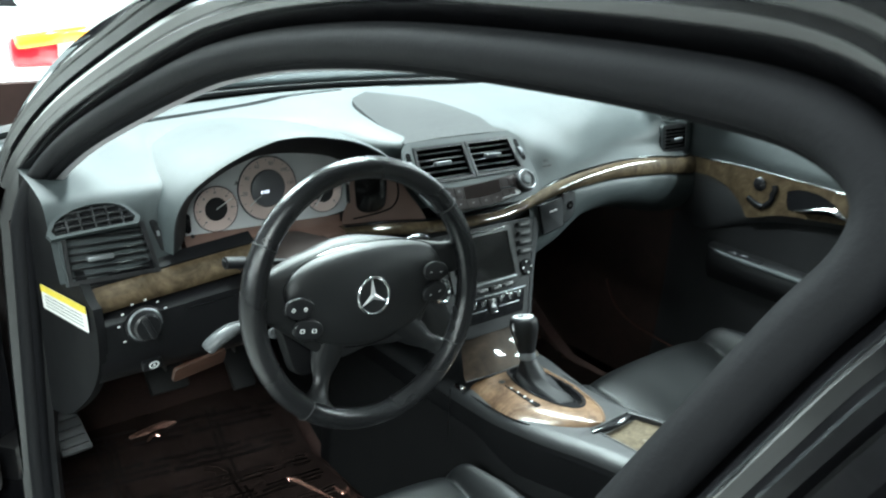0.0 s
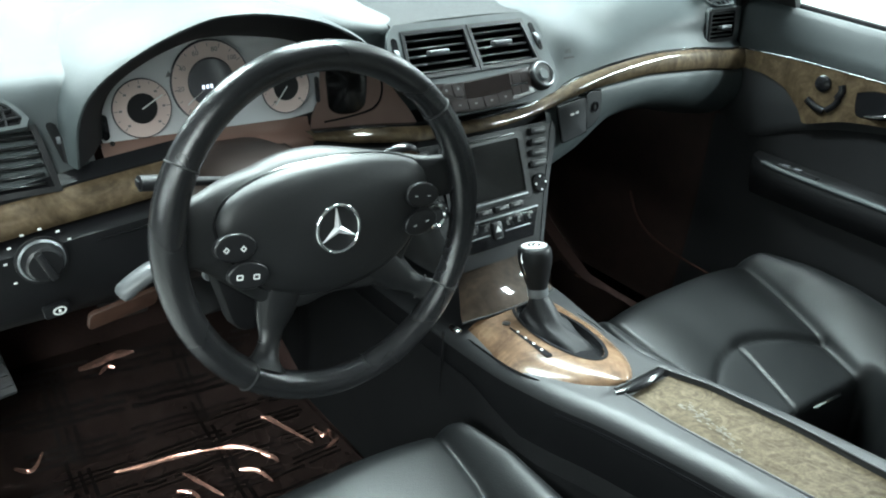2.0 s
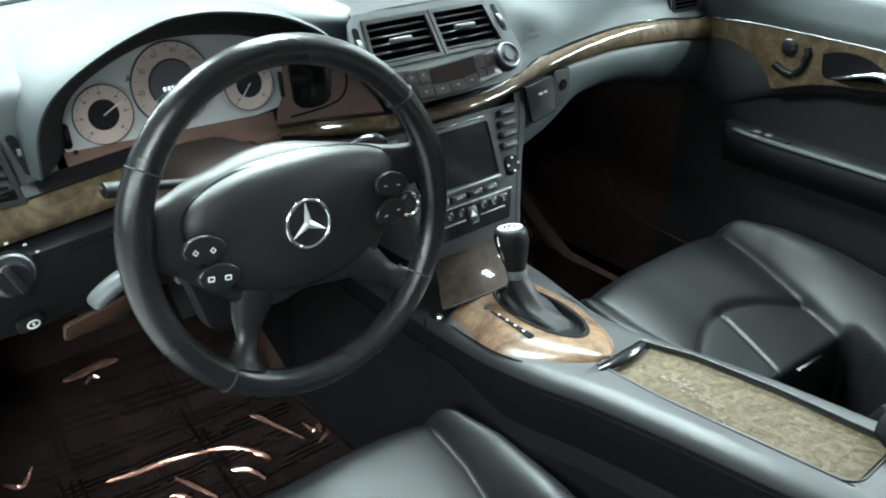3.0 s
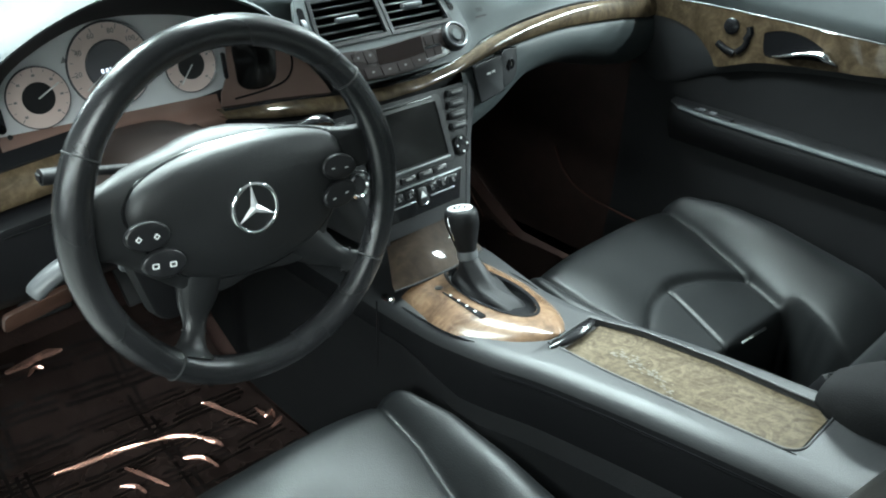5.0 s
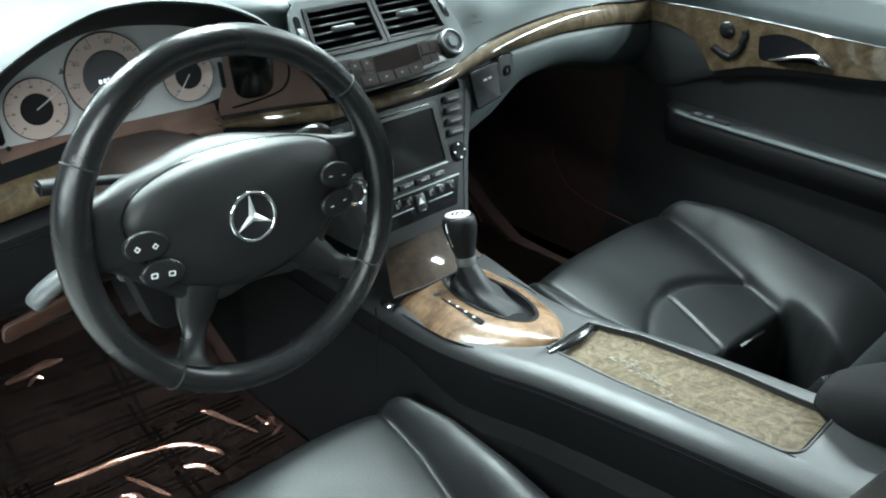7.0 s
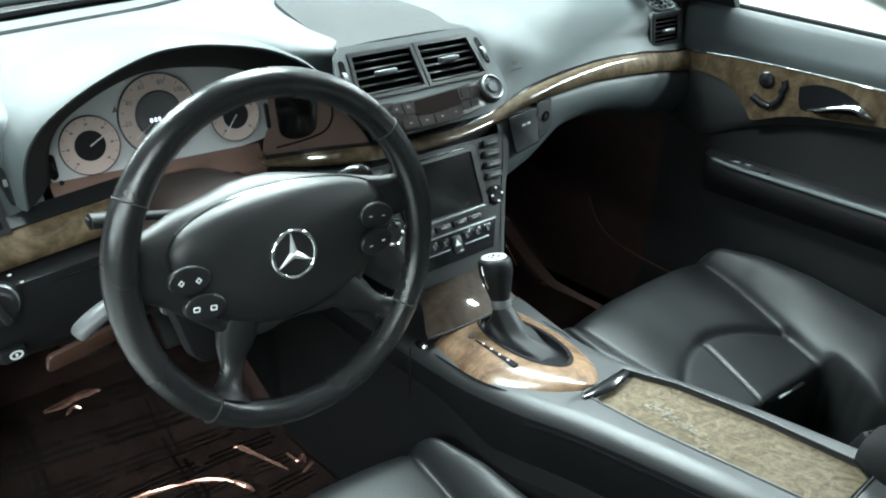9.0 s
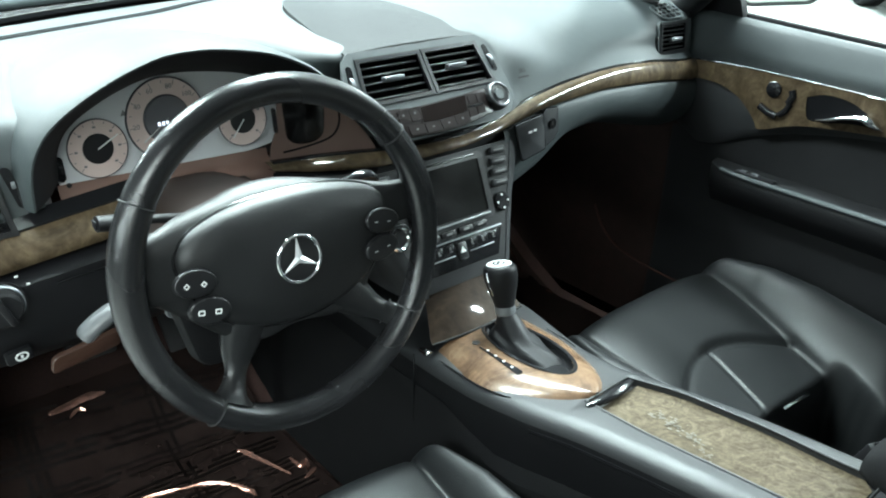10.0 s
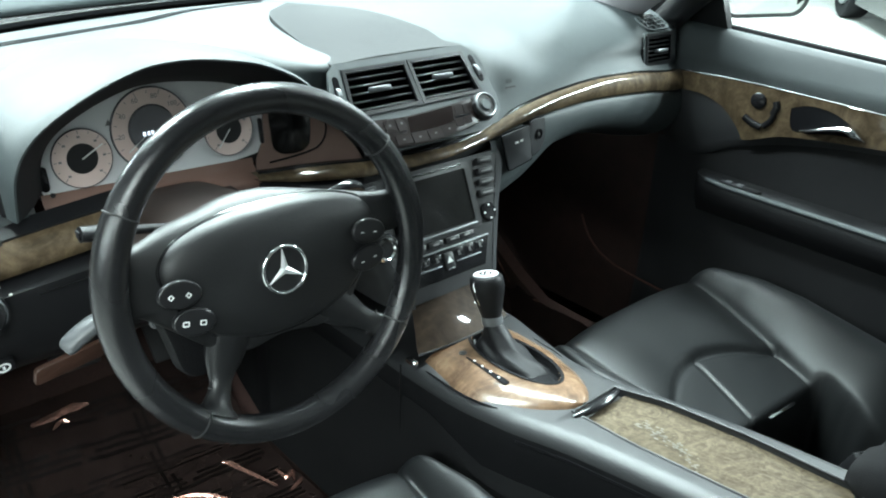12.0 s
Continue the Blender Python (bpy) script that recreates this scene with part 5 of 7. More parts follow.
    part("tray_grip", tube([(x, -0.1405 - 0.008 * math.cos((x + 0.004) / 0.046 * 1.4), 0.6035 + 0.003 * math.cos((x + 0.004) / 0.046 * 1.5)) for x in steps(-0.050, 0.042, 14)], lambda t: 0.0035 + 0.0042 * math.sin(math.pi * t) ** 0.6, 12, flat=0.75), GLOSS, c, "gloss black tray grip")
    # wood plate round the selector
    g = frame_of((0, -0.02, 0.5860), (1, 0, 0), (0, 0.996, -0.085))
    up = 1 if (g.to_3x3() @ Vector((0, 0, 1))).z > 0 else -1
    axis_x = [(-0.114, -0.018), (-0.02, -0.0185), (0.03, -0.015), (0.125, -0.008)]
    half_x = [(-0.1140, 0.005), (-0.1130, 0.014), (-0.1090, 0.024), (-0.1020, 0.034), (-0.090, 0.0455), (-0.070, 0.0595), (-0.045, 0.0715), (-0.02, 0.0800), (0.03, 0.0895), (0.125, 0.0920)]
    slot = oval(0.036, 0.093, 40, cx=-0.002, cy=0.028, turn=-5.6)
    inner = oval(0.0335, 0.090, 40, cx=-0.002, cy=0.028, turn=-5.6)
    dome = []
    for y in steps(0.125, -0.1138, 70):
        hw, cx = lerp(y, half_x), lerp(y, axis_x)
        dome.append([g @ Vector((cx + hw * k, y, up * (0.0165 - 0.0205 * abs(k) ** 3.0 - 0.004 * max(0.0, (-0.07 - y) / 0.04) ** 2))) for k in steps(-1, 1, 56)])
    sheet = loft(dome)
    back = g.inverted()
    turn = Matrix.Rotation(radians(5.6), 4, "Z")
    inside = []
    for face in sheet.faces:
        c0 = turn @ ((back @ face.calc_center_median()) - Vector((-0.002, 0.028, 0)))
        if (c0.x / 0.036) ** 2 + (c0.y / 0.093) ** 2 < 0.93:
            inside.append(face)
    bmesh.ops.delete(sheet, geom=inside, context="FACES")
    part("selector_plate", sheet, RED_WOOD, c, "walnut burl selector plate", sharp=60)
    edge = [g @ Vector((lerp(y, axis_x) + sx * (lerp(y, half_x) + 0.0012), y, up * -0.0015)) for sx, run in ((-1, steps(0.120, -0.1138, 40)), (1, steps(-0.1138, 0.120, 40))) for y in run]
    part("plate_joint", tube(edge, 0.0016, 6), GLOSS, c, "dark joint round the selector plate")
    part("slot_ring", ring_plate(oval(0.0385, 0.096, 40, cx=-0.002, cy=0.028, turn=-5.6), oval(0.0335, 0.0905, 40, cx=-0.002, cy=0.028, turn=-5.6), 0.0176 * up, g), GLOSS, c)
    part("slot_floor", plate(inner, 0.0055 * up, g), GLOSS, c)
    m = g @ Matrix.Translation((-0.0535, 0.030, 0.0128 * up)) @ Matrix.Rotation(radians(-8), 4, "Z")
    ind = part("gear_indicator", plate(rounded(0.010, 0.094, 0.004), 0.0022 * up, m, 0), GLOSS, c, "gloss black gear letter strip")
    for i in range(4):
        part("gear_letter", box((0, 0.030 - 0.019 * i, 0.0025 * up), (0.0026, 0.0036, 0.0006), 0, m), MARK, ind)
    part("mode_key", lathe([(0.0, 0.0), (0.006, 0.0), (0.006, 0.003), (0.0, 0.004)], g @ Matrix.Translation((-0.046, 0.088, 0.0128 * up)) @ Matrix.Rotation(0 if up > 0 else math.pi, 4, "X"), 16), SATIN_BLACK, c)
    part("front_clip", box((-0.1165, 0.100, 0.5915), (0.010, 0.020, 0.007), 0.002), CHROME, c, "small chrome clip")
    # front edge of the console's side
    part("side_joint", tube([(-0.1275, 0.112, z) for z in steps(0.585, 0.30, 6)], 0.0012, 6), GLOSS, c)
    a = thing("armrest", (0, -0.66, 0.5), "black leather centre armrest", "armrest")
    for sx in (-1, 1):
        rows = []
        for s in range(13):
            t = s / 12
            k = math.sin(math.pi * min(1.0, t * 3.2) / 2) if t < 0.32 else 1.0
            y = -0.575 - 0.22 * t + 0.14 * (sx > 0)
            o = Vector((0.005 + sx * 0.072, y, 0.640 + 0.01 * (sx > 0)))
            rows.append([o + Vector((0.056 * (0.55 + 0.45 * k) * math.copysign(abs(math.cos(q)) ** 0.6, math.cos(q)), 0, (0.040 * (0.35 + 0.65 * k)) * math.copysign(abs(math.sin(q)) ** 0.7, math.sin(q)) + 0.012 * k)) for q in (2 * math.pi * i / 20 for i in range(20))])
        # leather pads in dull black cloth, for the shade at the rear
        part("arm_pad", loft(rows, True, True), SHADED_BLACK, a, sharp=60)
    lv = thing("gear_lever", (0, 0.05, 0.59), "black leather gear lever with silver cap", "gear lever")
    base, top = Vector((0.003, 0.060, 0.632)), Vector((-0.003, 0.079, 0.700))
    axis = (top - base).normalized()
    rows = []
    for s in range(9):
        t = s / 8
        cx, cy = 0.002 * (1 - t) + base.x * t, base.y - 0.050 * (1 - t) ** 1.3
        rx, ry = 0.018 * (1 - t) ** 1.4 + 0.0120, 0.064 * (1 - t) ** 1.5 + 0.0135
        rows.append([(cx + rx * math.cos(a) * (1 + 0.10 * math.sin(3 * a + 5 * t)), cy + ry * math.sin(a), 0.584 + 0.048 * t + 0.004 * math.sin(9 * t) + 0.0035 * (1 - t) * math.sin(5 * a + 7 * t)) for a in (2 * math.pi * i / 28 for i in range(28))])
    part("boot", loft(rows, True, False), DARK_LEATHER, lv, "creased black leather boot", sharp=70)
    f = frame_of(base, Vector((1, 0, 0)), axis.cross(Vector((1, 0, 0))))
    part("collar", lathe([(0.0, -0.004), (0.0140, -0.004), (0.0152, 0.0), (0.0148, 0.010), (0.0, 0.011)], f, 28), SATIN, lv, "satin metal collar")
    rows = []
    for h, r, rl in ((0.008, 0.0140, 0.0145), (0.018, 0.0160, 0.0170), (0.034, 0.0198, 0.0215), (0.046, 0.0225, 0.0250), (0.056, 0.0238, 0.0265), (0.064, 0.0234, 0.0262), (0.0695, 0.0218, 0.0248), (0.0725, 0.0185, 0.0215)):
        rows.append([f @ Vector((r * math.cos(a), rl * math.sin(a), h)) for a in (2 * math.pi * i / 28 for i in range(28))])
    knob = part("knob", loft(rows, True, True), DARK_LEATHER, lv, "black leather knob", sharp=70)
    part("knob_strip", tube([f @ Vector((-r * 0.985, 0.002, h)) for h, r in ((0.030, 0.0185), (0.040, 0.0212), (0.050, 0.0231), (0.060, 0.0237), (0.068, 0.0222))], 0.0016, 6), CHROME, knob, "thin bright strip on the knob")
    cap = part("knob_cap", plate(oval(0.0172, 0.0200, 32), 0.0022, f @ Matrix.Translation((0, 0, 0.0722)), 0.001), SILVER_FACE, knob, "silver cap with dark mark")
    part("cap_mark", ring_plate(oval(0.0085, 0.0105, 24), oval(0.0058, 0.0075, 24), 0.0004, f @ Matrix.Translation((0, 0, 0.0745))), GLOSS, knob)
    part("cap_mark", box((0.001, 0.001, 0.0747), (0.009, 0.0028, 0.0004), 0, f @ Matrix.Rotation(radians(30), 4, "Z")), GLOSS, knob)


console()

# ---- seats ----


def cushion_height(u, v, outer):
    """Height of the seat's upper face over its frame; u across -1..1, v from front 0 to back 1."""
    s = seam_at(u, v, outer)
    a = abs(u)
    z = 0.016 + 0.004 * (outer > 0) - 0.075 * v
    arc = arc_at(u, outer)
    if a > s:
        t = (a - s) / (1 - s)
        lift = 0.016 * (outer > 0 and u > 0) * min(1.0, v / 0.30)
        z += (0.010 + lift + 0.048 * min(1.0, v / 0.45)) * math.sin(math.pi * (0.10 + 0.62 * t)) - (0.010 + 0.048 * min(1.0, v / 0.45)) * 0.31 + 0.010 * math.sin(math.pi * t)
    elif v < arc:
        z += 0.014 * math.sin(math.pi * min(1.0, v / arc)) ** 0.7 * (1 - (u / s) ** 4) + 0.003
    else:
        z += 0.004 * (1 - math.exp(-(v - arc) / 0.04)) - 0.006
    # rear sunk far down: shade before the backrest put into the shape
    shade_drop = min(1.0, max(0.0, (v - 0.630 - 0.03 * u) / 0.025))
    if a < s + 0.05:
        z -= 0.15 * shade_drop * shade_drop * (3 - 2 * shade_drop)
    elif v > 0.75:
        z -= 0.10 * ((v - 0.75) / 0.25) ** 2
    front = max(0.0, 1 - v / 0.11)
    z -= 0.085 * (1 - math.sqrt(max(0.0, 1 - front * front)))
    edge = max(0.0, (abs(u) - 0.90) / 0.10)
    z -= 0.095 * (1 - math.sqrt(max(0.0, 1 - edge * edge)))
    return z


def seam_at(u, v, outer):
    """Where the side bolster begins."""
    if outer > 0:
        return max(0.20, 0.79 - 0.72 * v) if u > 0 else max(0.60, 0.79 - 0.25 * v)
    return max(0.50, 0.83 - 0.45 * v)


def arc_at(u, outer):
    """The curved seam between the thigh pad and the middle panels."""
    return 0.350 + 0.42 * (u + 0.12) ** 2 if outer > 0 else 0.35 + 0.30 * u * u


def groove(d, width=0.010, depth=0.006):
    return depth * math.exp(-(d / width) ** 2)


def seat(x0, front, mirror, label, half=0.275):
    s = thing("front_seat", (x0, front - 0.25, 0.15), label, "seat", "front seats")
    length, zb = 0.56, 0.475
    nu, nv = 150, 130
    rows = []

    def seams(u, v):
        out = mirror * u
        g = groove(abs(u) - seam_at(u, v, mirror), 0.026, 0.006)
        if v > arc_at(u, mirror):
            g += groove(u + 0.14 + 0.76 * (v - 0.40) if mirror > 0 else u, 0.012, 0.004)
        arc = arc_at(u, mirror)
        if abs(u) < seam_at(u, v, mirror) + 0.02:
            g += groove((v - arc) * 0.8, 0.010, 0.006)
        return g

    field = np.array([[cushion_height(-1 + 2 * i / nu, j / nv, mirror) for i in range(nu + 1)] for j in range(nv + 1)])
    for _ in range(5):
        wide = np.pad(field, 1, mode="edge")
        field = (wide[:-2, 1:-1] + wide[2:, 1:-1] + wide[1:-1, :-2] + wide[1:-1, 2:] + 2 * field) / 6
    for j in range(nv + 1):
        v = j / nv
        row = []
        for i in range(nu + 1):
            u = -1 + 2 * i / nu
            z = zb + float(field[j, i]) - seams(u, v)
            w = half * (0.90 + 0.10 * min(1, v / 0.25)) * (1 - 0.03 * v)
            row.append((x0 + u * w, front - length * v - 0.018 * (1 - u * u) * 0 - 0.03 * abs(u) ** 3 * max(0, 1 - v / 0.3), z))
        rows.append(row)
    bm = loft(rows)
    part("cushion", bm, LEATHER, s, "soft black leather cushion with seams", sharp=80)
    skirt = []
    ring = [rows[0][i] for i in range(nu + 1)] + [rows[j][nu] for j in range(1, nv + 1)] + [rows[nv][i] for i in range(nu - 1, -1, -1)] + [rows[j][0] for j in range(nv - 1, 0, -1)]
    c = Vector((x0, front - length / 2, 0))
    for k, dz in ((1.0, 0.0), (1.005, -0.02), (0.985, -0.06), (0.94, -0.12), (0.90, -0.18)):
        skirt.append([(c.x + (p[0] - c.x) * k, c.y + (p[1] - c.y) * k, p[2] + dz if dz > -0.05 else 0.46 + dz * 1.2) for p in ring])
    part("skirt", loft(skirt, True), LEATHER, s, "black leather side", sharp=80)
    part("seat_base", box((x0, front - 0.30, 0.235), (0.40, 0.42, 0.07), 0.02), SATIN_BLACK, s)
    for sx in (-1, 1):
        part("seat_rail", box((x0 + sx * 0.18, front - 0.30, 0.205), (0.035, 0.52, 0.03), 0.005), STEEL, s)
    # backrest, leaning back
    rows = []
    for j in range(31):
        t = j / 30
        o = Vector((x0, front - 0.57 - 0.24 * t, 0.47 + 0.62 * t))
        wdt = 0.25 * (1 - 0.12 * t) * math.sqrt(max(0.04, 1 - max(0, (t - 0.86) / 0.14) ** 2 * 0.8))
        row = []
        for i in range(40):
            a = 2 * math.pi * i / 40
            cx, sy = math.cos(a), math.sin(a)
            x = wdt * math.copysign(abs(cx) ** 0.7, cx)
            y = 0.075 * math.copysign(abs(sy) ** 0.8, sy)
            if sy > 0:
                y += 0.035 * max(0.0, (abs(x) / wdt - 0.5) * 2) - 0.01
            row.append(o + Vector((x, y * (1 - 0.5 * max(0, t - 0.85) / 0.15), -y * 0.2)))
        rows.append(row)
    part("backrest", loft(rows, True, True), LEATHER, s, "black leather backrest", sharp=80)
    rows = []
    for j in range(13):
        t = j / 12
        k = math.sqrt(max(0.02, 1 - (2 * t - 1) ** 4))
        o = Vector((x0, front - 0.84 - 0.05 * t, 1.13 + 0.17 * t))
        rows.append([o + Vector((0.13 * k * math.copysign(abs(math.cos(a)) ** 0.7, math.cos(a)), 0.05 * k * math.sin(a), 0)) for a in (2 * math.pi * i / 24 for i in range(24))])
    part("headrest", loft(rows, True, True), LEATHER, s, sharp=80)
    for sx in (-1, 1):
        part("headrest_post", tube([(x0 + sx * 0.06, front - 0.82, 1.04), (x0 + sx * 0.06, front - 0.845, 1.16)], 0.006, 10), CHROME, s)
    return s


seat(-0.396, 0.078, -1, "black leather driver's seat with stitched panels")
seat(0.418, 0.138, 1, "black leather passenger seat with stitched panels")


def buckle(x, y, z, yaw):
    b = thing("belt_buckle", (x, y, z - 0.2), "black seat belt buckle on a stiff stalk", "seat belt buckle")
    m = pose(x, y, z, 25, 0, yaw)
    part("buckle_case", box((0, 0, -0.02), (0.045, 0.026, 0.085), 0.006, m), SATIN_BLACK, b)
    part("release_key", box((0, 0.004, 0.0235), (0.030, 0.010, 0.004), 0.0015, m), GLOSS, b)
    part("metal_tongue", box((0, -0.006, 0.023), (0.036, 0.004, 0.004), 0.001, m), CHROME, b, "bright steel tongue")
    part("stalk", tube([m @ Vector((0, 0, -0.06)), m @ Vector((0, 0, -0.20))], 0.010, 10, flat=0.6), SATIN_BLACK, b)


buckle(0.335, -0.372, 0.470, -25)


def belt_tongue():
    t = thing("belt_tongue", (0.43, -0.195, 0.44), "bright steel belt tongue lying on the passenger seat", "seat belt")
    m = frame_of((0.386, -0.226, 0.4560), (0.997, -0.08, 0.0), (0.08, 0.95, 0.3))
    part("steel_plate", plate(rounded(0.070, 0.0050, 0.0022), 0.0022, m, 0.0006), CHROME, t)


belt_tongue()

# ---- passenger door ----


def passenger_door():
    d = thing("passenger_door", (0.80, -0.2, 0.3), "closed passenger door with burl trim and chrome handle", "car door")
    ys = steps(0.305, -0.95, 48)
    rows = []
    for y in ys:
        belt = 0.955 - 0.055 * (0.28 - y)
        rows.append([(0.790, y, belt - 0.012), (0.786, y, belt), (0.778, y, belt + 0.004), (0.768, y, belt + 0.001), (0.761, y, belt - 0.008), (0.754, y, belt - 0.022), (0.744, y, belt * 0.4 + 0.87 * 0.6), (0.736, y, 0.868), (0.745, y, 0.857)])
    part("upper_panel", loft(rows), DASH, d, "dark grey padded upper panel", sharp=60)
    # padded field from wood to pocket's curved edge; lit leather put in paler grey
    rows = []
    for y in steps(0.300, -0.95, 60):
        low = lerp(-y, [(-0.300, 0.735), (-0.265, 0.715), (-0.235, 0.702), (-0.1965, 0.708), (-0.132, 0.738), (-0.024, 0.772), (0.129, 0.796), (0.40, 0.812), (0.95, 0.82)])
        high = 0.858
        rows.append([(0.7345 - 0.004 * math.sin(math.pi * k) + 0.012 * max(0.0, k - 0.55) ** 1.5, y, high + (low - high) * k) for k in steps(0, 1, 8)] + [(0.742, y, low - 0.006)])
    part("middle_pad", loft(rows), DASH_MID, d, "padded field under the wood, paler grey as if lit", sharp=60)
    rows = []
    for y in ys:
        rows.append([(0.750, y, 0.858), (0.748, y, 0.84), (0.746, y, 0.80), (0.746, y, 0.74), (0.742, y, 0.66), (0.742, y, 0.52), (0.735, y, 0.40), (0.72, y, 0.30), (0.735, y, 0.22)])
    part("inner_panel", loft(rows), DOOR_ARM, d, "black leather lower panel", sharp=60)
    m = frame_of((0.7335, 0.0, 0.80), (0, -1, 0), (0, 0, 1))
    nx = (m.to_3x3() @ Vector((0, 0, 1))).x
    dep = -0.007 if nx > 0 else 0.007
    top = [(-0.272, 0.066), (-0.14, 0.071), (0.04, 0.068), (0.14, 0.065), (0.30, 0.064), (0.62, 0.060), (0.86, 0.058)]
    low = [(0.86, 0.022), (0.62, 0.022), (0.30, 0.020), (0.16, 0.006), (0.05, -0.004), (-0.03, -0.016), (-0.098, -0.040), (-0.112, -0.030), (-0.125, -0.014), (-0.159, 0.014), (-0.20, 0.028), (-0.235, 0.031), (-0.272, 0.029)]
    outline = curve2d(top, 4) + curve2d(low, 4)
    hole = curve2d([(-0.020, 0.042), (0.012, 0.053), (0.05, 0.052), (0.085, 0.040), (0.118, 0.016), (0.07, 0.012), (0.0, 0.000), (-0.016, 0.012), (-0.020, 0.042)], 3)[:-1]
    part("wood_trim", holed(outline, [hole], dep, m), WOOD, d, "lacquered walnut burl door trim")
    part("trim_line", tube([m @ Vector((x, y + 0.0015, dep)) for x, y in curve2d(top, 4)], 0.0016, 6), CHROME, d, "thin bright trim line")
    # flat black plate on the pad, standing in for the recess's shade
    rec = plate(hole, 0.0015, m @ Matrix.Translation((0, 0, dep * 0.64)))
    part("handle_recess_shade", rec, DEEP_RUBBER, d)
    h = [(0.735, 0.000, 0.802), (0.722, -0.03, 0.812), (0.717, -0.062, 0.824), (0.718, -0.092, 0.829), (0.722, -0.108, 0.822), (0.730, -0.122, 0.812)]
    part("door_handle", tube(smooth_path(h, 6), lambda t: lerp(t, [(0.0, 0.0055), (0.35, 0.0065), (0.55, 0.0095), (0.72, 0.0150), (0.86, 0.0100), (1.0, 0.0035)]), 14, flat=0.6), CHROME, d, "polished chrome pull handle")
    k = frame_of((0.7285, 0.085, 0.842), (0, -1, 0), (0, 0, 1))
    kz = 1 if (k.to_3x3() @ Vector((0, 0, 1))).x < 0 else -1
    k = k @ Matrix.Rotation(0 if kz > 0 else math.pi, 4, "X")
    part("memory_knob", lathe([(0.0, 0.0), (0.0155, 0.0), (0.0155, 0.004), (0.013, 0.006), (0.0, 0.0065)], k, 28), GLOSS, d, "round gloss black seat control")
    for pts, r in (([(0.050, 0.848), (0.046, 0.838), (0.052, 0.822)], 0.0075), ([(0.108, 0.806), (0.088, 0.796), (0.070, 0.793)], 0.0075), ([(0.066, 0.796), (0.054, 0.808), (0.048, 0.822)], 0.0065)):
        part("seat_switch", tube([(0.727, y, z) for y, z in pts], r, 10, up=(1, 0, 0), flat=1.0), GLOSS, d, "seat-shaped dark switch")
    rows = []
    for y in steps(0.185, -0.80, 40):
        k = math.sqrt(max(0.0, 1 - max(0.0, (y - 0.08) / 0.107) ** 2))
        z = 0.668 - 0.006 * (0.18 - y) / 0.5
        w = 0.010 + 0.040 * k
        rows.append([(0.742, y, z + 0.006), (0.738 - w * 0.5, y, z + 0.005), (0.738 - w * 0.9, y, z + 0.001), (0.738 - w, y, z - 0.010), (0.738 - w * 0.97, y, z - 0.026), (0.738 - w * 0.75, y, z - 0.050), (0.740, y, z - 0.085)])
    part("armrest", loft(rows), DOOR_ARM, d, "black padded door armrest", sharp=50)
    # the ridge's highlight, put in as a raised strip of paler grey
    lip = []
    for y in steps(0.150, -0.80, 30):
        k = math.sqrt(max(0.0, 1 - max(0.0, (y - 0.08) / 0.107) ** 2))
        lip.append((0.738 - 0.92 * (0.010 + 0.040 * k), y, 0.6695 - 0.006 * (0.18 - y) / 0.5))
    part("armrest_highlight", tube(lip, 0.0070, 10, flat=0.7), DASH, d, "armrest ridge highlight, a raised strip of paler grey")
    sw = part("window_switches", box((0.700, 0.075, 0.6735), (0.016, 0.085, 0.006), 0.002), SATIN_BLACK, d)
    for y in (0.10, 0.075):
        part("switch_rocker", box((0.700, y, 0.678), (0.010, 0.014, 0.004), 0.0015), SATIN, sw)
    outer = []
    for y in steps(0.40, -0.95, 30):
        outer.append([(0.79, y, 0.952 - 0.055 * (0.28 - y)), (0.86, y, 0.93), (0.895, y, 0.80), (0.905, y, 0.60), (0.895, y, 0.38), (0.87, y, 0.24)])
    part("outer_skin", loft(outer), PAINT, d, "black painted outer skin", sharp=60)
    sill = [(0.794, y, 0.958 - 0.055 * (0.28 - y)) for y in steps(0.26, -0.95, 24)]
    part("window_strip", tube(sill, 0.006, 8, flat=1.2), RUBBER, d, "black rubber window strip")
    part("sail_panel", plate([(0.20, -0.02), (0.42, -0.03), (0.40, 0.02), (0.245, 0.12), (0.225, 0.10)], 0.02, frame_of((0.772, 0, 0.965), (0, 1, 0), (-0.25, 0, 0.97)), 0.004), SATIN_BLACK, d, "black corner panel at the mirror")
    rows = [[(0.796 - 0.3 * (z - 0.95), y, z) for z in (0.94, 1.05, 1.13, 1.20)] for y in (0.14, -0.1, -0.4, -0.68)]
    rows[0] = [(0.796 - 0.3 * (z - 0.95), min(0.24, 0.24 - (z - 0.95) * 1.5), z) for z in (0.94, 1.05, 1.13, 1.20)]
    g = part("window_pane", loft(rows), GLASS, d, "clear side window glass")
    g.visible_shadow = False


passenger_door()


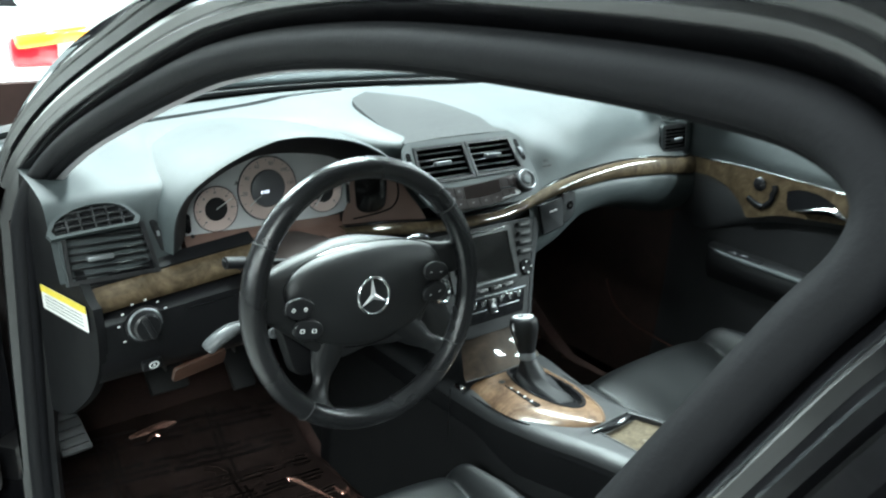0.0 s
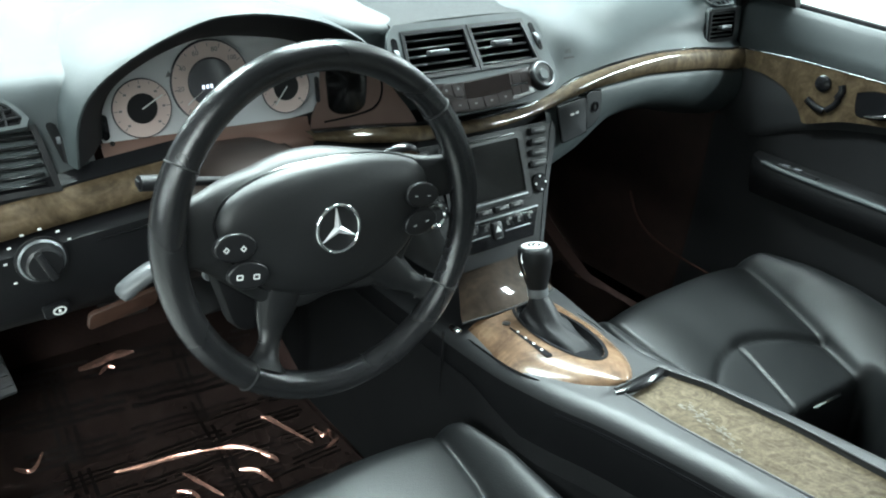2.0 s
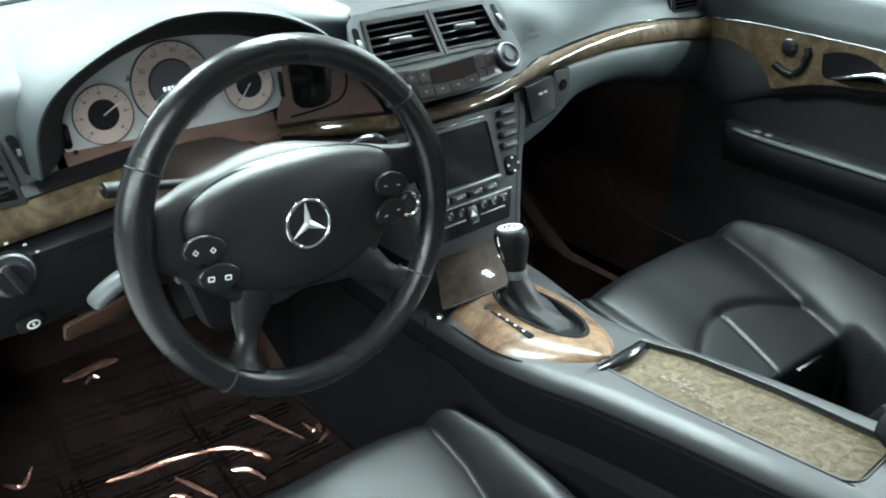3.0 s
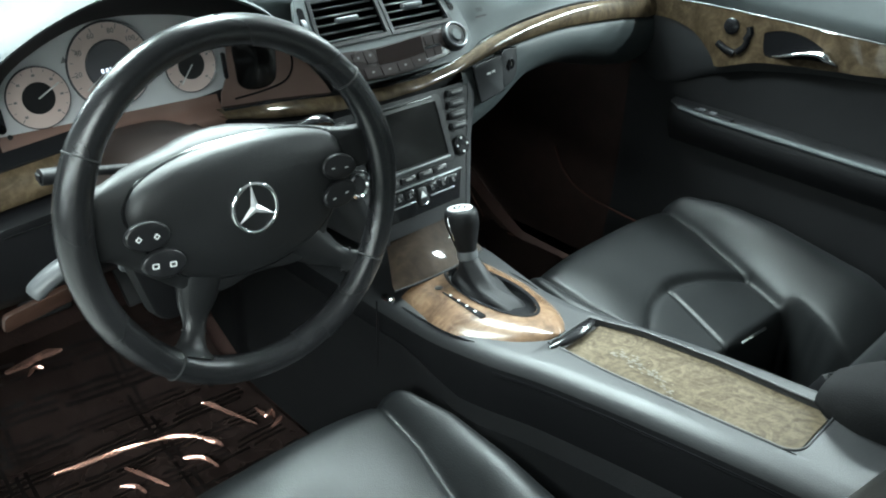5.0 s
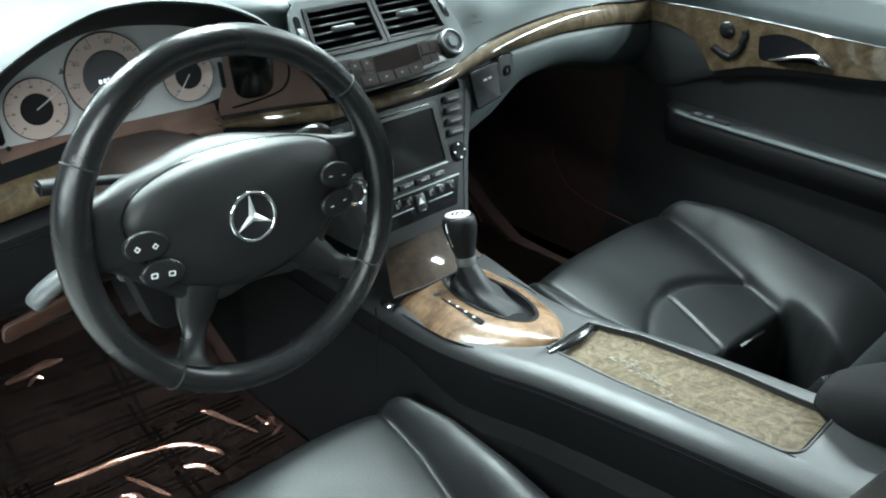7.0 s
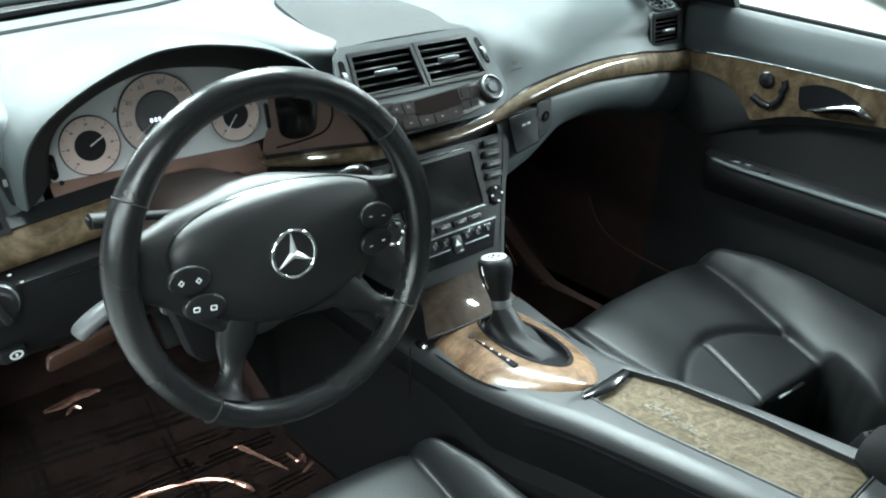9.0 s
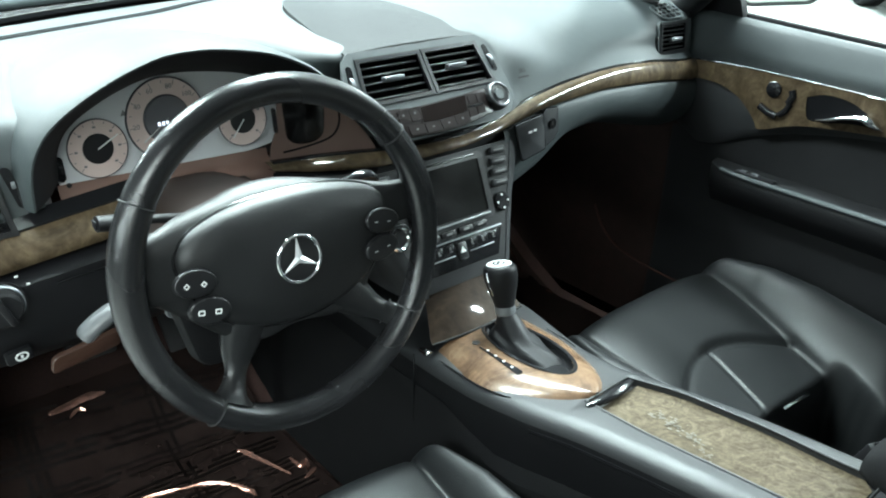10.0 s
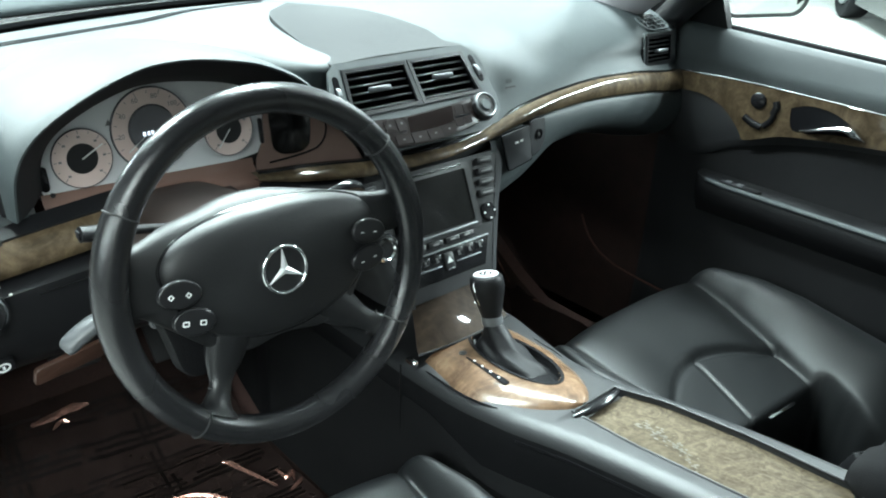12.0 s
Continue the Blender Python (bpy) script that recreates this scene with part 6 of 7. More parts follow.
def mirror_outside():
    m = thing("door_mirror", (0.86, 0.26, 0.94), "black door mirror with pale reflection", "wing mirror")
    rows = []
    for t, k in ((0.0, 0.80), (0.12, 0.95), (0.3, 1.0), (0.6, 0.92), (0.85, 0.7), (1.0, 0.3)):
        rows.append([(0.985 + 0.108 * k * math.copysign(abs(math.cos(a)) ** 0.55, math.cos(a)), 0.250 + 0.12 * t - 0.06 * math.cos(a) * (1 - t), 1.032 + 0.085 * k * math.copysign(abs(math.sin(a)) ** 0.6, math.sin(a))) for a in (2 * math.pi * i / 36 for i in range(36))])
    part("mirror_shell", loft(rows, True, True), PAINT, m, sharp=60)
    f = frame_of((0.985, 0.246, 1.028), (0.91, -0.41, 0), (0, 0, 1))
    s = -1 if (f.to_3x3() @ Vector((0, 0, 1))).y > 0 else 1
    part("mirror_pane", plate(rounded(0.206, 0.136, 0.035, 7), 0.006 * s, f), MIRROR, m, "clear mirror glass")
    part("mirror_rim", ring_plate(rounded(0.222, 0.152, 0.042, 7), rounded(0.206, 0.136, 0.035, 7), 0.008 * s, f), SATIN_BLACK, m)
    part("mirror_foot", tube([(0.80, 0.30, 0.955), (0.86, 0.31, 0.96), (0.92, 0.30, 0.985)], 0.022, 12, flat=0.6), PAINT, m)


mirror_outside()

# ---- body shell round the driver's opening ----
OPENING = [(-0.30, 0.285), (0.22, 0.285), (0.355, 0.33), (0.405, 0.46), (0.405, 0.66), (0.400, 0.82), (0.392, 0.925), (0.350, 0.975), (0.255, 1.035), (0.115, 1.098), (-0.045, 1.160), (-0.14, 1.187), (-0.24, 1.2060),
           (-0.363, 1.2205), (-0.489, 1.2265), (-0.59, 1.2280), (-0.652, 1.2245), (-0.684, 1.211), (-0.688, 1.192), (-0.672, 1.160), (-0.642, 1.095), (-0.600, 1.00), (-0.560, 0.90), (-0.520, 0.75), (-0.495, 0.60), (-0.475, 0.42), (-0.42, 0.32)]


def side_x(z):
    return -0.70 + 0.30 * (z - 0.9) if z > 0.9 else -0.70 - 0.05 * (0.9 - z)


def opening_path():
    pts = smooth_path([(0, y, z) for y, z in OPENING], 6, True)
    return [Vector((side_x(p.z), p.y, p.z)) for p in pts]


def ring_rows(path, profile):
    """Sweep a section round the opening: (outward in the opening's plane, outward from the car)."""
    rows = []
    k = len(path)
    for i, p in enumerate(path):
        d = (path[(i + 1) % k] - path[i - 1]).normalized()
        n = Vector((-1, 0, 0.30)).normalized() if p.z > 0.9 else Vector((-1, 0, 0))
        r = d.cross(n).normalized()
        c = Vector((p.x, -0.12, 0.78))
        if r.dot(p - c) < 0:
            r = -r
        rows.append([p + r * a + n * b for a, b in profile])
    return rows + [rows[0]]


def shell():
    s = thing("car_body", (0, 0, GROUND), "black painted car body round the open driver's door", "car")
    path = opening_path()
    part("door_seal", loft(ring_rows(path, [(0.0 + 0.0145 - 0.0145 * math.cos(a), 0.004 + 0.0135 * math.sin(a)) for a in (2 * math.pi * i / 14 for i in range(14))]), True), RUBBER, s, "thick dark rubber door seal", sharp=80)
    part("inner_seal", loft(ring_rows(path, [(0.010, 0.006), (0.002, 0.003), (-0.0020, -0.004), (-0.0020, -0.010), (0.004, -0.014)])), DEEP_RUBBER, s, "black inner lip of the door seal", sharp=80)
    lin = ring_rows(path, [(0.006, -0.006), (0.000, -0.011), (-0.001, -0.020), (0.010, -0.028), (0.03, -0.032)])
    a0 = min(range(len(path)), key=lambda i: (path[i] - Vector((side_x(0.93), 0.392, 0.925))).length)
    a1 = min(range(len(path)), key=lambda i: (path[i] - Vector((side_x(1.225), -0.363, 1.225))).length)
    part("pillar_lining", loft(lin[a0:a1 + 1]), LINER, s, "pale lilac-grey pillar lining")
    part("lower_lining", loft(lin[a1:] + lin[1:a0 + 1]), SATIN_BLACK, s)
    part("door_jamb", loft(ring_rows(path, [(0.024, -0.006), (0.030, -0.002), (0.034, 0.010), (0.038, 0.022), (0.044, 0.026), (0.050, 0.024)])), PAINT, s, "black painted door jamb", sharp=50)
    upper = [p for p in path]
    k0 = min(range(len(path)), key=lambda i: (path[i] - Vector((side_x(0.93), 0.392, 0.925))).length)
    k1 = min(range(len(path)), key=lambda i: (path[i] - Vector((side_x(0.9), -0.56, 0.90))).length)
    rr = ring_rows(path, [(0.050, 0.024), (0.056, 0.030), (0.062, 0.029), (0.064, 0.020), (0.066, 0.020), (0.068, 0.032), (0.080, 0.035), (0.084, 0.028), (0.088, 0.028), (0.092, 0.034), (0.104, 0.030), (0.118, 0.014), (0.128, -0.010)])
    part("roof_frame", loft(rr[k0:k1 + 1]), PAINT, s, "gloss black roof frame with drip rails", sharp=35)
    # roof skin and headliner
    def roof_z(x, y):
        edge = lerp(y, [(-1.9, 1.10), (-1.2, 1.27), (-0.8, 1.335), (-0.35, 1.345), (0.0, 1.285), (0.25, 1.18)])
        return edge + 0.075 * (1 - (x / 0.56) ** 2)

    part("roof", loft([[(x, y, roof_z(x, y)) for x in steps(-0.56, 0.56, 24)] for y in steps(-1.55, -0.02, 24)]), PAINT, s, "gloss black roof", sharp=80)
    part("headliner", loft([[(x, y, roof_z(x, y) - 0.045) for x in steps(-0.575, 0.575, 16)] for y in steps(-1.55, -0.02, 16)]), HEADLINER, s, "grey cloth headliner", sharp=80)
    pts = [(0.672, 0.395, 0.960), (0.642, 0.27, 1.045), (0.612, 0.12, 1.115), (0.588, -0.04, 1.180), (0.572, -0.15, 1.215)]
    rows = []
    for p in smooth_path(pts, 6):
        rows.append([p + Vector((0.02, -0.02, -0.012)), p + Vector((0, -0.018, -0.012)), p + Vector((-0.025, 0.0, 0.0)), p + Vector((-0.040, 0.05, 0.03)), p + Vector((-0.03, 0.085, 0.055)), p + Vector((0.03, 0.06, 0.05))])
    part("pillar_cover", loft(rows), LINER, s, "pale lilac-grey windscreen pillar cover", sharp=70)
    # right side frame
    rp = [(0.765, 0.36, 0.930), (0.705, 0.18, 1.075), (0.640, -0.04, 1.165), (0.600, -0.24, 1.212), (0.594, -0.50, 1.235), (0.60, -0.72, 1.22)]
    part("right_frame", tube(smooth_path(rp, 6), 0.030, 12), SATIN_BLACK, s)
    rows = []
    for x in steps(-0.64, 0.64, 30):
        f = 1 - (x / 0.64) ** 2
        rows.append([(x, 0.02 * f - 0.10 + 0.10 * f, 1.265 + 0.075 * f * 0.4), (x * 1.04, screen_base(x) + 0.05, 0.985)])
    glz = part("windscreen", loft([[Vector(a).lerp(Vector(b), t) + Vector((0, 0.02, 0.03)) * math.sin(math.pi * t) for t in steps(0, 1, 10)] for a, b in rows]), GLASS, s, "laminated windscreen glass")
    glz.visible_shadow = False
    # bonnet, cowl, wings
    part("cowl_grille", loft([[(x, screen_base(x) + 0.055, 0.972), (x, screen_base(x) + 0.12, 0.955), (x, screen_base(x) + 0.20, 0.965)] for x in steps(-0.74, 0.74, 24)]), SATIN_BLACK, s)
    rows = []
    for y in steps(0.0, 1.0, 20):
        rows.append([(x * (1 - 0.08 * y), screen_base(x) + 0.19 + 1.05 * y, 0.975 - 0.16 * y ** 1.6 - 0.10 * (abs(x) / 0.8) ** 3) for x in steps(-0.80, 0.80, 24)])
    part("bonnet", loft(rows), PAINT, s, "gloss black bonnet", sharp=80)
    for sx in (-1, 1):
        rows = []
        for y in steps(0.43, 1.75, 20):
            rows.append([(sx * 0.79, y, 0.875 - 0.10 * max(0, y - 0.6)), (sx * 0.87, y, 0.83 - 0.10 * max(0, y - 0.6)), (sx * 0.905, y, 0.70), (sx * 0.905, y, 0.50), (sx * 0.88, y, 0.22)])
        part("front_wing", loft(rows), PAINT, s, "black front wing", sharp=70)
        rows = []
        for y in steps(-0.60 if sx < 0 else -0.95, -2.50, 26):
            rows.append([(sx * 0.735, y, 0.955), (sx * 0.80, y, 0.945), (sx * 0.875, y, 0.90), (sx * 0.905, y, 0.75), (sx * 0.905, y, 0.50), (sx * 0.88, y, 0.22)])
        part("rear_side", loft(rows), PAINT, s, "black rear door and side", sharp=70)
        part("sill", box((sx * 0.82, 0.0, 0.19), (0.15, 2.2, 0.12), 0.03), PAINT, s)
    tail = [(-1.55, 0.0, 0.56), (-1.72, -0.11, 0.60), (-1.92, -0.26, 0.66)]
    part("rear_screen", loft([[(w * k, y, roof_z(0.56 * k, -1.55) - 0.004 + dz - 0.05 * (k * k) * (-dz)) for k in steps(-1, 1, 14)] for y, dz, w in tail]), GLOSS, s, "dark rear screen", sharp=70)
    deck = [(-1.92, 0.955, 0.70), (-2.10, 0.975, 0.76), (-2.40, 0.965, 0.76), (-2.52, 0.93, 0.74), (-2.56, 0.72, 0.80), (-2.58, 0.50, 0.84), (-2.54, 0.25, 0.80)]
    part("boot_lid", loft([[(w * k, y, z - 0.03 * k * k) for k in steps(-1, 1, 14)] for y, z, w in deck]), PAINT, s, "gloss black boot lid and rear bumper", sharp=60)
    nose = [(2.03, 0.800, 0.70), (2.12, 0.74, 0.74), (2.17, 0.60, 0.80), (2.19, 0.42, 0.84), (2.14, 0.22, 0.82)]
    part("front_bumper", loft([[(w * k, y - 0.22 * k * k, z - 0.04 * k * k) for k in steps(-1, 1, 16)] for y, z, w in nose]), PAINT, s, "gloss black nose and bumper", sharp=60)
    part("rear_window", loft([[(-0.640 - 0.09 * (0.95 - z), y, z) for z in (0.955, 1.05, 1.15, 1.24)] for y in (-0.80, -1.1, -1.45)]), GREY_PANE, s, "rear side window with reflected grey in its colour")
    # unseen right pillar and window, added to block light from behind
    part("right_pillar", loft([[(0.735 - 0.3 * (z - 0.95), y, z) for y in (-0.66 + 0.12 * (z - 0.95), -0.72, -0.80)] for z in (0.94, 1.05, 1.15, 1.24)]), SATIN_BLACK, s, "black middle pillar")
    part("rear_window", loft([[(0.735 - 0.3 * (z - 0.95), y, z) for z in (0.955, 1.05, 1.15, 1.25)] for y in (-0.80, -1.1, -1.5)]), GLOSS, s, "dark rear side window")
    # wheels
    for sx in (-1, 1):
        for y in (1.25, -1.6):
            f = frame_of((sx * 0.80, y, GROUND + 0.32), (0, 1, 0), (0, 0, 1))
            ty = part("tyre", lathe([(0.20, -0.10), (0.30, -0.11), (0.32, -0.08), (0.32, 0.08), (0.30, 0.11), (0.20, 0.10)], f, 36), RUBBER, s)
            part("wheel_rim", lathe([(0.0, -0.09), (0.2, -0.09), (0.2, 0.09), (0.0, 0.07)], f, 30), SATIN, ty)
    # hinge pillar outside the seal
    part("hinge_pillar", loft([[(-0.745, 0.445, z), (-0.765, 0.50, z), (-0.80, 0.60, z), (-0.86, 0.66, z)] for z in (0.28, 0.45, 0.62, 0.80, 0.90)]), PAINT, s, "painted hinge pillar")
    for z in (0.46, 0.74):
        hg = part("door_hinge", box((-0.80, 0.50, z), (0.06, 0.05, 0.07), 0.012), STEEL, s, "bolted steel door hinge")
        part("hinge_bolt", lathe([(0.0, 0.0), (0.010, 0.0), (0.010, 0.008), (0.0, 0.008)], frame_of((-0.80, 0.474, z), (1, 0, 0), (0, 0, 1)), 6), STEEL, hg)
    # floor pan and walls of the footwells
    part("floor_pan", loft([[(x, y, 0.195 + 0.28 * max(0.0, (y - 0.55) / 0.4) ** 1.3) for x in (-0.74, -0.4, 0.0, 0.4, 0.74)] for y in steps(-1.5, 0.98, 24)]), CARPET, s, "dark brown carpeted floor")
    # bulkhead and kick panels carry the footwell's shade in their colour
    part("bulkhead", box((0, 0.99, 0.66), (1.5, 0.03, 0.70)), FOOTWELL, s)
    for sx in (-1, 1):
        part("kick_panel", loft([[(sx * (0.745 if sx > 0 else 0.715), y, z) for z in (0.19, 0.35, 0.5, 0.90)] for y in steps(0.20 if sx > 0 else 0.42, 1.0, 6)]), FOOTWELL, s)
    # carpeted tunnel painted black for the shade under the dash
    part("tunnel", loft([[(-0.110, y, 0.19), (-0.105, y, 0.45), (-0.10, y, 0.55), (0.10, y, 0.55), (0.105, y, 0.45), (0.110, y, 0.19)] for y in (0.14, 0.5, 0.99)]), SHADED_BLACK, s)
    part("sill_edge", tube(smooth_path([(0.70, 0.455, 0.49), (0.70, 0.425, 0.44), (0.70, 0.37, 0.405), (0.70, 0.262, 0.388), (0.705, 0.1, 0.38), (0.71, -0.3, 0.37)], 6), 0.0026, 8), SILL_EDGE, s, "brownish edge of the sill trim")
    part("door_gap_seal", tube([(0.7315, 0.296, z) for z in steps(0.965, 0.74, 5)], 0.003, 8), RUBBER, s)


shell()


def wipers():
    for x0, x1, dy in ((-0.45, 0.10, 0.0), (0.02, 0.56, 0.01)):
        w = thing("windscreen_wiper", (x0, screen_base(x0) + 0.1, 0.97), "black wiper resting at the windscreen's foot", "wiper", "wipers")
        pts = [(x, screen_base(x) + 0.085 + dy, 1.004) for x in steps(x0, x1, 14)]
        part("blade", tube(pts, 0.007, 8, flat=1.3), SATIN_BLACK, w)
        part("arm", tube([(x0 - 0.02, screen_base(x0) + 0.12, 0.985), ((x0 + x1) / 2, screen_base((x0 + x1) / 2) + 0.10 + dy, 1.016)], 0.008, 8, flat=0.6), SATIN_BLACK, w)


wipers()

# ---- footwell things ----


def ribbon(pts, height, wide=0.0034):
    """A fold's glint: a narrow curved band turned to send lamp light to the camera."""
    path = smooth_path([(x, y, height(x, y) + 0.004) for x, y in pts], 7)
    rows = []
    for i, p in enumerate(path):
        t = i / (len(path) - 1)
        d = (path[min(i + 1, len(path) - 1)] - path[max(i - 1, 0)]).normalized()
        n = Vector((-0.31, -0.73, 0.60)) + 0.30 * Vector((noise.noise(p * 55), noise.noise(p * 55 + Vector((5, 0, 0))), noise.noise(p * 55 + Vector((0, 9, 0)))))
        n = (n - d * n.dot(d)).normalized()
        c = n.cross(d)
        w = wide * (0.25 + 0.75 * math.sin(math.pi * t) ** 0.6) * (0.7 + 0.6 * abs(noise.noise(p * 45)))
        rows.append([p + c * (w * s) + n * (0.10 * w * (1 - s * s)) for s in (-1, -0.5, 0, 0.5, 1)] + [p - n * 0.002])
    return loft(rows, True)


def floor_mat():
    """Protective film over the driver's floor: creased, with printed lines on it."""
    f = thing("protective_floor_film", (-0.4, 0.45, 0.21), "creased brown plastic floor film with dark printed lines", "floor film")

    def height(x, y):
        z = 0.214 + 0.28 * max(0.0, (y - 0.55) / 0.4) ** 1.3
        z += 0.006 * noise.noise(Vector((x * 9, y * 9, 1.0))) + 0.003 * noise.noise(Vector((x * 26, y * 26, 4.0)))
        return z

    rows = [[(x, y, height(x, y)) for x in steps(-0.69, -0.145, 70)] for y in steps(0.02, 0.745, 90)]
    part("film", loft(rows), FILM, f, sharp=80)
    # glints on the folds: pale metal bands placed to fit the camera's view
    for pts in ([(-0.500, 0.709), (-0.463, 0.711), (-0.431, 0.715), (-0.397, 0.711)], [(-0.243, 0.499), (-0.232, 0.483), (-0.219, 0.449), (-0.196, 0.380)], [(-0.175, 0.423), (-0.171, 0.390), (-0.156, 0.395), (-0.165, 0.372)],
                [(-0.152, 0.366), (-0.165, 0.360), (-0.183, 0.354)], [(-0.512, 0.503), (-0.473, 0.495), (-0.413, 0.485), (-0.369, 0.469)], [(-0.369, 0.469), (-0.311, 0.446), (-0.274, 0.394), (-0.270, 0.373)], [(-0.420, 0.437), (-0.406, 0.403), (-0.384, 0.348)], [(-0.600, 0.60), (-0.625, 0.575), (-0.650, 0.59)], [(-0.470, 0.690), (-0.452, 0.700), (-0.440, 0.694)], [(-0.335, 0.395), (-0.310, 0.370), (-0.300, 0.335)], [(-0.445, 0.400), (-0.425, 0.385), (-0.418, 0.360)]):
        part("fold", ribbon(pts, height, 0.0095 if pts[0][1] > 0.7 else 0.0045), FOLD_GLINT, f, "film fold with its glint in pale metal colour")
    random.seed(5)

    def printed(x0, y0, x1, y1, wide):
        path = [(x0 + (x1 - x0) * t, y0 + (y1 - y0) * t) for t in steps(0, 1, max(2, int(math.hypot(x1 - x0, y1 - y0) / 0.012)))]
        d = Vector((x1 - x0, y1 - y0)).normalized()
        q = Vector((-d.y, d.x)) * wide / 2
        part("printed_bar", loft([[(x + q.x, y + q.y, height(x + q.x, y + q.y) + 0.0012), (x - q.x, y - q.y, height(x - q.x, y - q.y) + 0.0012)] for x, y in path]), MAT_INK, f)

    for r in range(8):
        y0 = 0.225 + 0.066 * r
        for dy in (0.0, 0.013, 0.026):
            x = -0.66 + random.uniform(0.0, 0.04)
            while x < -0.19:
                w = random.uniform(0.10, 0.24)
                x1 = min(x + w, -0.165)
                printed(x, y0 + dy - 0.09 * (x + 0.4), x1, y0 + dy - 0.09 * (x1 + 0.4), random.uniform(0.004, 0.008))
                x += w + random.uniform(0.008, 0.03)
    for x0 in (-0.585, -0.570, -0.555, -0.350, -0.335):
        y = 0.22
        while y < 0.70:
            h = random.uniform(0.04, 0.11)
            printed(x0 + 0.07 * (y - 0.4), y, x0 + 0.07 * (y + h - 0.4), min(0.72, y + h), 0.0065)
            y += h + random.uniform(0.008, 0.02)


floor_mat()


def pedals():
    p = thing("foot_rest", (-0.66, 0.52, 0.3), "grey ribbed foot rest pedal", "pedal")
    m = pose(-0.660, 0.50, 0.492, 35, 0, 6)
    pad = part("pedal_pad", box((0, 0, 0), (0.052, 0.095, 0.012), 0.004, m), PEDAL, p)
    for i in range(5):
        part("pad_rib", box((0, -0.034 + 0.017 * i, 0.007), (0.044, 0.006, 0.004), 0.001, m), PEDAL, pad)
    part("pedal_arm", tube([m @ Vector((0, 0, -0.006)), (-0.66, 0.62, 0.40), (-0.66, 0.80, 0.42)], 0.010, 8), STEEL, p)
    for x, w, name in ((-0.40, 0.085, "brake_pedal"), (-0.24, 0.055, "accelerator_pedal")):
        q = thing(name, (x, 0.78, 0.4), "black rubber pedal under the dash", "pedal")
        m = pose(x, 0.74, 0.40, 50, 0, 0)
        part("pedal_pad", box((0, 0, 0), (w, 0.06 if w > 0.06 else 0.14, 0.014), 0.005, m), PEDAL, q)
        part("pedal_arm", tube([(x, 0.75, 0.41), (x, 0.84, 0.55), (x, 0.97, 0.64)], 0.009, 8), STEEL, q)


pedals()


def passenger_film():
    f = thing("protective_floor_film", (0.42, 0.5, 0.2), "creased brown plastic film in the passenger footwell", "floor film")

    def height(x, y):
        return 0.212 + 0.28 * max(0.0, (y - 0.55) / 0.4) ** 1.3 + 0.007 * noise.noise(Vector((x * 9, y * 9, 7.0))) + 0.003 * noise.noise(Vector((x * 26, y * 26, 9.0)))

    part("film", loft([[(x, y, height(x, y)) for x in steps(0.145, 0.69, 50)] for y in steps(0.05, 0.90, 60)]), FILM, f, sharp=80)
    # more glints painted as pale bands, turned like the driver's ones
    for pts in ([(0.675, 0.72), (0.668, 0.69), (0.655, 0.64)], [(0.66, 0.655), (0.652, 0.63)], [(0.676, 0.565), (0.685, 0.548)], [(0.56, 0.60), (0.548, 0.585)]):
        part("fold", ribbon(pts, height, 0.003), FOLD_GLINT, f, "film crease with its glint in pale metal colour")


passenger_film()

# ---- other cars in the showroom ----


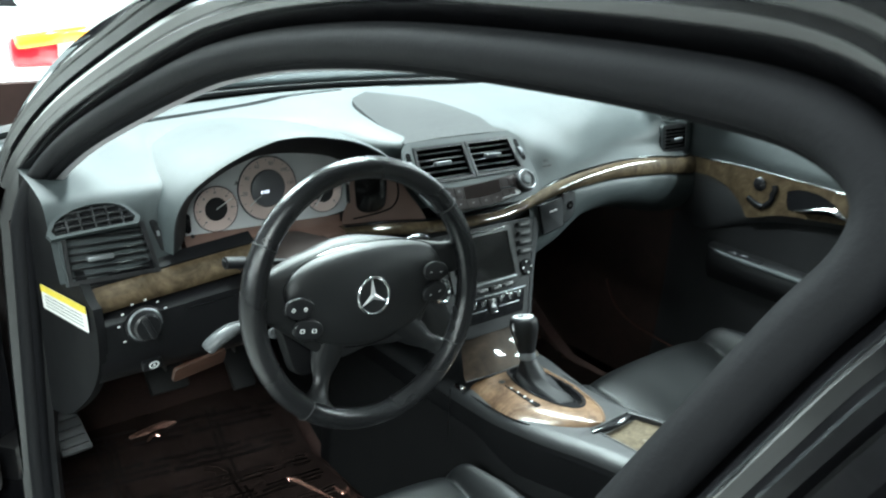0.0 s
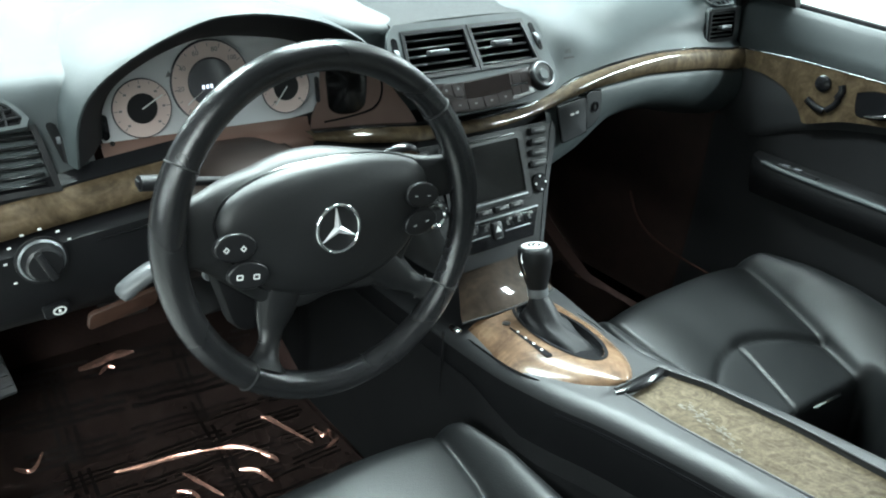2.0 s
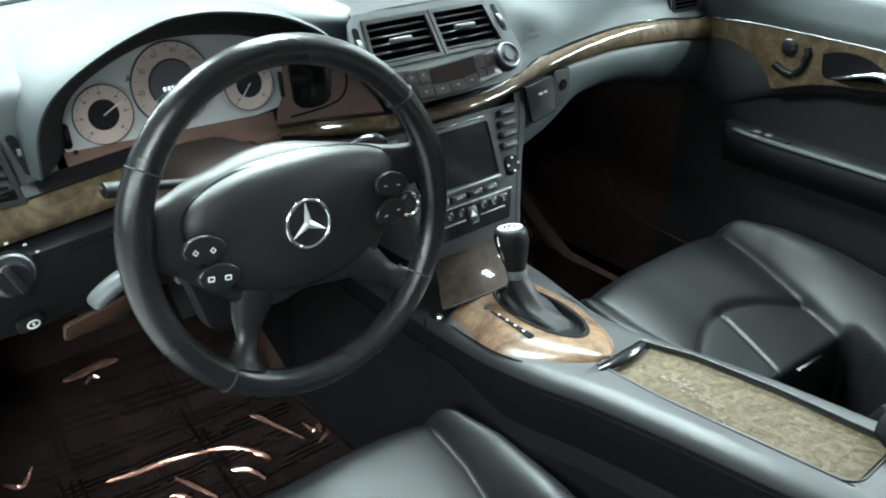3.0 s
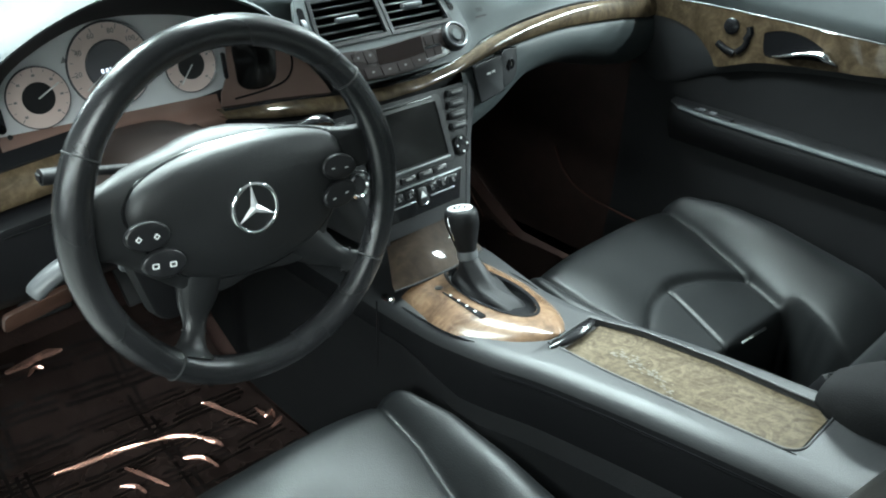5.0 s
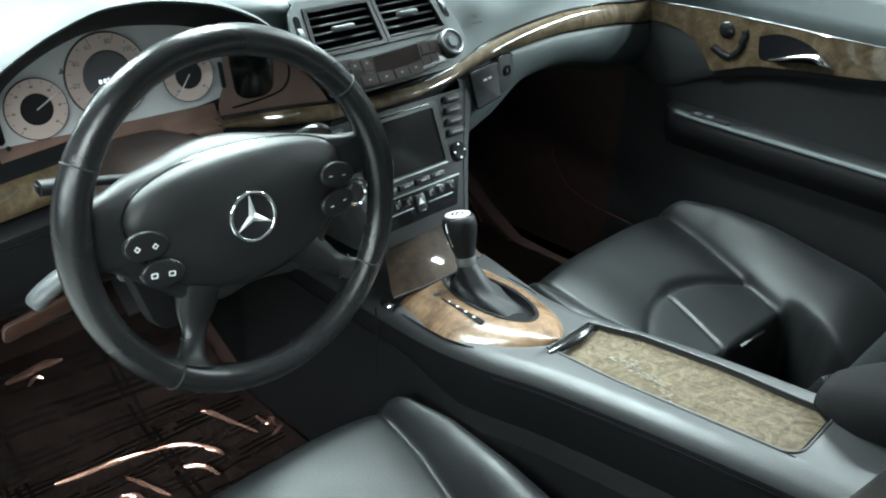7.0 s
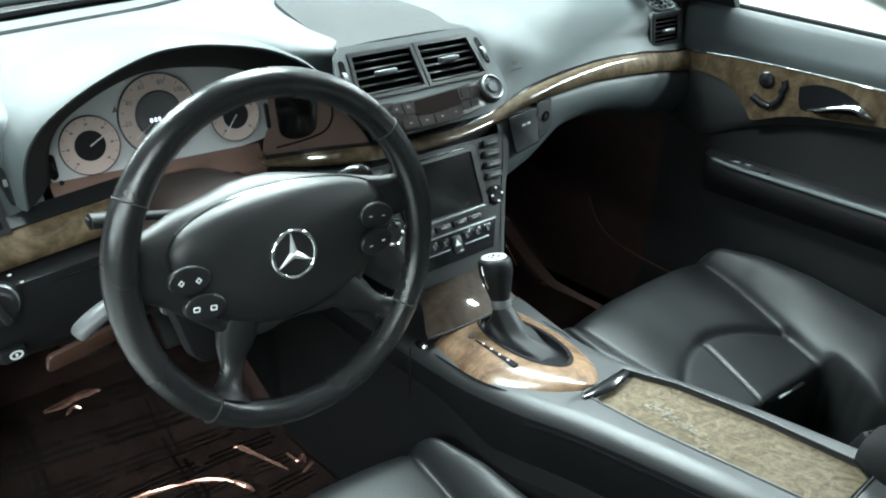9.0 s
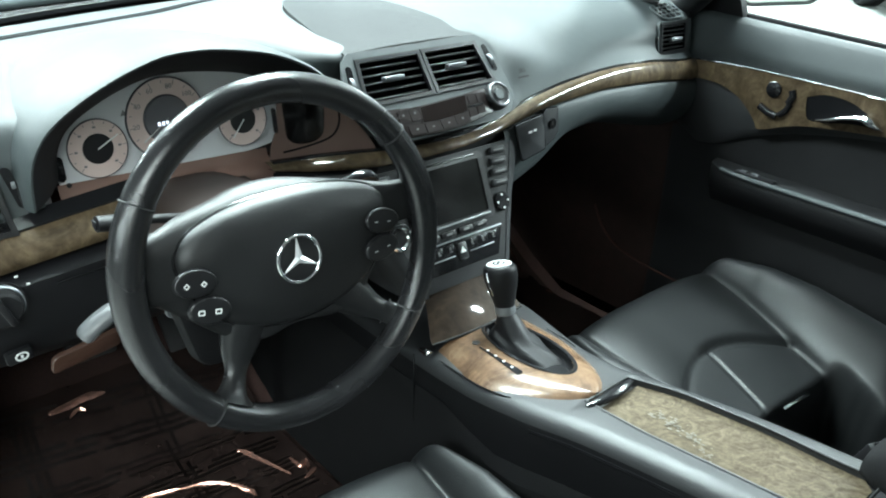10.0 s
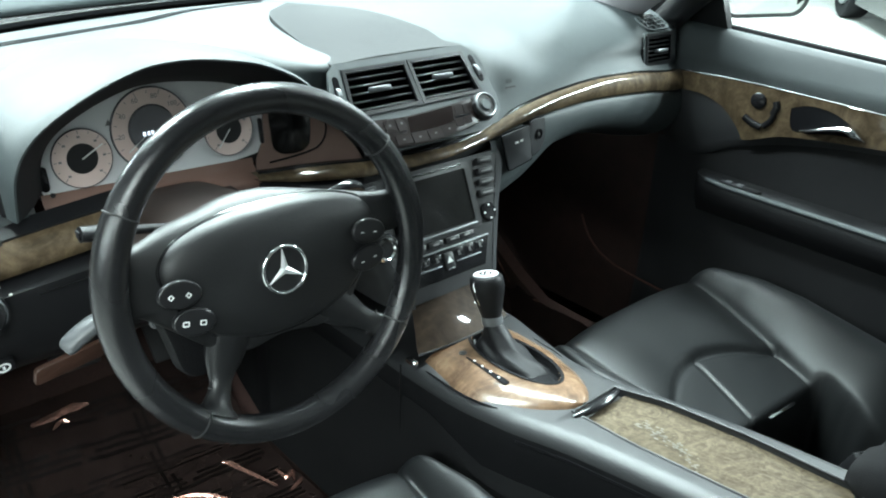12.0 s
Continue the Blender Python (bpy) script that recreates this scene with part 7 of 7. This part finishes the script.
def parked_car(x, y, heading, paint, label):
    c = thing("parked_car", (0, 0, 0), label, "car")
    prof = [(-2.2, 0.35, 0.80, 0.60), (-2.15, 0.86, 0.84, 0.78), (-1.7, 0.95, 0.88, 0.82), (-1.4, 0.97, 0.89, 0.84), (0.75, 0.92, 0.89, 0.84), (1.2, 0.86, 0.88, 0.82), (1.9, 0.72, 0.84, 0.76), (2.15, 0.60, 0.76, 0.62)]
    rows = []
    for yy, top, w, wt in prof:
        rows.append([(-w, yy, 0.18), (-w - 0.02, yy, 0.45), (-w, yy, max(0.5, top - 0.18)), (-wt, yy, top), (0, yy, top + 0.03), (wt, yy, top), (w, yy, max(0.5, top - 0.18)), (w + 0.02, yy, 0.45), (w, yy, 0.18)])
    part("body", loft(rows, True, True), paint, c, sharp=50)
    cab = []
    for yy, z, w in ((-1.75, 0.95, 0.70), (-1.2, 1.30, 0.60), (-0.4, 1.40, 0.58), (0.1, 1.36, 0.57), (0.85, 0.93, 0.68)):
        cab.append([(-0.74, yy, 0.90), (-w, yy, z), (0, yy, z + 0.04), (w, yy, z), (0.74, yy, 0.90)])
    part("roof", loft([[(p[0] * 0.97, p[1], p[2] + 0.004) for p in r[1:4]] for r in cab[1:4]]), paint, c, sharp=60)
    part("windows", loft(cab), GLOSS, c, "dark window glass", sharp=40)
    for sx in (-1, 1):
        lens = part("tail_light", box((sx * 0.66, -2.185, 0.74), (0.26, 0.10, 0.17), 0.04), RED, c, "red tail light")
        part("indicator", box((sx * 0.62 + 0.14, -2.215, 0.800), (0.40, 0.10, 0.075), 0.02, Matrix.Translation((sx * 0.62, 0, 0.80)) @ Matrix.Rotation(radians(-7), 4, "Y") @ Matrix.Translation((-sx * 0.62, 0, -0.80))), AMBER, lens)
        part("headlight", box((sx * 0.60, 2.05, 0.62), (0.26, 0.12, 0.12), 0.04), GLASS, c)
        for yy in (1.35, -1.35):
            f = frame_of((sx * 0.80, yy, 0.32), (0, 1, 0), (0, 0, 1))
            ty = part("tyre", lathe([(0.20, -0.10), (0.30, -0.11), (0.32, -0.08), (0.32, 0.08), (0.30, 0.11), (0.20, 0.10)], f, 30), RUBBER, c)
            part("wheel_rim", lathe([(0.0, -0.12), (0.19, -0.115), (0.2, 0.115), (0.0, 0.12)], f, 24), SATIN, ty)
    part("rear_bumper", box((0, -2.2, 0.44), (1.66, 0.14, 0.44), 0.06), paint, c)
    c.location = (0, 0, 0)
    c.matrix_basis = pose(x, y, GROUND, 0, 0, heading)
    return c


parked_car(-0.47, 6.4, 0, WHITE_PAINT, "white parked car with red tail lights")
parked_car(7.5, 1.5, -51, PAINT, "black parked car across the showroom")
